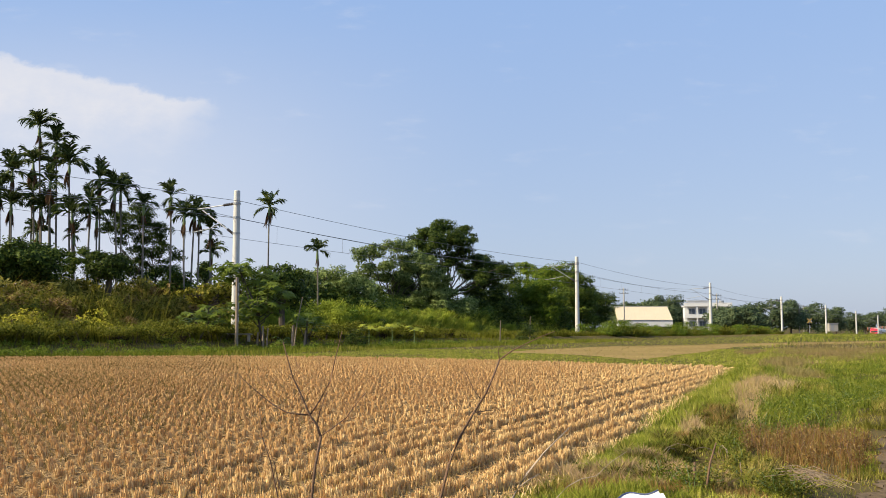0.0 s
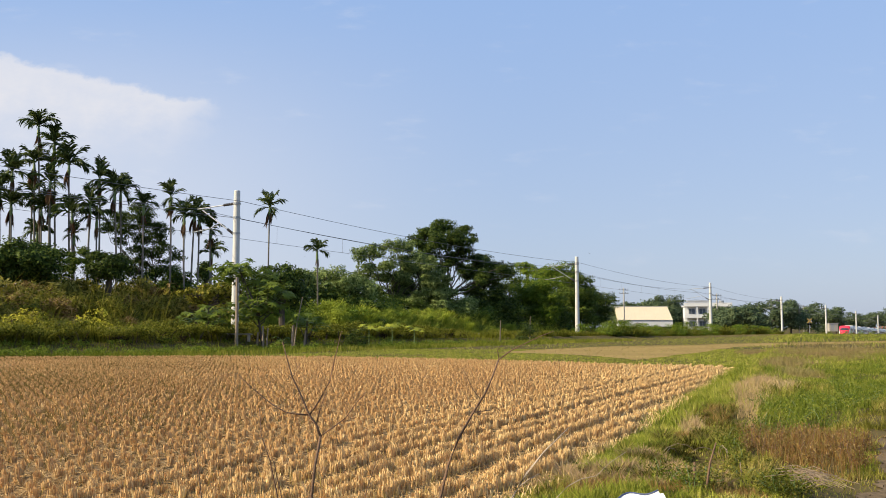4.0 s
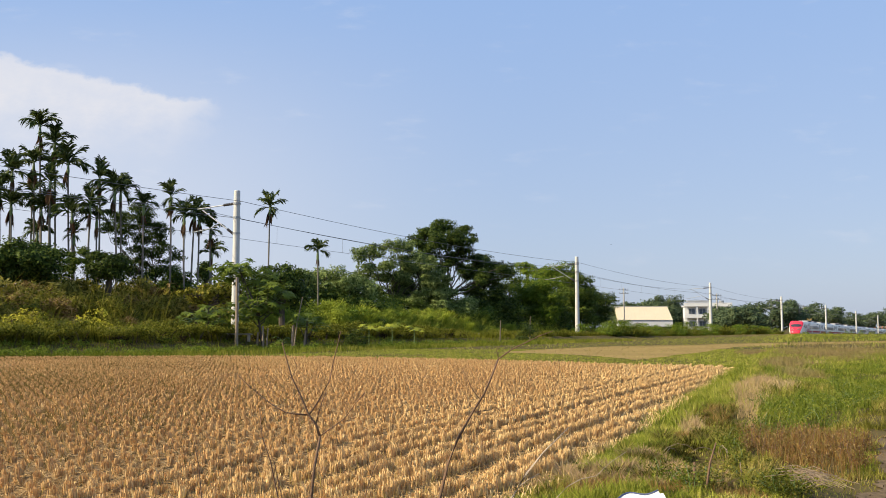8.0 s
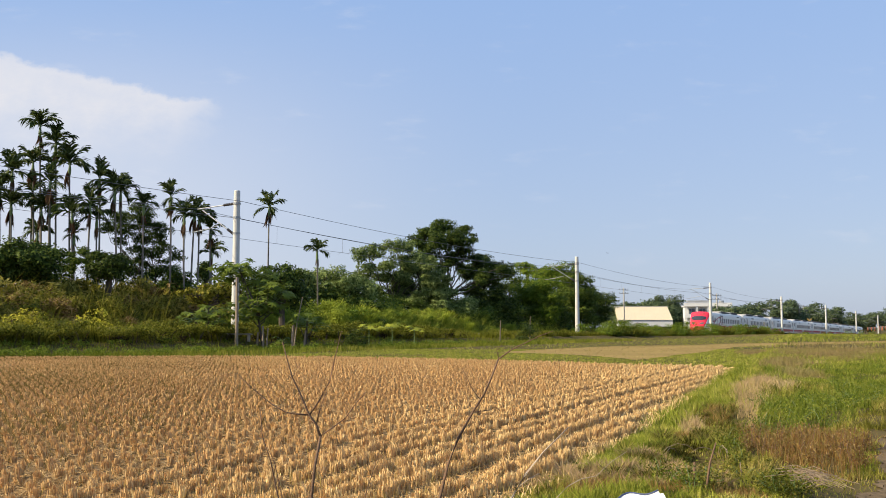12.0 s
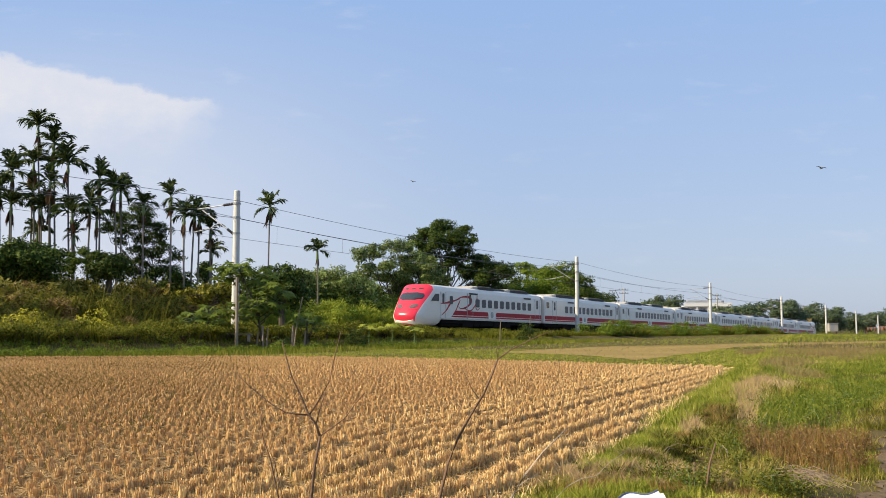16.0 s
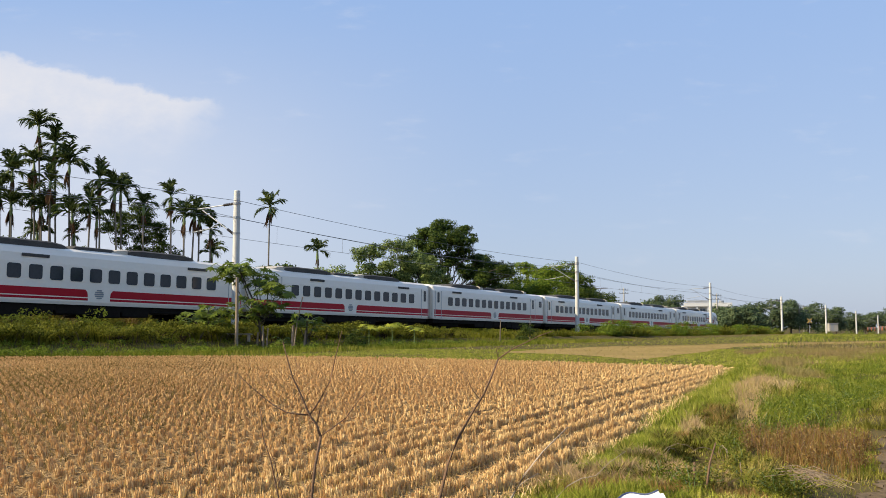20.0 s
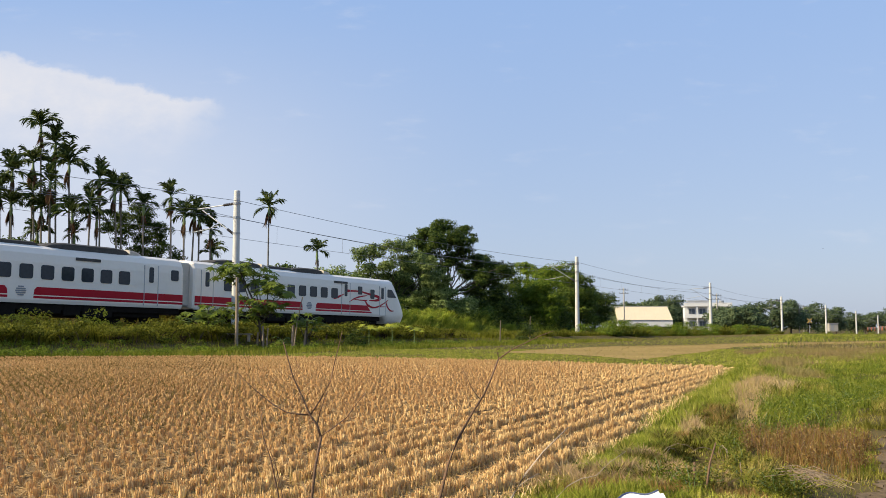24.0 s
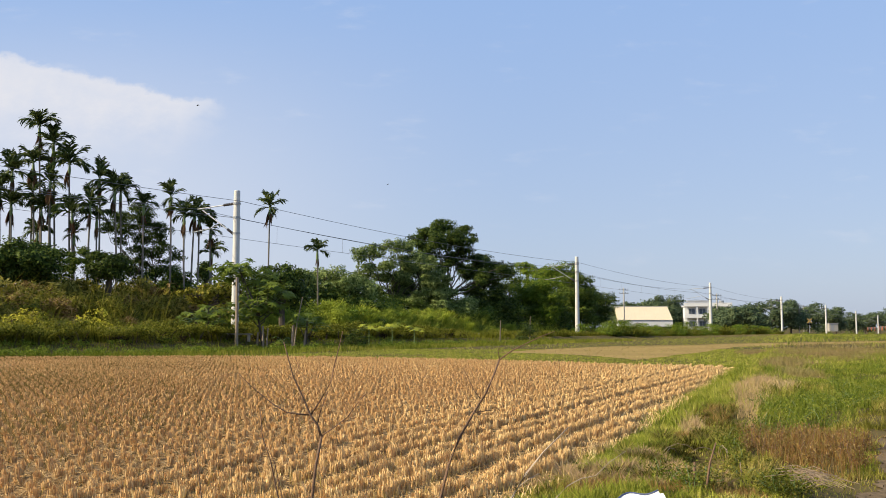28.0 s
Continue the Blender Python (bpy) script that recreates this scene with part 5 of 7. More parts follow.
def papaya(x, y, heads, size, seed, count=16):
    r = random.Random(seed)
    z = float(height(x, y))
    ob = thing("papaya_tree", "slim papaya tree with broad lobed leaves beside the mast", "papaya tree", "papaya trees by the field", m=Matrix.Translation((x, y, z)))
    for i, (hx, hy, hz) in enumerate(heads):
        if i == 0:
            part("stem", Build().tube([(0, 0, -0.2), (hx * 0.3, hy * 0.3, hz * 0.5), (hx, hy, hz)], [0.060, 0.050, 0.030], 8), M_BARK, ob)
        else:
            f0 = heads[0][2] * (0.30 + 0.05 * (i % 4))
            f0 = min(f0, 0.6 * hz)
            part("side_stem", Build().tube([(heads[0][0] * 0.2, heads[0][1] * 0.2, f0), (hx * 0.55, hy * 0.5, f0 + 0.35 * (hz - f0)), (hx, hy, hz)], [0.030, 0.026, 0.018], 6), M_BARK, ob)
        for k in range(count):
            t = r.uniform(0, math.tau)
            up = r.uniform(-0.25, 0.65)
            ln = r.uniform(0.45, 0.95) * size
            base = Vector((hx, hy, hz - 0.05 * k / count - r.uniform(0, 0.25)))
            tip = base + Vector((math.cos(t), math.sin(t), up)) * ln
            lf = part("leaf", Build().tube([base, base.lerp(tip, 0.5) + Vector((0, 0, 0.06)), tip], 0.012, 4), M_SHAFT, ob)
            m = Matrix.Translation(tip) @ pose(0, 0, 0, r.uniform(-25, 25), r.uniform(5, 50), math.degrees(t)) @ Matrix.Scale(size * r.uniform(0.80, 1.20), 4)
            part("leaf_blade", PAPAYA_LEAF, M_PAPAYA, lf, m=m)
    return ob


PAPAYAS = [(-0.1857, 46.3, [(-1.2, -0.25, 3.75), (-1.74, 0.0, 3.59), (-0.62, 0.25, 3.53), (0.26, -0.25, 2.88), (0.75, 0.0, 2.77), (-0.34, 0.25, 3.1), (-0.49, -0.25, 2.01), (-0.81, 0.0, 1.58), (0.01, 0.25, 1.68), (-1.35, 0.1, 3.95), (0.50, -0.2, 2.35)], 0.95, 16), (-0.2425, 46.0, [(-0.02, -0.25, 1.41), (-0.56, 0.0, 1.25), (0.66, 0.25, 1.47), (0.37, -0.25, 1.03), (-0.83, 0.0, 1.03)], 0.85, 13),
           (-0.1423, 46.3, [(0.12, -0.25, 1.47), (-0.31, 0.0, 1.28), (0.4, 0.25, 1.25)], 0.8, 10), (-0.1634, 46.2, [(-0.06, -0.25, 0.47)], 0.6, 8)]
for i, (k, d, heads, size, count) in enumerate(PAPAYAS):
    papaya(k * d, d, heads, size, 460 + i, count)

# ---------------- grasses ----------------
def blades(P, H, Wd, lean, flat=False, turn=None):
    """Curved tapering blades from the places P. Two quads each; flat: one quad with a cut end."""
    n = len(P)
    t = rng.uniform(0, math.tau, n)
    out = np.stack([np.cos(t), np.sin(t), np.zeros(n)], 1)
    turn = rng.uniform(0, math.tau, n) if turn is None else turn
    side = np.stack([np.cos(turn), np.sin(turn), np.zeros(n)], 1) * (Wd / 2)[:, None]
    up = np.array([0, 0, 1.0])
    top = P + up * H[:, None] + out * (H * lean)[:, None]
    if flat:
        V = np.stack([P - side, P + side, top + side * 0.9, top - side * 0.9], 1).reshape(-1, 3)
        return V, np.arange(4 * n).reshape(-1, 4)
    mid = P + up * (H * 0.6)[:, None] + out * (H * lean * 0.35)[:, None]
    V = np.stack([P - side, P + side, mid + side * 0.8, mid - side * 0.8, top + side * 0.1, top - side * 0.1], 1).reshape(-1, 3)
    k = np.arange(n)[:, None] * 6
    F = np.concatenate([k + np.array([0, 1, 2, 3]), k + np.array([3, 2, 4, 5])], 1).reshape(-1, 4)
    return V, F


def stuff(name, label, category, V, F, material):
    me = npmesh(name, V, F)
    me.materials.append(material)
    return tagged(new(name, me), label, category, kind="stuff")


def on_ground(x, y, lift=0.0):
    return np.stack([x, y, height(x, y) + lift], 1)


def seen(x, y, pad=2.0):
    return np.abs(x) < 0.475 * y + pad


def patch(x, y, f, phase):
    return np.sin(x * f + phase + 1.7 * np.sin(y * f * 0.6)) * np.sin(y * f * 0.8 + phase * 2)


# cut rice stalks in rows, sown three abreast with a wider gap between the passes near the path
DRILL = Vector((math.sin(radians(24.4)), math.cos(radians(24.4)), 0))
DRILL_ACROSS = Vector((DRILL.y, -DRILL.x, 0))
ROWS = np.arange(-15, 132)
us = -2.72 - 0.280 * (ROWS + 0.5)
vs = np.arange(-4.0, 52, 0.152)
U, Vv = np.meshgrid(us, vs)
U = U + (np.mod(ROWS, 3) - 1)[None] * 0.036 * step(-7.5, -4.0, U) + rng.normal(size=U.shape) * 0.012 + 0.025 * np.sin(Vv * 0.4)
Vv = Vv + rng.normal(size=Vv.shape) * 0.012 + (ROWS % 2)[None] * 0.076
X, Y = (DRILL_ACROSS.x * U + DRILL.x * Vv).ravel(), (DRILL_ACROSS.y * U + DRILL.y * Vv).ravel()
extra = (U.ravel() > -4.6) & (rng.uniform(size=X.shape) < 0.7)  # sown closer near the bund
X, Y = np.concatenate([X, X[extra] + 0.076 * DRILL.x]), np.concatenate([Y, Y[extra] + 0.076 * DRILL.y])
ok = in_field(X, Y, -0.04) & seen(X, Y) & (Y > 4.0) & (rng.uniform(size=X.shape) < 0.97)
X, Y = X[ok], Y[ok]
inset = ACROSS.x * X + ACROSS.y * Y - FIELD_EDGE
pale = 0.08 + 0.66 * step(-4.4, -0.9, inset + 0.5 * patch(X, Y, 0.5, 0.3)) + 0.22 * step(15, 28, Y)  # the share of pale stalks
for near, far, count, w in ((4.0, 10.5, 130, 0.0042), (10.5, 19.0, 60, 0.0072), (19.0, 60.0, 26, 0.0125)):
    sel = (Y >= near) & (Y < far)
    m = int(sel.sum())
    edge = step(-3.6, -0.6, inset[sel])
    size = rng.uniform(0.78, 1.12, m) * (0.88 + 0.22 * edge)
    x, y = np.repeat(X[sel], count), np.repeat(Y[sel], count)
    rad, t = 0.034 * np.repeat(size, count) * np.sqrt(rng.uniform(size=x.shape)), rng.uniform(0, math.tau, x.shape)
    P = on_ground(x + rad * np.cos(t), y + rad * np.sin(t), 0.01)
    high = rng.uniform(0.076, 0.108, m) * (0.95 + 0.30 * edge)
    tall = np.repeat(high, count) * rng.uniform(0.60, 1.08, x.shape) * (1 - 0.25 * (rad / 0.034) ** 2)
    tip = np.repeat(rng.normal(size=(m, 2)) * 0.009, count, 0)  # each clump fans out and leans its own way
    V, F = blades(P, tall, w * rng.uniform(0.7, 1.4, x.shape), rng.uniform(0.0, 0.16, x.shape), True, t + math.pi / 2 + 0.35 * rng.normal(size=x.shape))
    fan = np.stack([0.25 * rad * np.cos(t) + tip[:, 0], 0.25 * rad * np.sin(t) + tip[:, 1]], 1)
    V.reshape(-1, 4, 3)[:, 2:, :2] += fan[:, None, :]
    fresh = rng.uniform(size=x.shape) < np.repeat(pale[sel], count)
    # the packed heart of each clump
    ring = np.arange(6) / 6 * math.tau
    heart = np.stack([np.cos(ring), np.sin(ring)], 1)[None] * (0.025 * size)[:, None, None]
    foot = on_ground(X[sel], Y[sel])
    low = np.concatenate([foot[:, None, :2] + heart, np.repeat(foot[:, None, 2:], 6, 1)], 2)
    top = np.concatenate([foot[:, None, :2] + 1.1 * heart + tip[::count][:, None], (foot[:, 2] + 0.62 * high)[:, None, None] + np.zeros((m, 6, 1))], 2)
    k = np.arange(m)[:, None, None] * 12 + 4 * (~fresh).sum()
    j = np.arange(6)
    walls = k + np.stack([j, (j + 1) % 6, (j + 1) % 6 + 6, j + 6], 1)[None]
    caps = k + np.array([[6, 7, 8, 9], [6, 9, 10, 11]])[None]
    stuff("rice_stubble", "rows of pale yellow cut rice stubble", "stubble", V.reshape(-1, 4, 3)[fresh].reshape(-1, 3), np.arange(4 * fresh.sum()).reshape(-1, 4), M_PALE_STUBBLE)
    V = np.concatenate([V.reshape(-1, 4, 3)[~fresh].reshape(-1, 3), np.concatenate([low, top], 1).reshape(-1, 3)])
    F = np.concatenate([np.arange(4 * (~fresh).sum()).reshape(-1, 4), walls.reshape(-1, 4), caps.reshape(-1, 4)])
    stuff("rice_stubble", "rows of straw-brown cut rice stubble", "stubble", V, F, M_STUBBLE)
# stray stalks along the bund's foot
n = 14000
v, off = rng.uniform(4, 36, n), rng.uniform(-0.5, 0.22, n)
x, y = ACROSS.x * (FIELD_EDGE + off) + ROW.x * v, ACROSS.y * (FIELD_EDGE + off) + ROW.y * v
ok = (y < far_edge(x)) & (y > 4.5)
x, y = x[ok], y[ok]
V, F = blades(on_ground(x, y, 0.015), rng.uniform(0.02, 0.06, x.shape), 0.0022 + 0.0004 * y, rng.uniform(0.1, 0.9, x.shape), True)
stuff("stray_stubble", "stray pale straw stalks at the foot of the bund", "straw", V, F, M_PALE_STUBBLE)
# loose straw on the soil
n = 170000
y = 4.5 + 26 * rng.uniform(size=n) ** 1.9
x = (rng.uniform(-1, 1, n)) * (0.475 * y + 1)
ok = in_field(x, y, -0.12)
x, y = x[ok], y[ok]
n = len(x)
t = rng.uniform(0, math.tau, n)
L = rng.uniform(0.02, 0.085, n) * (1 + 0.03 * y)
c = on_ground(x, y, 0.032) + np.stack([np.zeros(n), np.zeros(n), rng.uniform(-0.01, 0.02, n)], 1)
d = np.stack([np.cos(t), np.sin(t), rng.normal(size=n) * 0.2], 1)
s = np.stack([-np.sin(t), np.cos(t), rng.normal(size=n) * 0.5], 1) * (0.0011 + 0.00013 * y)[:, None]
V = np.stack([c - d * L[:, None] / 2 - s, c - d * L[:, None] / 2 + s, c + d * L[:, None] / 2 + s, c + d * L[:, None] / 2 - s], 1).reshape(-1, 3)
stuff("loose_straw", "loose pale straw scattered between the stubble rows", "straw", V, np.arange(4 * n).reshape(-1, 4), M_CHAFF)


# green and yellow shoots from the old stalks at the field's edge
n = 7000
y = rng.uniform(4.8, 10.0, n)
x = rng.normal(-0.55, 0.75, n) + (y - 6.3) * 0.39
ok = in_field(x, y, -0.3) & (rng.uniform(size=n) < np.exp(-(y - 5.2) / 1.3))
x, y = x[ok], y[ok]
V, F = blades(on_ground(x, y), rng.uniform(0.07, 0.15, x.shape), 0.005 * rng.uniform(0.6, 1.4, x.shape), rng.uniform(0.05, 0.6, x.shape))
stuff("rice_regrowth", "yellow-green shoots sprouting from the stubble", "grass", V, F, M_REGROWTH)


def scatter(n, x0, x1, y0, y1, keep, power=1.0):
    y = y0 + (y1 - y0) * rng.uniform(size=n) ** power
    x = x0 + (x1 - x0) * rng.uniform(size=n)
    ok = keep(x, y) & seen(x, y)
    return x[ok], y[ok]


def rail_coords(x, y):
    return OVER.x * x + OVER.y * y, ALONG.x * x + ALONG.y * y


# bund along the field's edge and the waste ground
def waste(x, y):
    a, s = rail_coords(x, y)
    return ~in_field(x, y, 0.10) & (a < 25.0) & ~in_far_field(x, y)


PATCHES = {"tan": [(0.197, 6.59, 0.027, 0.044), (0.321, 15.95, 0.026, 0.136), (0.317, 13.11, 0.016, 0.110), (0.313, 11.1, 0.012, 0.075), (0.35, 15.39, 0.019, 0.07), (0.401, 44.82, 0.064, 0.346), (0.354, 28.23, 0.029, 0.195), (0.371, 20.14, 0.023, 0.115), (0.32, 41.62, 0.018, 0.119), (0.257, 10.23, 0.015, 0.081), (0.150, 6.95, 0.014, 0.035)],
           "lush": [(0.385, 11.79, 0.054, 0.155), (0.435, 15.66, 0.036, 0.235), (0.37, 10.35, 0.047, 0.047), (0.442, 24.32, 0.023, 0.196), (0.338, 12.2, 0.013, 0.111)],
           "bare": [(0.299, 9.32, 0.02, 0.047), (0.326, 10.11, 0.012, 0.034), (0.452, 8.94, 0.02, 0.091), (0.4, 6.45, 0.035, 0.05), (0.317, 7.94, 0.008, 0.027)],
           "withered": [(0.389, 7.94, 0.048, 0.121), (0.331, 8.24, 0.021, 0.056)],
           "rusty": [(0.157, 6.23, 0.035, 0.049), (0.235, 6.02, 0.023, 0.034), (0.283, 11.2, 0.02, 0.102), (0.25, 8.94, 0.023, 0.06), (0.299, 6.23, 0.035, 0.049)],
           "leafy": [(0.296, 7.29, 0.024, 0.074), (0.348, 6.38, 0.015, 0.057), (0.343, 9.17, 0.029, 0.041), (0.3, 8.31, 0.013, 0.042), (0.249, 6.27, 0.035, 0.049)],
           "hollow": [(0.265, 7.60, 0.032, 0.066), (0.232, 7.02, 0.020, 0.065), (0.210, 7.54, 0.014, 0.036)]}
SHEET_AT = (1.015, 5.14)


def inside(key, x, y, rough=0.3):
    """Over 0 inside the ragged patches of that kind (bearing, distance and their reaches)."""
    v = np.full(np.shape(x), -9.0)
    k, lg = x / np.maximum(y, 0.5), np.log(np.maximum(y, 0.5))
    for ck, cd, rk, rl in PATCHES[key]:
        v = np.maximum(v, 1 - np.hypot((k - ck) / rk, (lg - math.log(cd)) / rl))
    return v + rough * (0.6 * patch(x, y, 26 / (1 + 0.25 * y.mean() if np.ndim(y) else 4), 0.6) + 0.5 * patch(x, y, 17.0, 1.1))


for y0, y1, n, h0, h1, w in ((3, 10, 300000, 0.030, 0.085, 0.0042), (10, 22, 400000, 0.035, 0.105, 0.0062), (22, 46, 260000, 0.04, 0.12, 0.012), (46, 130, 110000, 0.06, 0.18, 0.030)):
    if y0 < 22:  # tufts
        x, y = scatter(n // 22, -0.1 * y1, 0.5 * y1, y0, y1, waste)
        tuft = np.repeat(0.4 + 0.9 * rng.uniform(size=x.shape) ** 1.4, 22)
        x, y = np.repeat(x, 22), np.repeat(y, 22)
        x, y = x + rng.normal(size=x.shape) * (0.012 + 0.0022 * y), y + rng.normal(size=x.shape) * (0.012 + 0.0022 * y)
        ok = waste(x, y)
        x, y, tuft = x[ok], y[ok], tuft[ok]
    else:
        x, y = scatter(n, -0.5 * y1, 0.5 * y1, y0, y1, waste)
        tuft = np.ones(x.shape)
    off = ACROSS.x * x + ACROSS.y * y - FIELD_EDGE - edge_drift(y)
    bund = np.exp(-((off - 0.60) / (0.46 + 0.02 * y)) ** 2)
    chance = rng.uniform(size=x.shape)
    ok = (chance > np.clip(patch(x, y, 0.75, 1.0) - 0.25, 0, 0.4) * (1 - bund)) & ~on_path(x, y)
    if y0 < 22:
        ok &= (inside("bare", x, y) < 0.0) | (chance < 0.10)
        ok &= (patch(x, y, 5.5, 0.3) + 0.6 * patch(x, y, 13.0, 1.2) < 0.42) | (chance < 0.22) | (off < 0.9) | (y > 13)  # thin spots show dark earth
        ok &= (inside("hollow", x, y) < 0.05) | (chance < 0.03)
        ok &= (inside("withered", x, y) < 0) | (chance < 0.7)
        ok &= np.hypot(x - SHEET_AT[0], y - SHEET_AT[1] + 0.1) > 0.24
    x, y, off, bund, tuft = x[ok], y[ok], off[ok], bund[ok], tuft[ok]
    haze = rng.normal(size=x.shape)
    lush = (inside("lush", x, y) + 0.12 * haze > 0) | ((y > 15) & (off > 1.0) & (patch(x, y, 0.7, 0.9) + 0.6 * haze > -0.15))
    tan = (inside("tan", x, y) + 0.16 * haze > 0) & (y < 70)
    rusty = (inside("rusty", x, y) + 0.25 * haze > 0) | (inside("withered", x, y) + 0.2 * haze > 0)
    mixed = 0.5 * patch(x, y, 0.9, 1.9) + 0.5 * patch(x, y, 2.6, 0.4) + 0.30 * haze - 0.9 * bund
    far_dry = (mixed > 0.05) & (off > 1.2 + 0.02 * y) & (y > 15) & (y < 70)
    olive = (mixed > -0.28) & ((off > 0.7) | ((y < 6.9) & (off > 0.15))) & (y <= 24)
    tall = tuft * (1 + 0.45 * bund) * (0.45 + 0.55 * step(0.0, 0.45, off)) * rng.uniform(h0, h1, x.shape) * (1 + 0.35 * patch(x, y, 0.9, 2.0)) * np.select([lush, tan | rusty], [1.2, 0.8], 1.0) * (0.68 + 0.32 * step(5.5, 8.0, y))
    sort = np.select([tan & (y > 18), tan, lush, rusty, far_dry, olive], [3, 1, 2, 4, 3, 5], 0)
    for kind, nm, label, material in ((0, "grass", "short fresh green grass along the field bund", M_GRASS), (1, "dead_grass", "tan dead grass in patches on the waste ground", M_PALE_DEAD),
                                      (2, "lush_grass", "lush dark green grass on the waste ground", M_LUSH), (3, "dry_weeds", "dry brownish weeds on the waste ground", M_GRASS_DRY),
                                      (4, "rusty_weeds", "rusty withered weeds on the waste ground", M_WITHER), (5, "olive_grass", "short olive-green grass on the waste ground", M_OLIVE_GRASS)):
        sel = sort == kind
        if not sel.any():
            continue
        V, F = blades(on_ground(x[sel], y[sel]), tall[sel], w * rng.uniform(0.6, 1.5, sel.sum()), rng.uniform(0.1, 1.1, sel.sum()))
        stuff(nm, label, "grass", V, F, material)


# short straw on the far field
x, y = scatter(26000, -5, 42, 30, 76, in_far_field)
V, F = blades(on_ground(x, y, 0.03), rng.uniform(0.01, 0.03, x.shape), 0.03 * rng.uniform(0.6, 1.4, x.shape), rng.uniform(0, 1.2, x.shape), True)
stuff("far_stubble", "short dry stubble on the small far field", "stubble", V, F, M_GRASS_DRY)

# olive shoots among the stubble on the far side; their nearer spread paints clump shade
x, y = scatter(280000, -18, -0.5, 6, 33, lambda x, y: in_field(x, y, 0.1))
ok = rng.uniform(size=x.shape) < (0.50 * step(0.06, 0.32, -x / y + 0.06 * patch(x, y, 0.35, 0.5)) + 0.6 * step(0.24, 0.46, -x / y)) * step(5, 15, y) * (0.6 + 0.6 * patch(x, y, 0.5, 0.2))
x, y = x[ok], y[ok]
V, F = blades(on_ground(x, y), rng.uniform(0.06, 0.115, x.shape), 0.010 * rng.uniform(0.6, 1.4, x.shape), rng.uniform(0.1, 0.8, x.shape))
stuff("rice_shoots", "dark olive shoots among the old rice stubble, also standing in for clump shade", "grass", V, F, M_OLIVE_STUBBLE)

# dead leaves and litter in the hollow under the hedge's brow, coloured to look shaded
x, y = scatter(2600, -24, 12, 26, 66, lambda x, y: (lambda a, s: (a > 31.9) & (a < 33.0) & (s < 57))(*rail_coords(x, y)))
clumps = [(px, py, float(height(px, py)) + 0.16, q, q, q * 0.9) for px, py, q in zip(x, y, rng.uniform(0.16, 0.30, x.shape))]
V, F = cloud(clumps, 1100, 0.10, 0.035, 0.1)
stuff("hedge_litter", "dead stems and litter under the hedge, coloured near-black as shade", "litter", V, F, M_UNDER)

# leafy weeds between the field and the hedge
def strip(x, y):
    a, s = rail_coords(x, y)
    return (y > far_edge(x) + 0.2) & (a < 32.1) & (a > 26.5) & (s < 60)


x, y = scatter(6500, -22, 12, 28, 60, strip)
a, s = rail_coords(x, y)
ok = (rng.uniform(size=x.shape) < 1 - 0.75 * step(14, 34, s)) & (patch(x, y, 1.1, 0.9) > -0.35)
clumps = [(px, py, float(height(px, py)) + 0.12, q, q, q * 0.9) for px, py, q in zip(x[ok], y[ok], rng.uniform(0.12, 0.27, ok.sum()))]
V, F = cloud(clumps, 1500, 0.07, 0.045, 0.1)
stuff("leafy_weeds", "bright green leafy weeds between field and hedge", "weeds", V, F, M_SPROUT)


# railway verge and bank
def bank(x, y):
    a, s = rail_coords(x, y)
    return (a > 25.0) & (a < 37.5) & ~in_field(x, y, -0.1)


for y0, y1, n, w in ((24, 75, 230000, 0.026), (75, 200, 110000, 0.035), (200, 420, 24000, 0.14)):
    x, y = scatter(n, -0.5 * y1, 0.5 * y1, y0, y1, bank)
    a, s = rail_coords(x, y)
    hedge = step(31.2, 32.4, a) * (1 - step(35.6, 36.8, a))
    tall = rng.uniform(0.08, 0.24, x.shape) + hedge * rng.uniform(0.0, 0.42, x.shape) * (1 - 0.5 * step(52, 80, s)) * (1 + 0.35 * patch(x, y, 0.5, 0.7))
    bare_foot = (a > 31.3) & (a < 32.9) & (s < 57)
    tall = np.where(bare_foot, 0.3 * tall, tall) * (1 - 0.55 * step(60, 90, s))
    short = a < 31.2 + 0.3 * np.sin(s * 0.7)
    dry = rng.uniform(size=x.shape) < 0.8 * step(60, 95, s)
    for sel, nm, label, material in ((short & ~dry, "grass", "short fresh green grass before the railway bank", M_STRIP), (short & dry, "dry_weeds", "dry olive-brown grass before the railway bank", M_GRASS_DRY), (~short, "verge_grass", "tall olive-green grass hedge on the railway verge", M_VERGE)):
        if not sel.any():
            continue
        V, F = blades(on_ground(x[sel], y[sel]), tall[sel], w * rng.uniform(0.6, 1.5, sel.sum()), rng.uniform(0.1, 0.7, sel.sum()))
        stuff(nm, label, "grass", V, F, material)


# tall reed grass behind the track
def behind(x, y):
    a, s = rail_coords(x, y)
    return (a > 42.6) & (a < 47) & (s < 118)


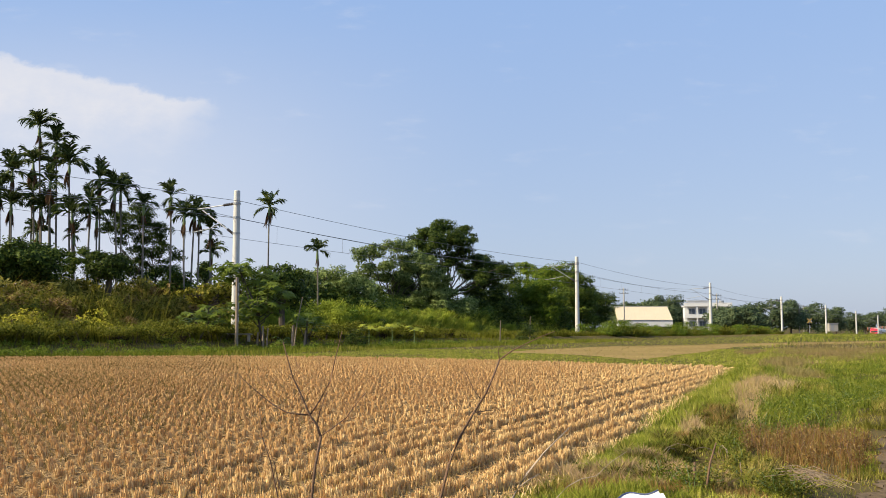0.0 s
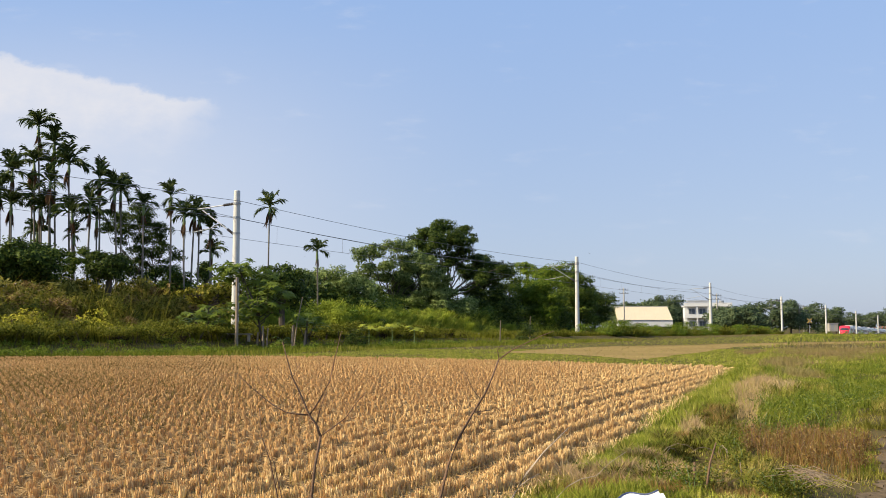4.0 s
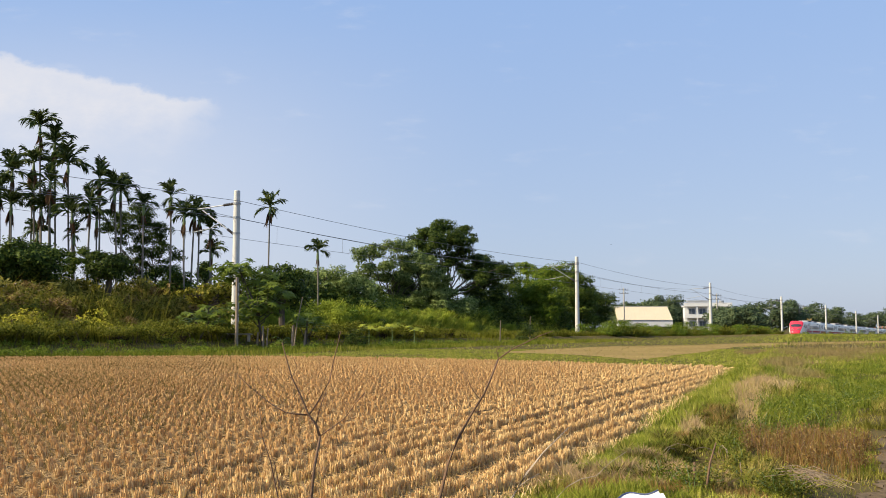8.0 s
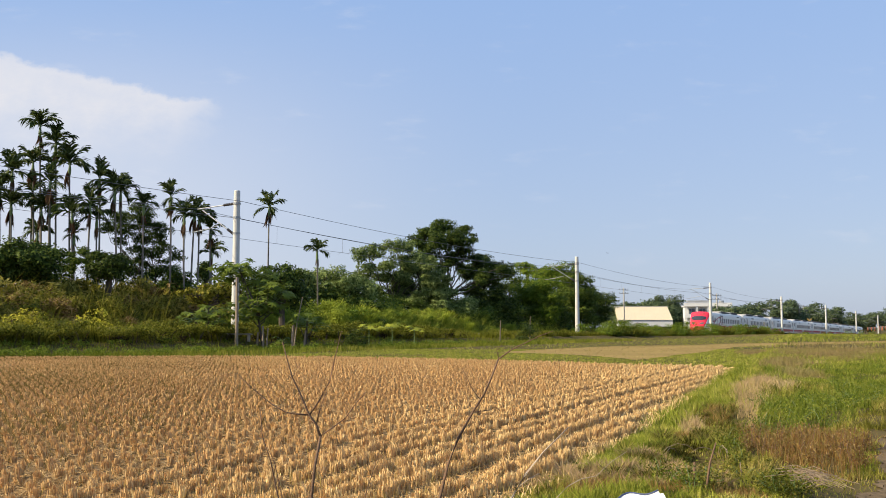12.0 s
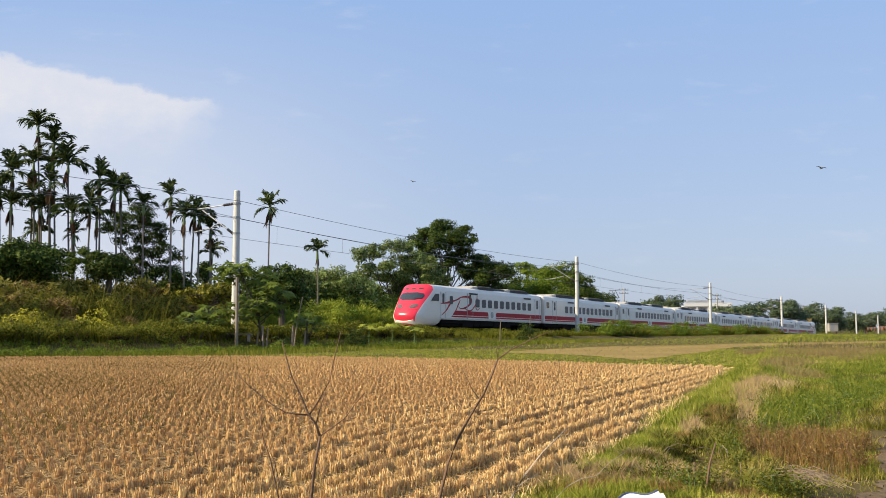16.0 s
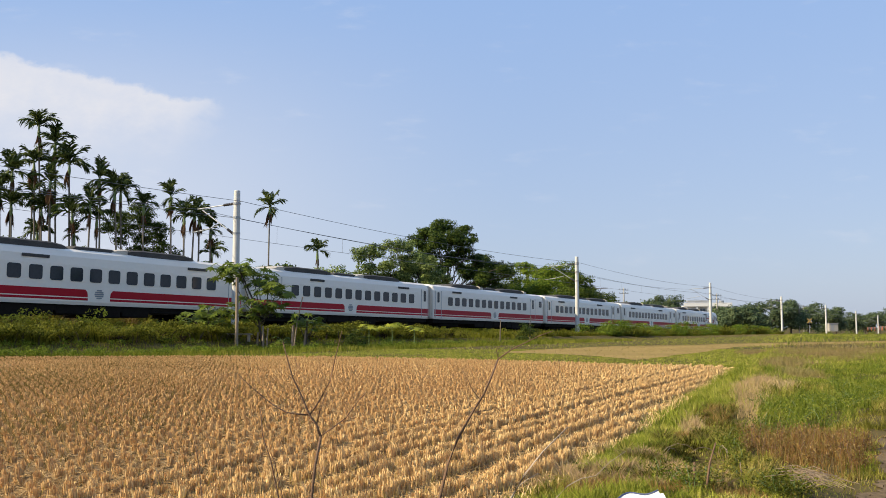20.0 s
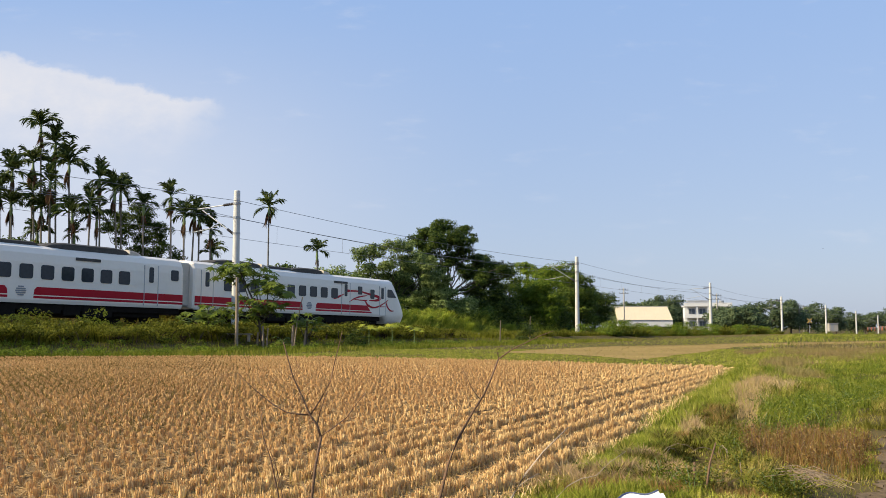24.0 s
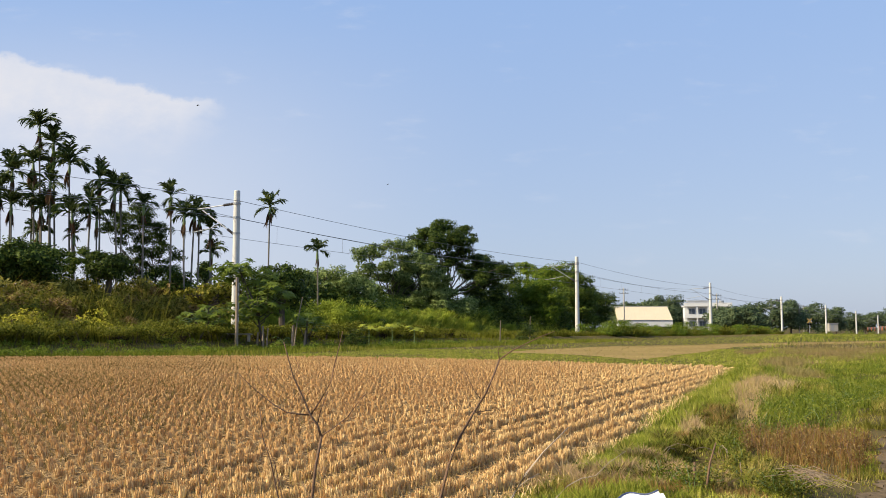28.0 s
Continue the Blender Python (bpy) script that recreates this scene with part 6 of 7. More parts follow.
x, y = scatter(230000, -45, 50, 34, 125, behind)
a, s = rail_coords(x, y)
ok = (rng.uniform(size=x.shape) < 0.4) | (s > 46)
x, y, a, s = x[ok], y[ok], a[ok], s[ok]
lush = step(43, 50, s + 3 * patch(x, y, 0.4, 0.9))
top = 0.55 + 0.55 * step(42.7, 44.0, a)
tall = top * (rng.uniform(1.0, 2.75, x.shape) * (1 - lush) + rng.uniform(0.9, 1.9, x.shape) * lush) * (1 + 0.22 * patch(x, y, 0.35, 0.2)) * (1 - 0.35 * step(80, 112, s))
green = rng.uniform(size=x.shape) < lush
for sel, nm, label, material in ((~green, "reed_grass", "tall olive and rusty reed grass behind the track", M_REED), (green, "fresh_reed_grass", "tall fresh green reed grass behind the track", M_REED_GREEN)):
    V, F = blades(on_ground(x[sel], y[sel]), tall[sel], 0.042 * rng.uniform(0.6, 1.5, sel.sum()), rng.uniform(0.15, 1.1, sel.sum()))
    stuff(nm, label, "grass", V, F, material)

# ---------------- buildings beyond the line ----------------
def warehouse(m):
    ob = thing("warehouse", "low cream sheet-metal warehouse with a pale roof", "warehouse", m=m)
    w, dp, h = 14.6, 16.0, 3.9
    part("wall", Build().box(0, w, 0, dp, -0.5, 1.3), M_HOUSE, ob, "pale grey plinth wall")
    b = Build()
    b.add([(0.0, -0.25, 1.3), (w, -0.25, 1.3), (w - 0.9, 3.2, 5.0), (-0.6, 3.2, 5.0), (0, dp, 1.3), (w, dp, 1.3), (w - 0.9, dp - 3, 5.0), (-0.6, dp - 3, 5.0)],
          [(0, 1, 2, 3), (3, 2, 6, 7), (1, 5, 6, 2), (0, 3, 7, 4), (4, 7, 6, 5), (0, 4, 5, 1)])
    rf = part("roof", b, M_YELLOW_WALL, ob, "cream sheet roof")
    for k in range(16):
        x = 0.3 + k * 0.92
        f = (w - 0.3) / w
        part("roof_seam", Build().tube([(x * f, -0.27, 1.3), (-0.55 + x * (w - 0.3) / w, 3.18, 5.02)], 0.035, 4), M_YELLOW_WALL, rf)
    part("ridge_cap", Build().box(-0.7, w - 0.8, 3.1, 3.4, 4.98, 5.10), M_GREY_ROOF, ob)
    return ob


def house(m):
    ob = thing("house", "white two-storey concrete house with a flat roof and veranda", "house", m=m)
    part("wall", Build().box(0, 12.6, 1.6, 10, -0.6, 6.9), M_HOUSE, ob)
    part("roof_slab", Build().box(-0.4, 13.0, 0.0, 10.4, 6.9, 7.25), M_HOUSE, ob)
    part("balcony", Build().box(-0.2, 12.8, 0.1, 1.6, 3.2, 3.5), M_HOUSE, ob)
    part("parapet", Build().box(-0.4, 13.0, 0.0, 0.2, 7.25, 8.1), M_HOUSE, ob)
    part("balustrade", Build().box(-0.2, 12.8, 0.1, 0.25, 3.5, 4.35), M_HOUSE, ob)
    for x in (0.3, 3.3, 6.4, 9.4, 12.3):
        part("column", Build().box(x - 0.18, x + 0.18, 0.15, 0.5, -0.6, 6.9), M_HOUSE, ob)
    for x in (0.9, 3.9, 7.0, 10.0):
        for z in (0.3, 4.4):
            win = part("window", Build().box(x, x + 1.9, 1.5, 1.58, z, z + 1.9, 0.02), M_HOUSE, ob)
            part("pane", Build().box(x + 0.08, x + 0.92, 1.46, 1.5, z + 0.08, z + 1.82), M_HOUSE_GLASS, win)
            part("pane", Build().box(x + 0.98, x + 1.82, 1.46, 1.5, z + 0.08, z + 1.82), M_HOUSE_GLASS, win)
    part("stair_tower", Build().box(1.2, 7.0, 4.0, 8.6, 7.25, 8.6), M_HOUSE, ob)
    part("tower_roof", Build().box(0.8, 7.4, 3.6, 9.0, 8.6, 8.95), M_GREY_ROOF, ob)
    part("water_tank", Build().tube([(10.6, 5, 7.25), (10.6, 5, 8.9)], 0.7, 14), M_STEEL, ob)
    return ob


q = spot(0.182, 262)
warehouse(Matrix.Translation((q.x, q.y, 1.559)) @ pose(0, 0, 0, 0, 0, -4))
q = spot(0.252, 258)
house(Matrix.Translation((q.x, q.y, 0.7)) @ pose(0, 0, 0, 0, 0, -10) @ Matrix.Diagonal((0.93, 1, 0.83, 1)))


def utility_pole(m, h):
    ob = thing("utility_pole", "slim grey concrete utility pole with cross-arms", "utility pole", "utility poles", m=m)
    part("shaft", Build().tube([(0, 0, -0.5), (0, 0, h)], [0.19, 0.12], 10), M_CONCRETE_OLD, ob)
    for z in (h - 0.5, h - 1.4):
        part("cross_arm", Build().box(-1.1, 1.1, -0.06, 0.06, z - 0.06, z + 0.06), M_STEEL, ob)
        for x in (-1.0, -0.4, 0.4, 1.0):
            part("insulator", Build().tube([(x, 0, z + 0.06), (x, 0, z + 0.3)], 0.06, 6), M_INSUL, ob)
    return ob


up = utility_pole(Matrix.Translation((44.236, 235.0, 1.512)), 9.0)
for q in [(110.93, 300.0, -1.003), (116.081, 310.0, -1.073), (67.228, 236.0, 0.135)]:
    copy_thing(up, Matrix.Translation(q))


def crossing(m):
    ob = thing("level_crossing_sign", "yellow crossed level-crossing boards on a striped post", "railway sign", m=m)
    part("post", Build().tube([(0, 0, -0.3), (0, 0, 3.0)], 0.07, 8), M_STEEL, ob)
    for t in (-45, 45):
        b = Build().box(-0.75, 0.75, -0.03, 0.03, -0.13, 0.13, 0.02)
        part("board", b, M_SIGN, ob, m=pose(0, -0.08 - 0.05 * (t > 0), 2.6, 0, t, 0))
    part("lamp_box", Build().box(-0.5, 0.5, -0.12, 0.06, 1.6, 1.95, 0.03), M_BLACK, ob)
    return ob


crossing(Matrix.Translation((89.387, 235.0, -0.136)))


def barrier(m):
    ob = thing("crossing_barrier", "orange and white level-crossing fence beside the road", "barrier", "crossing barriers", m=m)
    for k in range(5):
        part("post", Build().box(k * 1.2 - 0.07, k * 1.2 + 0.07, -0.07, 0.07, -0.2, 1.1, 0.02), M_ORANGE, ob)
    for z in (0.4, 0.8):
        part("rail", Build().box(-0.2, 5.0, -0.05, 0.05, z, z + 0.12, 0.02), M_HOUSE, ob)
    return ob


bar = barrier(Matrix.Translation((145.457, 330.0, -0.25)))
copy_thing(bar, Matrix.Translation((156.128, 345.0, 0.092)))


def hut(m):
    ob = thing("trackside_hut", "small pale trackside equipment hut", "hut", m=m)
    part("wall", Build().box(0, 2.6, 0, 2.0, -0.3, 2.0), M_CONCRETE_OLD, ob)
    part("roof", Build().box(-0.2, 2.8, -0.2, 2.2, 2.0, 2.2), M_GREY_ROOF, ob)
    part("door", Build().box(0.5, 1.3, -0.04, 0.0, 0, 1.8), M_GREY_ROOF, ob)
    return ob


hut(Matrix.Translation((114.262, 285.0, -0.066)))

# ---------------- small things by the field ----------------
def post(x, y, h, r, label, lean=0.0, sink=0.2):
    z = float(height(x, y))
    ob = thing("wooden_post", label, "post", "posts along the verge", m=Matrix.Translation((x, y, z)))
    part("stake", Build().tube([(0, 0, -sink), (lean * 0.4, 0.01, h * 0.5), (lean, 0, h)], [r, r * 0.92, r * 0.8], 8), M_WOOD_GREY, ob)
    return ob


for k, d, h, rad, lean in [(-0.214, 45.2, 3.2, 0.085, -0.02), (-0.1927, 46.2, 0.65, 0.05, 0.04), (-0.1863, 46.0, 1.05, 0.06, -0.03), (-0.1827, 46.2, 0.95, 0.045, 0.05), (-0.1564, 45.9, 1.25, 0.085, 0.06), (-0.1552, 45.8, 2.5, 0.03, 0.42), (-0.1441, 46.1, 0.9, 0.05, 0.08), (0.059, 62, 1.5, 0.03, 0.05), (0.09, 72, 1.7, 0.03, 0.05)]:
    post(k * d, d, h, rad, "weathered grey post standing in the verge grass", lean)
beam_at = (-10.058, 47.0)
bx, by = beam_at
beam = thing("concrete_beam", "pale concrete beam lying on the grass verge", "beam", m=Matrix.Translation((bx, by, float(height(bx, by)))))
part("slab", Build().box(-0.7, 0.75, -0.1, 0.1, 0.28, 0.37, 0.02), M_CONCRETE_OLD, beam)
for q in (-0.55, 0.6):
    part("support", Build().box(q - 0.06, q + 0.06, -0.08, 0.08, -0.1, 0.28, 0.01), M_CONCRETE_OLD, beam)


def umbrella_plant(x, y, h, size, seed):
    """A young plant: thin stake-like stem and a flat yellowish head of leaves."""
    r = random.Random(seed)
    ob = thing("young_papaya", "young yellow-green papaya plant on the field verge", "papaya plant", "young plants on the verge", m=Matrix.Translation((x, y, float(height(x, y)))))
    part("stem", Build().tube([(0, 0, -0.1), (0.02, 0, h * 0.5), (0, 0, h)], [0.035, 0.03, 0.02], 6), M_SHAFT, ob)
    for k in range(13):
        t = math.tau * k / 13 + r.uniform(-0.2, 0.2)
        ln = r.uniform(0.25, 0.6) * size
        tip = Vector((math.cos(t) * ln, math.sin(t) * ln, h + r.uniform(-0.05, 0.25)))
        lf = part("leaf", Build().tube([(0, 0, h - 0.05), tip], 0.008, 4), M_SHAFT, ob)
        part("leaf_blade", YOUNG_LEAF, M_LEAF_YELLOW, lf, m=Matrix.Translation(tip) @ pose(0, 0, 0, r.uniform(-15, 15), r.uniform(0, 35), math.degrees(t)) @ Matrix.Scale(size * 0.7, 4))


YOUNG_LEAF = lobed_leaf()
M_YOUNG = leaf("young_leaf", [(0.22, 0.27, 0.03), (0.38, 0.41, 0.05), (0.52, 0.50, 0.09)], 0.4, 0.5)
YOUNG_LEAF.materials.append(M_YOUNG)
for i, (k, d, h, size) in enumerate([(-0.077, 52, 1.0, 1.0), (-0.053, 53, 1.05, 1.1), (-0.03, 55, 0.9, 0.9)]):
    umbrella_plant(k * d, d, h, size, 300 + i)

# ---------------- bare shrubs in the foreground ----------------
def bare_shrub(label, d, stems, material=M_TWIG):
    """Thin leafless branches; each stem: bearing and height of its points at the distance d, and its thickness."""
    root = stems[0][0][0]
    ob = thing("bare_shrub", label, "bare shrub", "leafless shrubs before the camera", m=Matrix.Translation((root[0] * d, d, float(height(root[0] * d, d)))))
    z0 = ob.matrix_basis.translation.z
    wob = random.Random(int(d * 100))
    for pts, r0, r1 in stems:
        path, rad = [], []
        n = len(pts)
        for i, (k, z) in enumerate(pts):
            path.append(((k - root[0]) * d, wob.uniform(-0.03, 0.03) * i / n, z - z0))
            rad.append(0.82 * (r0 + (r1 - r0) * i / max(1, n - 1)))
        part("branch", Build().tube(path, rad, 6).mesh("branch", True), material, ob)
    return ob


SHRUBS_BARE = []
SHRUBS_BARE.append(bare_shrub("leafless brown shrub with thin forked branches", 3.0, [([(-0.138, -0.108), (-0.137, 0.29), (-0.134, 0.575), (-0.131, 0.67), (-0.126, 0.763)], 0.0075, 0.0052), ([(-0.126, 0.763), (-0.13, 0.797), (-0.137, 0.827), (-0.146, 0.887), (-0.155, 0.943), (-0.16, 1.0), (-0.165, 1.051)], 0.0055, 0.0018), ([(-0.137, 0.827), (-0.15, 0.83), (-0.161, 0.835), (-0.174, 0.856), (-0.187, 0.884), (-0.201, 0.919), (-0.212, 0.957)], 0.004, 0.0012), ([(-0.137, 0.827), (-0.127, 0.873), (-0.117, 0.929), (-0.112, 0.992), (-0.108, 1.04), (-0.104, 1.086)], 0.0038, 0.0012), ([(-0.126, 0.763), (-0.113, 0.789), (-0.1, 0.818), (-0.089, 0.863), (-0.08, 0.894)], 0.003, 0.001), ([(-0.13, 0.797), (-0.127, 0.839), (-0.122, 0.879), (-0.12, 0.898)], 0.0028, 0.001), ([(-0.155, 0.943), (-0.15, 0.974), (-0.154, 1.006)], 0.002, 0.001)]))
SHRUBS_BARE.append(bare_shrub("leafless brown shrub with thin forked branches", 2.9, [([(-0.025, -0.131), (-0.013, 0.317), (-0.003, 0.592), (0.005, 0.691), (0.016, 0.769), (0.031, 0.844), (0.043, 0.901), (0.051, 0.955), (0.058, 1.002)], 0.007, 0.003), ([(0.058, 1.002), (0.071, 1.029), (0.085, 1.049), (0.1, 1.07), (0.114, 1.086)], 0.0032, 0.0012), ([(0.058, 1.002), (0.056, 1.029), (0.064, 1.056)], 0.002, 0.001), ([(0.031, 0.844), (0.044, 0.849), (0.051, 0.851)], 0.002, 0.001), ([(0.038, 0.884), (0.031, 0.911), (0.025, 0.948), (0.02, 0.975)], 0.0018, 0.0008)]))
SHRUBS_BARE.append(bare_shrub("single bare stick leaning over the grass", 3.2, [([(0.043, -0.101), (0.058, 0.362), (0.07, 0.539), (0.085, 0.62), (0.103, 0.689), (0.128, 0.77)], 0.0070, 0.0022), ([(0.076, 0.572), (0.087, 0.598), (0.098, 0.62)], 0.0028, 0.0014)], M_PALE_STICK))
SHRUBS_BARE.append(bare_shrub("pale dead stem arching over the grass", 4.0, [([(0.104, -0.05), (0.107, 0.22), (0.116, 0.399), (0.128, 0.449), (0.142, 0.477), (0.157, 0.49), (0.172, 0.541), (0.189, 0.586)], 0.0034, 0.0012)], M_PALE_STICK))
SHRUBS_BARE.append(bare_shrub("thin dark stalk at the edge of the grass", 4.4, [([(0.060, -0.05), (0.058, 0.324), (0.056, 0.369), (0.054, 0.419)], 0.0042, 0.0016)]))
SHRUBS_BARE.append(bare_shrub("single thin bare stick in the grass", 3.4, [([(-0.231, -0.101), (-0.241, 0.316), (-0.247, 0.504), (-0.252, 0.625), (-0.257, 0.734)], 0.0042, 0.0012)]))
SHRUBS_BARE.append(bare_shrub("pair of thin bare sticks in the grass", 3.3, [([(-0.15, -0.102), (-0.161, 0.339), (-0.169, 0.522), (-0.177, 0.648), (-0.185, 0.733), (-0.189, 0.824)], 0.0046, 0.0014), ([(-0.161, 0.339), (-0.165, 0.526), (-0.173, 0.639), (-0.182, 0.695)], 0.003, 0.001)]))
SHRUBS_BARE.append(bare_shrub("thin pale dry stalk in the stubble", 3.6, [([(-0.099, -0.072), (-0.086, 0.371), (-0.078, 0.498), (-0.07, 0.584), (-0.065, 0.642)], 0.003, 0.001)]))
SHRUBS_BARE.append(bare_shrub("thin dry stalk at the field edge", 3.8, [([(0.003, -0.137), (0.001, 0.267), (-0.001, 0.439), (-0.007, 0.525), (-0.012, 0.586)], 0.003, 0.001)]))
SHRUBS_BARE.append(bare_shrub("short dark stake in the weeds", 6.3, [([(0.257, -0.011), (0.257, 0.039), (0.258, 0.226)], 0.014, 0.008)]))
SHRUBS_BARE.append(bare_shrub("short brown stick in the weeds", 6.2, [([(0.266, -0.014), (0.27, 0.085), (0.274, 0.233), (0.281, 0.361)], 0.012, 0.006)]))

# ---------------- weeds and litter near the camera ----------------
def weed(x, y, h, spread, material, seed, n=70, ll=0.06, name="leafy_weed", label="low leafy green weed on the waste ground"):
    r = np.random.default_rng(seed)
    z = float(height(x, y))
    ob = thing(name, label, "weed", "weeds near the camera", m=Matrix.Translation((x, y, z)))
    stems = 3
    P = []
    for k in range(stems):
        t = r.uniform(0, math.tau)
        tip = Vector((math.cos(t) * spread * r.uniform(0.2, 1), math.sin(t) * spread * r.uniform(0.2, 1), h * r.uniform(0.5, 1.1)))
        part("stem", Build().tube([(0, 0, -0.05), tip * 0.5 + Vector((0, 0, 0.1 * h)), tip], [0.004, 0.003, 0.002], 4), M_WOOD_GREY if material is M_WITHER else M_SHAFT, ob)
        for j in range(n // stems):
            f = r.uniform(0.2, 1.0)
            P.append(np.array(tip) * f + r.normal(size=3) * np.array([0.05, 0.05, 0.04]))
    P = np.array(P)
    P[:, 2] = np.abs(P[:, 2])
    V, F = leaves_mesh(P, unit(r.normal(size=P.shape) * 0.6 + np.array([0, 0, 0.8])), ll, ll * 0.55)
    part("leaves", npmesh("leaves", V, F), material, ob)
    return ob


r = random.Random(21)


def withered(x, y, h, seed):
    """Upright rusty stalks hung with narrow dead leaves."""
    q = np.random.default_rng(seed)
    ob = thing("withered_weed", "withered rusty-brown upright weed on the waste ground", "weed", "withered weeds", m=Matrix.Translation((x, y, float(height(x, y)))))
    P = []
    for k in range(6):
        t = q.uniform(0, math.tau)
        foot = np.array([math.cos(t), math.sin(t), 0]) * q.uniform(0, 0.07)
        tip = foot * 1.7 + np.array([q.normal() * 0.03, q.normal() * 0.03, h * q.uniform(0.6, 1.1)])
        part("stem", Build().tube([foot - np.array([0, 0, 0.04]), (foot + tip) / 2, tip], [0.003, 0.0025, 0.0015], 4), M_TWIG, ob)
        f = q.uniform(0.15, 1.0, 26)[:, None]
        P.append(foot + (tip - foot) * f + q.normal(size=(26, 3)) * np.array([0.022, 0.022, 0.01]))
    P = np.concatenate(P)
    P[:, 2] = np.abs(P[:, 2])
    V, F = leaves_mesh(P, unit(q.normal(size=P.shape) + np.array([0, -0.3, 0.2])), 0.030, 0.0065, 0.9)
    part("leaves", npmesh("leaves", V, F), M_WITHER, ob)
    return ob


def place_weeds(key, count, y0, y1, make):
    n = 0
    for k in range(count * 30):
        y = r.uniform(y0, y1)
        x = r.uniform(0.10, 0.48) * y
        if n < count and float(inside(key, np.array(x), np.array(y), 0.25)) > 0 and not on_path(np.array(x), np.array(y)) and math.hypot(x - SHEET_AT[0], y - SHEET_AT[1]) > 0.34:
            make(x, y, n)
            n += 1


place_weeds("leafy", 60, 5.4, 12, lambda x, y, i: weed(x, y, r.uniform(0.06, 0.17), r.uniform(0.10, 0.20), r.choice((M_WEED, M_WEED, M_OLIVE_GRASS, M_LUSH)), 500 + i, 210, 0.022))
place_weeds("lush", 46, 8, 16, lambda x, y, i: weed(x, y, r.uniform(0.10, 0.20), r.uniform(0.2, 0.36), M_LUSH, 900 + i, 300, 0.024, "leafy_weed", "patch of dense dark green weed on the waste ground"))
place_weeds("withered", 52, 6.6, 10.5, lambda x, y, i: withered(x, y, r.uniform(0.10, 0.21), 700 + i))
TUFTS = [tuft_mesh("foliage", 70 + k, 150, 0.17, 0.05, 0.006, 0.95) for k in range(3)]
for where, name, label, material in (
        ([(1.733, 7.943), (1.736, 7.446), (1.44, 6.794), (2.037, 8.314), (2.304, 8.513), (1.451, 7.235), (1.46, 6.498), (1.283, 6.794), (2.895, 10.348), (3.452, 11.716), (3.005, 11.198), (3.063, 10.723), (2.31, 9.078)], "weed_tuft", "tuft of dark olive weeds arching over the hollow", M_MOUND),
        ([(1.224, 6.794), (1.53, 7.736), (1.645, 7.446), (1.446, 7.008), (0.992, 6.693), (1.558, 6.546), (1.816, 6.873), (0.888, 6.498)], "dead_grass_tuft", "tuft of tan dead grass beside the hollow", M_TAN)):
    for i, (x, y) in enumerate(where):
        for k in range(6):
            px, py = x + r.gauss(0, 0.13), y + r.gauss(0, 0.20)
            ob = thing(name, label, "grass tuft", "tufts round the hollow", m=Matrix.Translation((px, py, float(height(px, py)))) @ pose(0, 0, 0, r.uniform(-14, 14), r.uniform(-14, 14), r.uniform(0, 360)) @ Matrix.Scale(r.uniform(0.45, 0.95), 4))
            me = TUFTS[(i + k) % 3].copy()
            part("foliage", me, material, ob)
# small bushes that shade the hollow
for x, y in [(1.66, 7.80), (1.64, 7.42), (2.16, 8.26), (1.88, 8.22), (1.623, 6.899), (1.434, 6.953), (2.032, 8.314), (1.455, 6.594), (1.504, 7.54), (2.983, 10.595), (3.349, 11.414), (2.729, 10.112), (2.777, 9.671), (3.219, 10.723), (1.848, 7.943), (1.322, 6.794), (3.397, 12.201)]:
    seed += 1
    plant("mound", x, y, r.uniform(0.42, 0.72), r.uniform(0.8, 1.25), seed, 0.02)
# dead grass arching over the hollow
for i in range(9):
    t = r.uniform(0, math.tau)
    cx, cy = 2.02 + 0.34 * math.cos(t), 7.62 + 0.55 * math.sin(t)
    bow = thing("dead_grass_stalk", "long pale dead grass stalk arching over the hollow", "dead grass", "dead grass stalks", m=Matrix.Translation((cx, cy, float(height(cx, cy)))))
    L, u = r.uniform(0.2, 0.42), r.uniform(0, math.tau)
    pts = [(L * f * math.cos(u), L * f * math.sin(u), L * (1.15 * f - 1.05 * f * f) - 0.02 * (f == 0)) for f in (0, 0.25, 0.5, 0.75, 1.0)]
    part("stalk", Build().tube(pts, [0.003, 0.003, 0.0026, 0.002, 0.0012], 4), M_STRAW, bow)

straw_pile = thing("straw_heap", "heap of pale dead stalks lying by the path", "dead stalks", m=Matrix.Translation((2.39, 6.28, 0.06)))
for i in range(46):
    t = radians(r.gauss(-42, 30))
    L = r.uniform(0.10, 0.32)
    c = Vector((r.gauss(0, 0.065), r.gauss(0, 0.12), 0.03 + r.uniform(0, 0.07)))
    dv = Vector((math.cos(t), math.sin(t), r.uniform(-0.12, 0.12))) * L
    part("stalk", Build().tube([c - dv * 0.5, c + Vector((0, 0, 0.03)), c + dv * 0.5], 0.0020, 4), M_STRAW, straw_pile)

# thin upright dead stalks among the withered weeds
x, y = scatter(90000, 2.2, 4.6, 6.4, 9.8, lambda x, y: (inside("withered", x, y, 0.7) > 0) & ~on_path(x, y))
ok = rng.uniform(size=x.shape) < np.clip(0.10 + 0.14 * patch(x, y, 5.0, 0.7) + 0.10 * patch(x, y, 11.0, 0.2), 0.01, 0.4)
x, y = x[ok], y[ok]
V, F = blades(on_ground(x, y), rng.uniform(0.05, 0.17, x.shape), 0.0034 * rng.uniform(0.6, 1.4, x.shape), rng.uniform(0.0, 0.28, x.shape))
stuff("withered_stalks", "thin upright rusty stalks of dead weeds", "dead grass", V, F, M_WITHER)

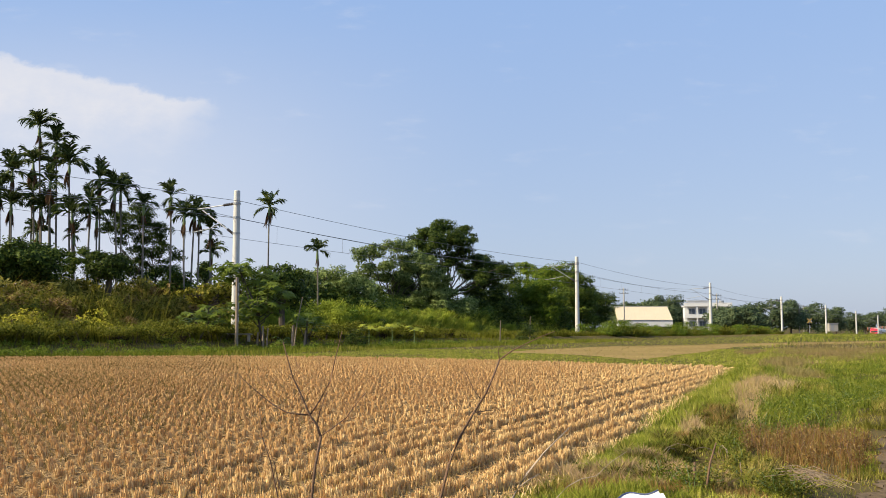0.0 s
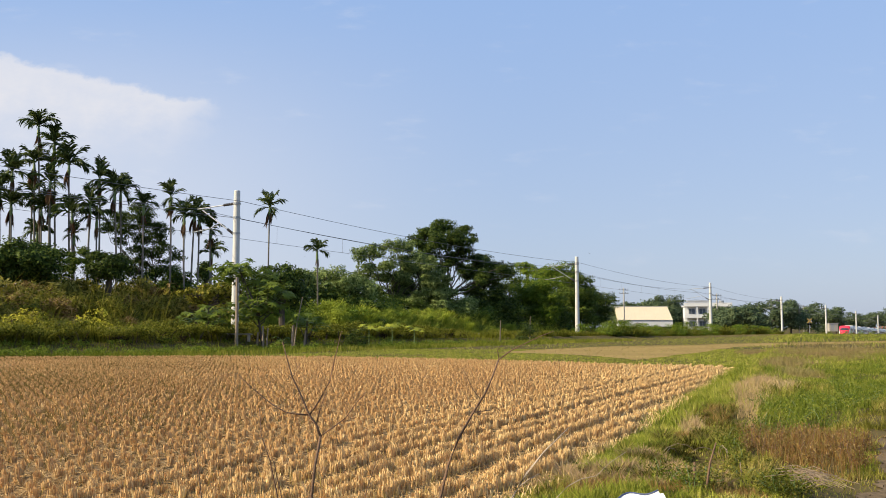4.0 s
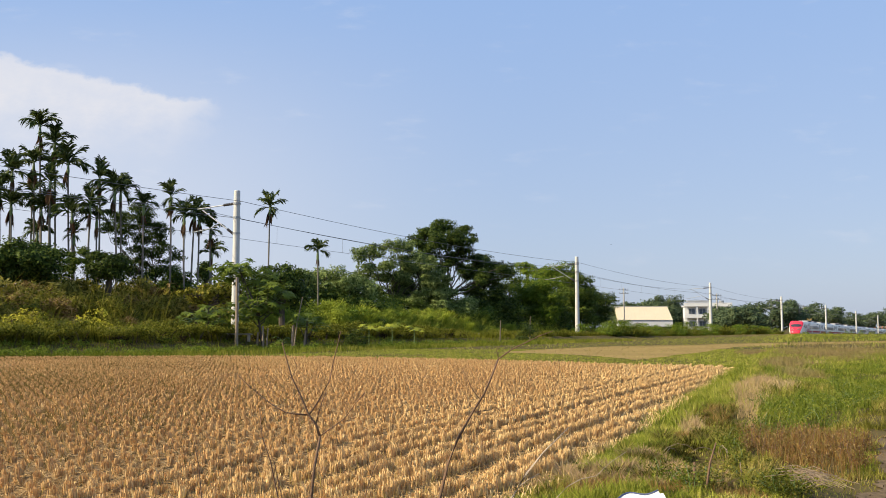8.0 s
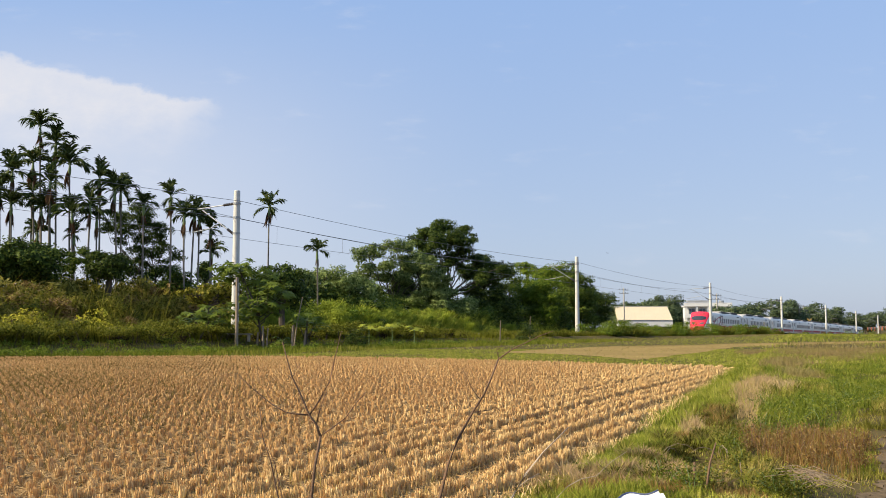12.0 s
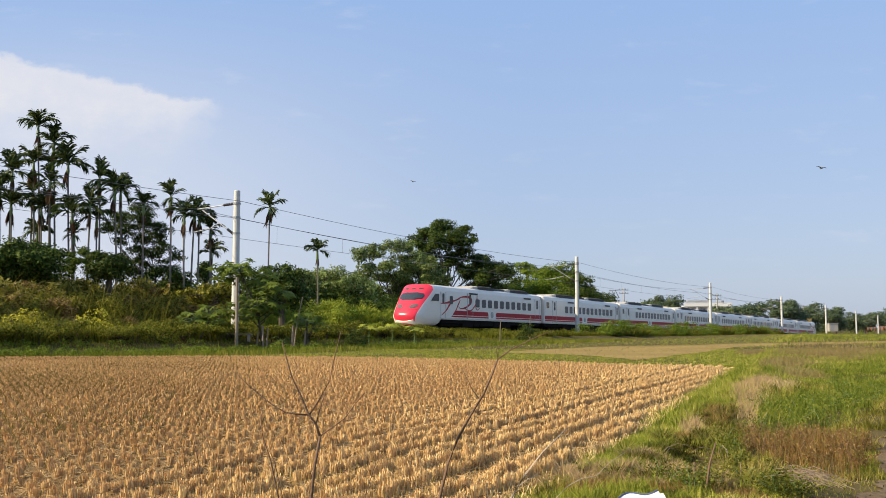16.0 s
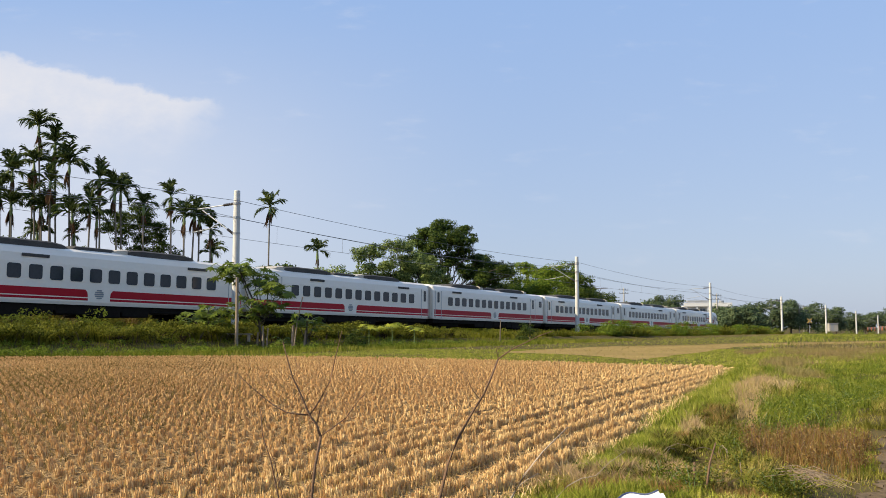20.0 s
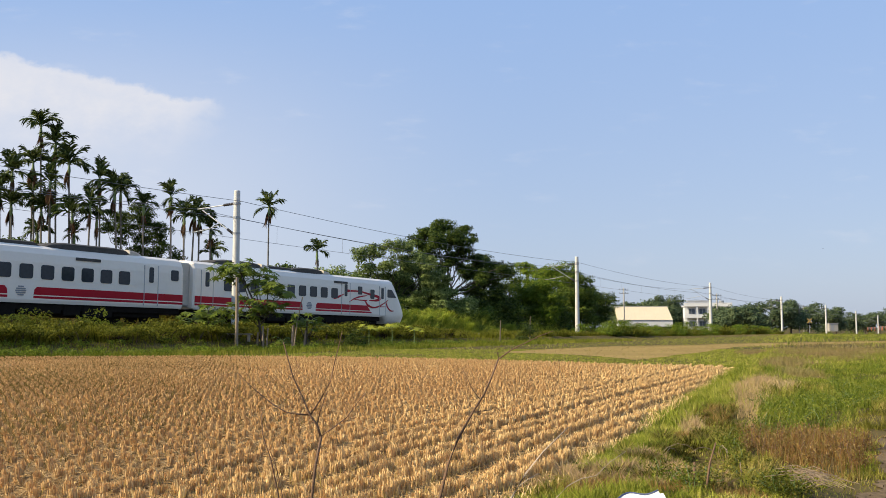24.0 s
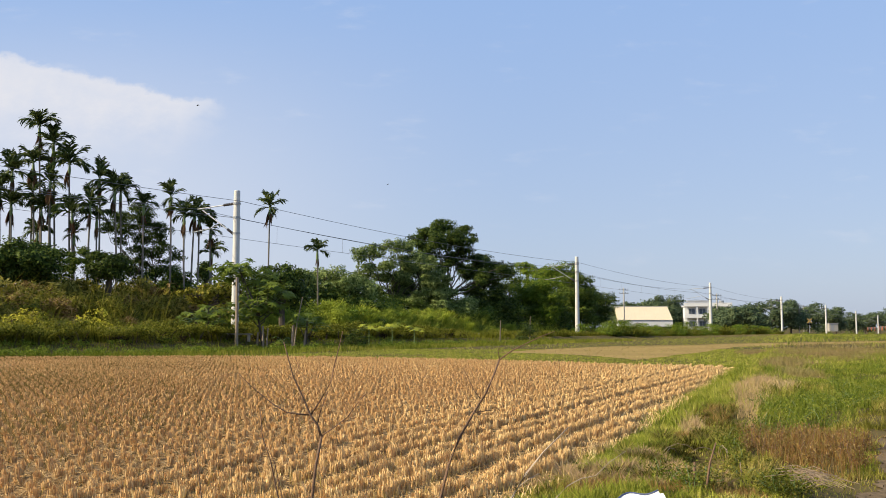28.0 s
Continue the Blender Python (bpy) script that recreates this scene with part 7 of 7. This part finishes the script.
# curled dead leaves caught in the grass at the field's edge
for i, (x, y, L) in enumerate([(0.106, 6.335, 0.075), (0.229, 5.90, 0.065), (0.672, 5.98, 0.06), (0.20, 5.96, 0.05)]):
    dead = thing("dead_leaf", "curled brown dead leaf caught in the grass", "dead leaf", "dead leaves in the grass", m=Matrix.Translation((x, y, float(height(x, y)) + 0.012)) @ pose(0, 0, 0, 12 * i - 10, -38, 70 * i))
    b = Build()
    rows = [(f, 0.36 * L * math.sin(math.pi * (0.08 + 0.86 * f)), 0.5 * L * f * (1 - 0.5 * f)) for f in (0, 0.2, 0.4, 0.6, 0.8, 1.0)]
    pts = [(L * f, sgn * w, z + (0.45 * w if sgn else 0)) for f, w, z in rows for sgn in (-1, 0, 1)]
    b.add(pts, [(3 * k + j, 3 * k + j + 1, 3 * k + j + 4, 3 * k + j + 3) for k in range(5) for j in range(2)])
    part("blade", b, M_RUSTY, dead)
    part("stalk", Build().tube([(0, 0, 0), (-0.25 * L, 0.02 * L, -0.1 * L), (-0.5 * L, 0, -0.12 * L)], 0.0012, 4), M_TWIG, dead)

# crumbs of earth and grit on the bare path
n = 2000
y = rng.uniform(5.0, 12.0, n)
x = 2.93 + (y - 6.2) * 0.52 + rng.normal(size=n) * 0.3
P = on_ground(x, y, 0.03)
V, F = leaves_mesh(P, unit(rng.normal(size=P.shape) * 0.5 + np.array([0, 0, 0.9])), 0.016, 0.010)
stuff("path_grit", "loose clods, grit and chaff on the path", "grit", V, F, M_DIRT)

sx, sy = SHEET_AT
plastic = thing("plastic_sheet", "crumpled white plastic sheet lying in the weeds", "plastic sheet", m=Matrix.Translation((sx, sy, float(height(sx, sy)))))
b = Build()
nx, ny = 16, 10
pts = []
for lay in (0.0, -0.012):
    for j in range(ny):
        for i in range(nx):
            u, v = i / (nx - 1), j / (ny - 1)
            pts.append(((u - 0.5) * 0.27, (v - 0.5) * 0.22 * (0.3 + 0.7 * min(1, 2.2 * u)) + 0.03 * math.sin(u * 5), 0.03 + 0.05 * u + 0.012 * math.sin(u * 9 + v * 4) * math.cos(v * 7) + lay))
fs = []
for j in range(ny - 1):
    for i in range(nx - 1):
        k = j * nx + i
        fs += [(k, k + 1, k + nx + 1, k + nx), (k + nx * ny, k + nx * ny + nx, k + nx * ny + nx + 1, k + nx * ny + 1)]
part("sheet", b.add(pts, fs).mesh("sheet", True), M_SHEET, plastic)
part("rim", Build().tube([((i / 15 - 0.5) * 0.27, 0.11 * (0.3 + 0.7 * min(1, 2.2 * i / 15)) + 0.03 * math.sin(i / 3), 0.035 + 0.05 * i / 15 + 0.012 * math.sin(i * 0.6 + 4) * math.cos(7)) for i in range(16)], 0.004, 6), M_BLUE, plastic, "dark blue edge band")

# ---------------- distance ----------------
def far_tree(x, y, h, wd, seed, z=None):
    base = Vector((x, y, float(height(x, y)) if z is None else z))
    return tree("far_tree", "distant rounded broadleaf tree with haze-greyed leaf colour", "tree", base, h * 0.25, h, wd / 2, wd / 2, 20, wd * 0.17, M_FAR_LEAF, seed, per=95, leaf_len=0.6, group="distant trees", trunk=0.3, limbs=6)


for i, (k, d, h, wd) in enumerate([(0.197, 250, 3.0, 8), (0.235, 300, 12.036, 14), (0.209, 290, 10.378, 12), (0.253, 320, 11.568, 12), (0.303, 215, 7.531, 10), (0.294, 220, 6.791, 8), (0.32, 240, 6.853, 8), (0.339, 300, 11.612, 13), (0.361, 300, 12.275, 13), (0.379, 310, 11.766, 12), (0.394, 330, 12.232, 13), (0.408, 340, 11.763, 12), (0.423, 420, 11.419, 12), (0.438, 430, 11.574, 12), (0.453, 400, 11.729, 13), (0.464, 430, 12.683, 12), (0.329, 320, 11.722, 12), (0.273, 330, 12.492, 12), (0.183, 270, 9.32, 11), (0.224, 280, 9.603, 11), (0.180, 300, 11.5, 12), (0.195, 310, 11.8, 13), (0.212, 305, 12.4, 12), (0.228, 300, 12.9, 12), (0.292, 236, 7.6, 9), (0.304, 238, 7.4, 9)]):
    far_tree(k * d, d, h, wd, 900 + i)

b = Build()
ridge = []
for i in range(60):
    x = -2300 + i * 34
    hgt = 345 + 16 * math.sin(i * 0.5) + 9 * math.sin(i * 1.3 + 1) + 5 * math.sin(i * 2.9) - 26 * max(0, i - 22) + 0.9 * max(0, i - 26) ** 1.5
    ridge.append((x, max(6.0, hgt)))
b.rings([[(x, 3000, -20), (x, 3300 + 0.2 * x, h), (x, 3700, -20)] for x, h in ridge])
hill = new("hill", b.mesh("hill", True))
# haze is painted in as the ridge's blue base colour
hill.data.materials.append(mat("haze_tinted_hill", (0.20, 0.29, 0.40), (0.25, 0.34, 0.45), 0.004, 1.0, 0.0))
tagged(hill, "mountain ridge behind the palms with haze in its blue colour", "hill", kind="structure")


def cloud_material():
    m = bpy.data.materials.new("white_cloud")
    m.use_nodes = True
    N, K = m.node_tree.nodes, m.node_tree.links
    N.remove(N["Principled BSDF"])
    tc = N.new("ShaderNodeTexCoord")
    mp = N.new("ShaderNodeMapping")
    mp.inputs["Scale"].default_value = (1 / 330, 1, 1 / 210)
    K.new(tc.outputs["Object"], mp.inputs["Vector"])
    nz = N.new("ShaderNodeTexNoise")
    nz.inputs["Scale"].default_value, nz.inputs["Detail"].default_value, nz.inputs["Roughness"].default_value = 2.4, 9, 0.6
    K.new(mp.outputs[0], nz.inputs["Vector"])
    sep = N.new("ShaderNodeSeparateXYZ")
    K.new(tc.outputs["Object"], sep.inputs[0])

    def rng_node(sock, a, b_, c, d_):
        q = N.new("ShaderNodeMapRange")
        q.interpolation_type = "SMOOTHSTEP"
        for i, v in enumerate((a, b_, c, d_)):
            q.inputs[i + 1].default_value = v
        K.new(sock, q.inputs[0])
        return q.outputs[0]

    def op(kind, a, b_):
        q = N.new("ShaderNodeMath")
        q.operation = kind
        for i, v in enumerate((a, b_)):
            if isinstance(v, (int, float)):
                q.inputs[i].default_value = v
            else:
                K.new(v, q.inputs[i])
        return q.outputs[0]

    # the upper rim falls towards the right; the lower side fades away
    rim = op("ADD", sep.outputs[2], op("MULTIPLY", sep.outputs[0], 0.22))
    wob = op("MULTIPLY", op("SUBTRACT", nz.outputs[0], 0.5), 130.0)
    top = rng_node(op("ADD", rim, wob), 74.0, 42.0, 0.0, 1.0)
    right = rng_node(op("ADD", op("ADD", sep.outputs[0], op("MULTIPLY", wob, 2.2)), op("MULTIPLY", sep.outputs[2], -0.5)), 400.0, 250.0, 0.0, 1.0)
    low = rng_node(op("ADD", sep.outputs[2], op("MULTIPLY", wob, 1.2)), -260.0, 50.0, 0.0, 1.0)
    a = op("MULTIPLY", op("MULTIPLY", top, right), low)
    a = op("MULTIPLY", a, op("ADD", 0.45, op("MULTIPLY", nz.outputs[0], 0.72)))
    em, tr, mx = N.new("ShaderNodeEmission"), N.new("ShaderNodeBsdfTransparent"), N.new("ShaderNodeMixShader")
    em.inputs["Color"].default_value, em.inputs["Strength"].default_value = (0.86, 0.86, 0.91, 1), 0.93
    K.new(a, mx.inputs[0])
    K.new(tr.outputs[0], mx.inputs[1])
    K.new(em.outputs[0], mx.inputs[2])
    K.new(mx.outputs[0], N["Material Output"].inputs["Surface"])
    return m


cloud_bank = new("cloud_bank", Build().add([(-1500, 0, -400), (900, 0, -400), (900, 0, 400), (-1500, 0, 400)], [(0, 1, 2, 3)]).mesh("cloud_bank"))
cloud_bank.data.materials.append(cloud_material())
cloud_bank.visible_shadow = False
tagged(cloud_bank, "soft white cloud bank in the blue sky", "cloud", kind="structure")

def veil_material():
    """Thin high haze: streaks everywhere, thicker low on the side of the cloud bank."""
    m = bpy.data.materials.new("thin_veil")
    m.use_nodes = True
    N, K = m.node_tree.nodes, m.node_tree.links
    N.remove(N["Principled BSDF"])
    tc, mp, nz = N.new("ShaderNodeTexCoord"), N.new("ShaderNodeMapping"), N.new("ShaderNodeTexNoise")
    mp.inputs["Scale"].default_value = (1 / 420, 1, 1 / 110)
    mp.inputs["Rotation"].default_value = (0, 0.12, 0)
    K.new(tc.outputs["Object"], mp.inputs["Vector"])
    K.new(mp.outputs[0], nz.inputs["Vector"])
    nz.inputs["Scale"].default_value, nz.inputs["Detail"].default_value, nz.inputs["Roughness"].default_value = 1.6, 7, 0.6
    sep = N.new("ShaderNodeSeparateXYZ")
    K.new(tc.outputs["Object"], sep.inputs[0])
    streak, side, low = N.new("ShaderNodeMapRange"), N.new("ShaderNodeMapRange"), N.new("ShaderNodeMapRange")
    for q, sock, v in ((streak, nz.outputs[0], (0.55, 0.80, 0.0, 0.20)), (side, sep.outputs[0], (300.0, -1300.0, 0.0, 0.62)), (low, sep.outputs[2], (1150.0, 350.0, 0.0, 1.0))):
        q.interpolation_type = "SMOOTHSTEP"
        for i, w in enumerate(v):
            q.inputs[i + 1].default_value = w
        K.new(sock, q.inputs[0])
    mul, add = N.new("ShaderNodeMath"), N.new("ShaderNodeMath")
    mul.operation, add.operation = "MULTIPLY", "ADD"
    K.new(side.outputs[0], mul.inputs[0])
    K.new(low.outputs[0], mul.inputs[1])
    K.new(mul.outputs[0], add.inputs[0])
    K.new(streak.outputs[0], add.inputs[1])
    em, tr, mx = N.new("ShaderNodeEmission"), N.new("ShaderNodeBsdfTransparent"), N.new("ShaderNodeMixShader")
    em.inputs["Color"].default_value, em.inputs["Strength"].default_value = (0.82, 0.84, 0.92, 1), 0.94
    K.new(add.outputs[0], mx.inputs[0])
    K.new(tr.outputs[0], mx.inputs[1])
    K.new(em.outputs[0], mx.inputs[2])
    K.new(mx.outputs[0], N["Material Output"].inputs["Surface"])
    return m


veil = new("cloud_veil", Build().add([(-2600, 2980, -60), (2600, 2980, -60), (2600, 2980, 1500), (-2600, 2980, 1500)], [(0, 1, 2, 3)]).mesh("cloud_veil"))
veil.data.materials.append(veil_material())
veil.visible_shadow = False
tagged(veil, "thin pale veil of high haze in the sky", "cloud", kind="structure")

# ---------------- birds ----------------
def swallow():
    ob = thing("swallow", "small dark swallow in flight", "bird", "birds over the field")
    part("body", Build().tube([(-0.085, 0, 0), (-0.06, 0, 0.004), (0, 0, 0), (0.05, 0, 0), (0.075, 0, 0.006), (0.095, 0, 0.002)], [0.006, 0.017, 0.026, 0.02, 0.017, 0.004], 8), M_BIRD, ob, m=Matrix.Scale(1.25, 4))
    for sgn in (-1, 1):
        b = Build()
        b.add([(0.04, 0.015 * sgn, 0.012), (0.035, 0.09 * sgn, 0.04), (-0.035, 0.19 * sgn, 0.03), (-0.02, 0.09 * sgn, 0.034), (-0.03, 0.02 * sgn, 0.008),
               (0.04, 0.015 * sgn, 0.006), (0.035, 0.09 * sgn, 0.034), (-0.02, 0.09 * sgn, 0.028), (-0.03, 0.02 * sgn, 0.002)],
              [(0, 1, 3, 4), (1, 2, 3), (5, 8, 7, 6), (6, 7, 2)])
        part("wing", b, M_BIRD, ob, m=Matrix.Scale(1.25, 4))
        part("tail_feather", Build().add([(-0.08, 0, 0.003), (-0.085, 0.014 * sgn, 0.003), (-0.17, 0.03 * sgn, 0.0), (-0.1, 0, -0.003)], [(0, 1, 2), (0, 2, 3), (1, 3, 2)]), M_BIRD, ob, m=Matrix.Scale(1.25, 4))
    return ob


first_bird = swallow()
birds = [first_bird] + [copy_thing(first_bird, Matrix.Identity(4)) for k in range(6)]
FLIGHTS = []
FLIGHTS.append([(0, -26.402, 200.0, 13.788), (12, -15.196, 140.0, 11.637), (14.5, -5.542, 70.0, 7.82), (14.8, 4.66, 55.0, 8.246), (15.0, 9.065, 45.0, 8.643), (15.3, 12.703, 34.0, 7.29), (15.5, 13.774, 28.0, 6.552), (17, 28.845, 20.0, 5.598), (28, 68.833, 22.0, 7.388)])
FLIGHTS.append([(0, 25.459, 200.0, 13.788), (13, 19.528, 120.0, 9.422), (15.3, 14.872, 75.0, 7.189), (15.6, 15.031, 55.0, 7.164), (16.0, 15.128, 38.0, 7.402), (16.3, 15.308, 30.0, 7.303), (18, 31.883, 22.0, 7.388), (28, 75.454, 24.0, 9.434)])
FLIGHTS.append([(0, -33.506, 200.0, 16.152), (13, -15.871, 120.0, 11.553), (15.6, -8.175, 75.0, 10.755), (16.0, -1.887, 60.0, 10.187), (16.3, 4.766, 48.0, 9.406), (16.6, 9.581, 36.0, 7.979), (16.8, 11.501, 29.0, 7.799), (17.0, 13.124, 25.0, 7.939), (19, 34.689, 22.0, 8.74), (28, 75.454, 24.0, 9.434)])
FLIGHTS.append([(0, -3.113, 220.0, 16.357), (14, 1.133, 120.0, 10.486), (16.0, 1.282, 70.0, 7.405), (16.3, 2.372, 52.0, 7.763), (16.6, 3.456, 36.0, 8.696), (16.8, 4.747, 30.0, 9.399), (17.0, 6.119, 24.0, 9.434), (17.2, 7.484, 20.0, 10.037), (19, 32.318, 20.0, 14.375), (28, 77.326, 24.0, 17.029)])
FLIGHTS.append([(0, 22.054, 240.0, 14.91), (14, 14.521, 140.0, 9.982), (16.0, 9.476, 80.0, 6.175), (16.3, 9.483, 64.0, 6.523), (16.6, 9.164, 46.0, 7.489), (16.8, 8.673, 36.0, 7.589), (17.0, 7.985, 26.0, 7.232), (17.2, 8.004, 19.0, 7.311), (17.4, 8.889, 15.0, 7.709), (19, 25.854, 16.0, 11.72), (28, 64.438, 20.0, 14.375)])
FLIGHTS.append([(0, -131.875, 160.0, 32.253), (24, -77.541, 120.0, 25.913), (26.5, 7.612, 110.0, 24.843), (27.5, -14.865, 100.0, 23.653), (28, -24.628, 95.0, 23.216)])
FLIGHTS.append([(0, 167.295, 200.0, 19.707), (22, 112.02, 170.0, 15.908), (25, 29.995, 140.0, 12.631), (26.5, 8.925, 130.0, 16.285), (28, -6.978, 120.0, 18.914)])


def fly(bird, rows):
    out = []
    for i, (t, x, y, z) in enumerate(rows):
        p = Vector((x, y, z))
        q = Vector(rows[min(i + 1, len(rows) - 1)][1:])
        o = Vector(rows[max(i - 1, 0)][1:])
        d = (q - o).normalized() if (q - o).length > 1e-6 else Vector((1, 0, 0))
        out.append((t, Matrix.Translation(p) @ d.to_track_quat("X", "Z").to_matrix().to_4x4() @ pose(0, 0, 0, 18 * math.sin(t * 9), 0, 0)))
    walk(bird, out)


def sway(ob, amount, phase, period):
    """A slow lean to and fro about the foot."""
    base = ob.matrix_basis.copy()
    rows = []
    k = 0
    while k * period / 4 <= 28.0 + 1e-6:
        t = k * period / 4
        a = amount * math.sin(math.tau * t / period + phase) * (0.7 + 0.3 * math.sin(t * 0.9 + phase))
        rows.append((t, base @ pose(0, 0, 0, 0.2 * a, a, 0)))
        k += 1
    if rows[-1][0] < 28.0:
        rows.append((28.0, rows[-1][1]))
    walk(ob, rows)


def motions():
    for car, offset, turned in CAR_PLACES:
        ride(car, offset, turned)
    for bird, rows in zip(birds, FLIGHTS):
        fly(bird, rows)
    for i, ob in enumerate(SWAYING):
        sway(ob, 0.55 if i < 3 else 0.35, 1.3 * i, 5.6 + 0.5 * (i % 3))
    for i, ob in enumerate(SHRUBS_BARE):
        sway(ob, 0.25, 0.8 * i, 4.4)
    walk(cloud_bank, [(0.0, Matrix.Translation((-1060, 2950, 709.354))), (28.0, Matrix.Translation((-1040, 2950, 709.354)))])


motions()
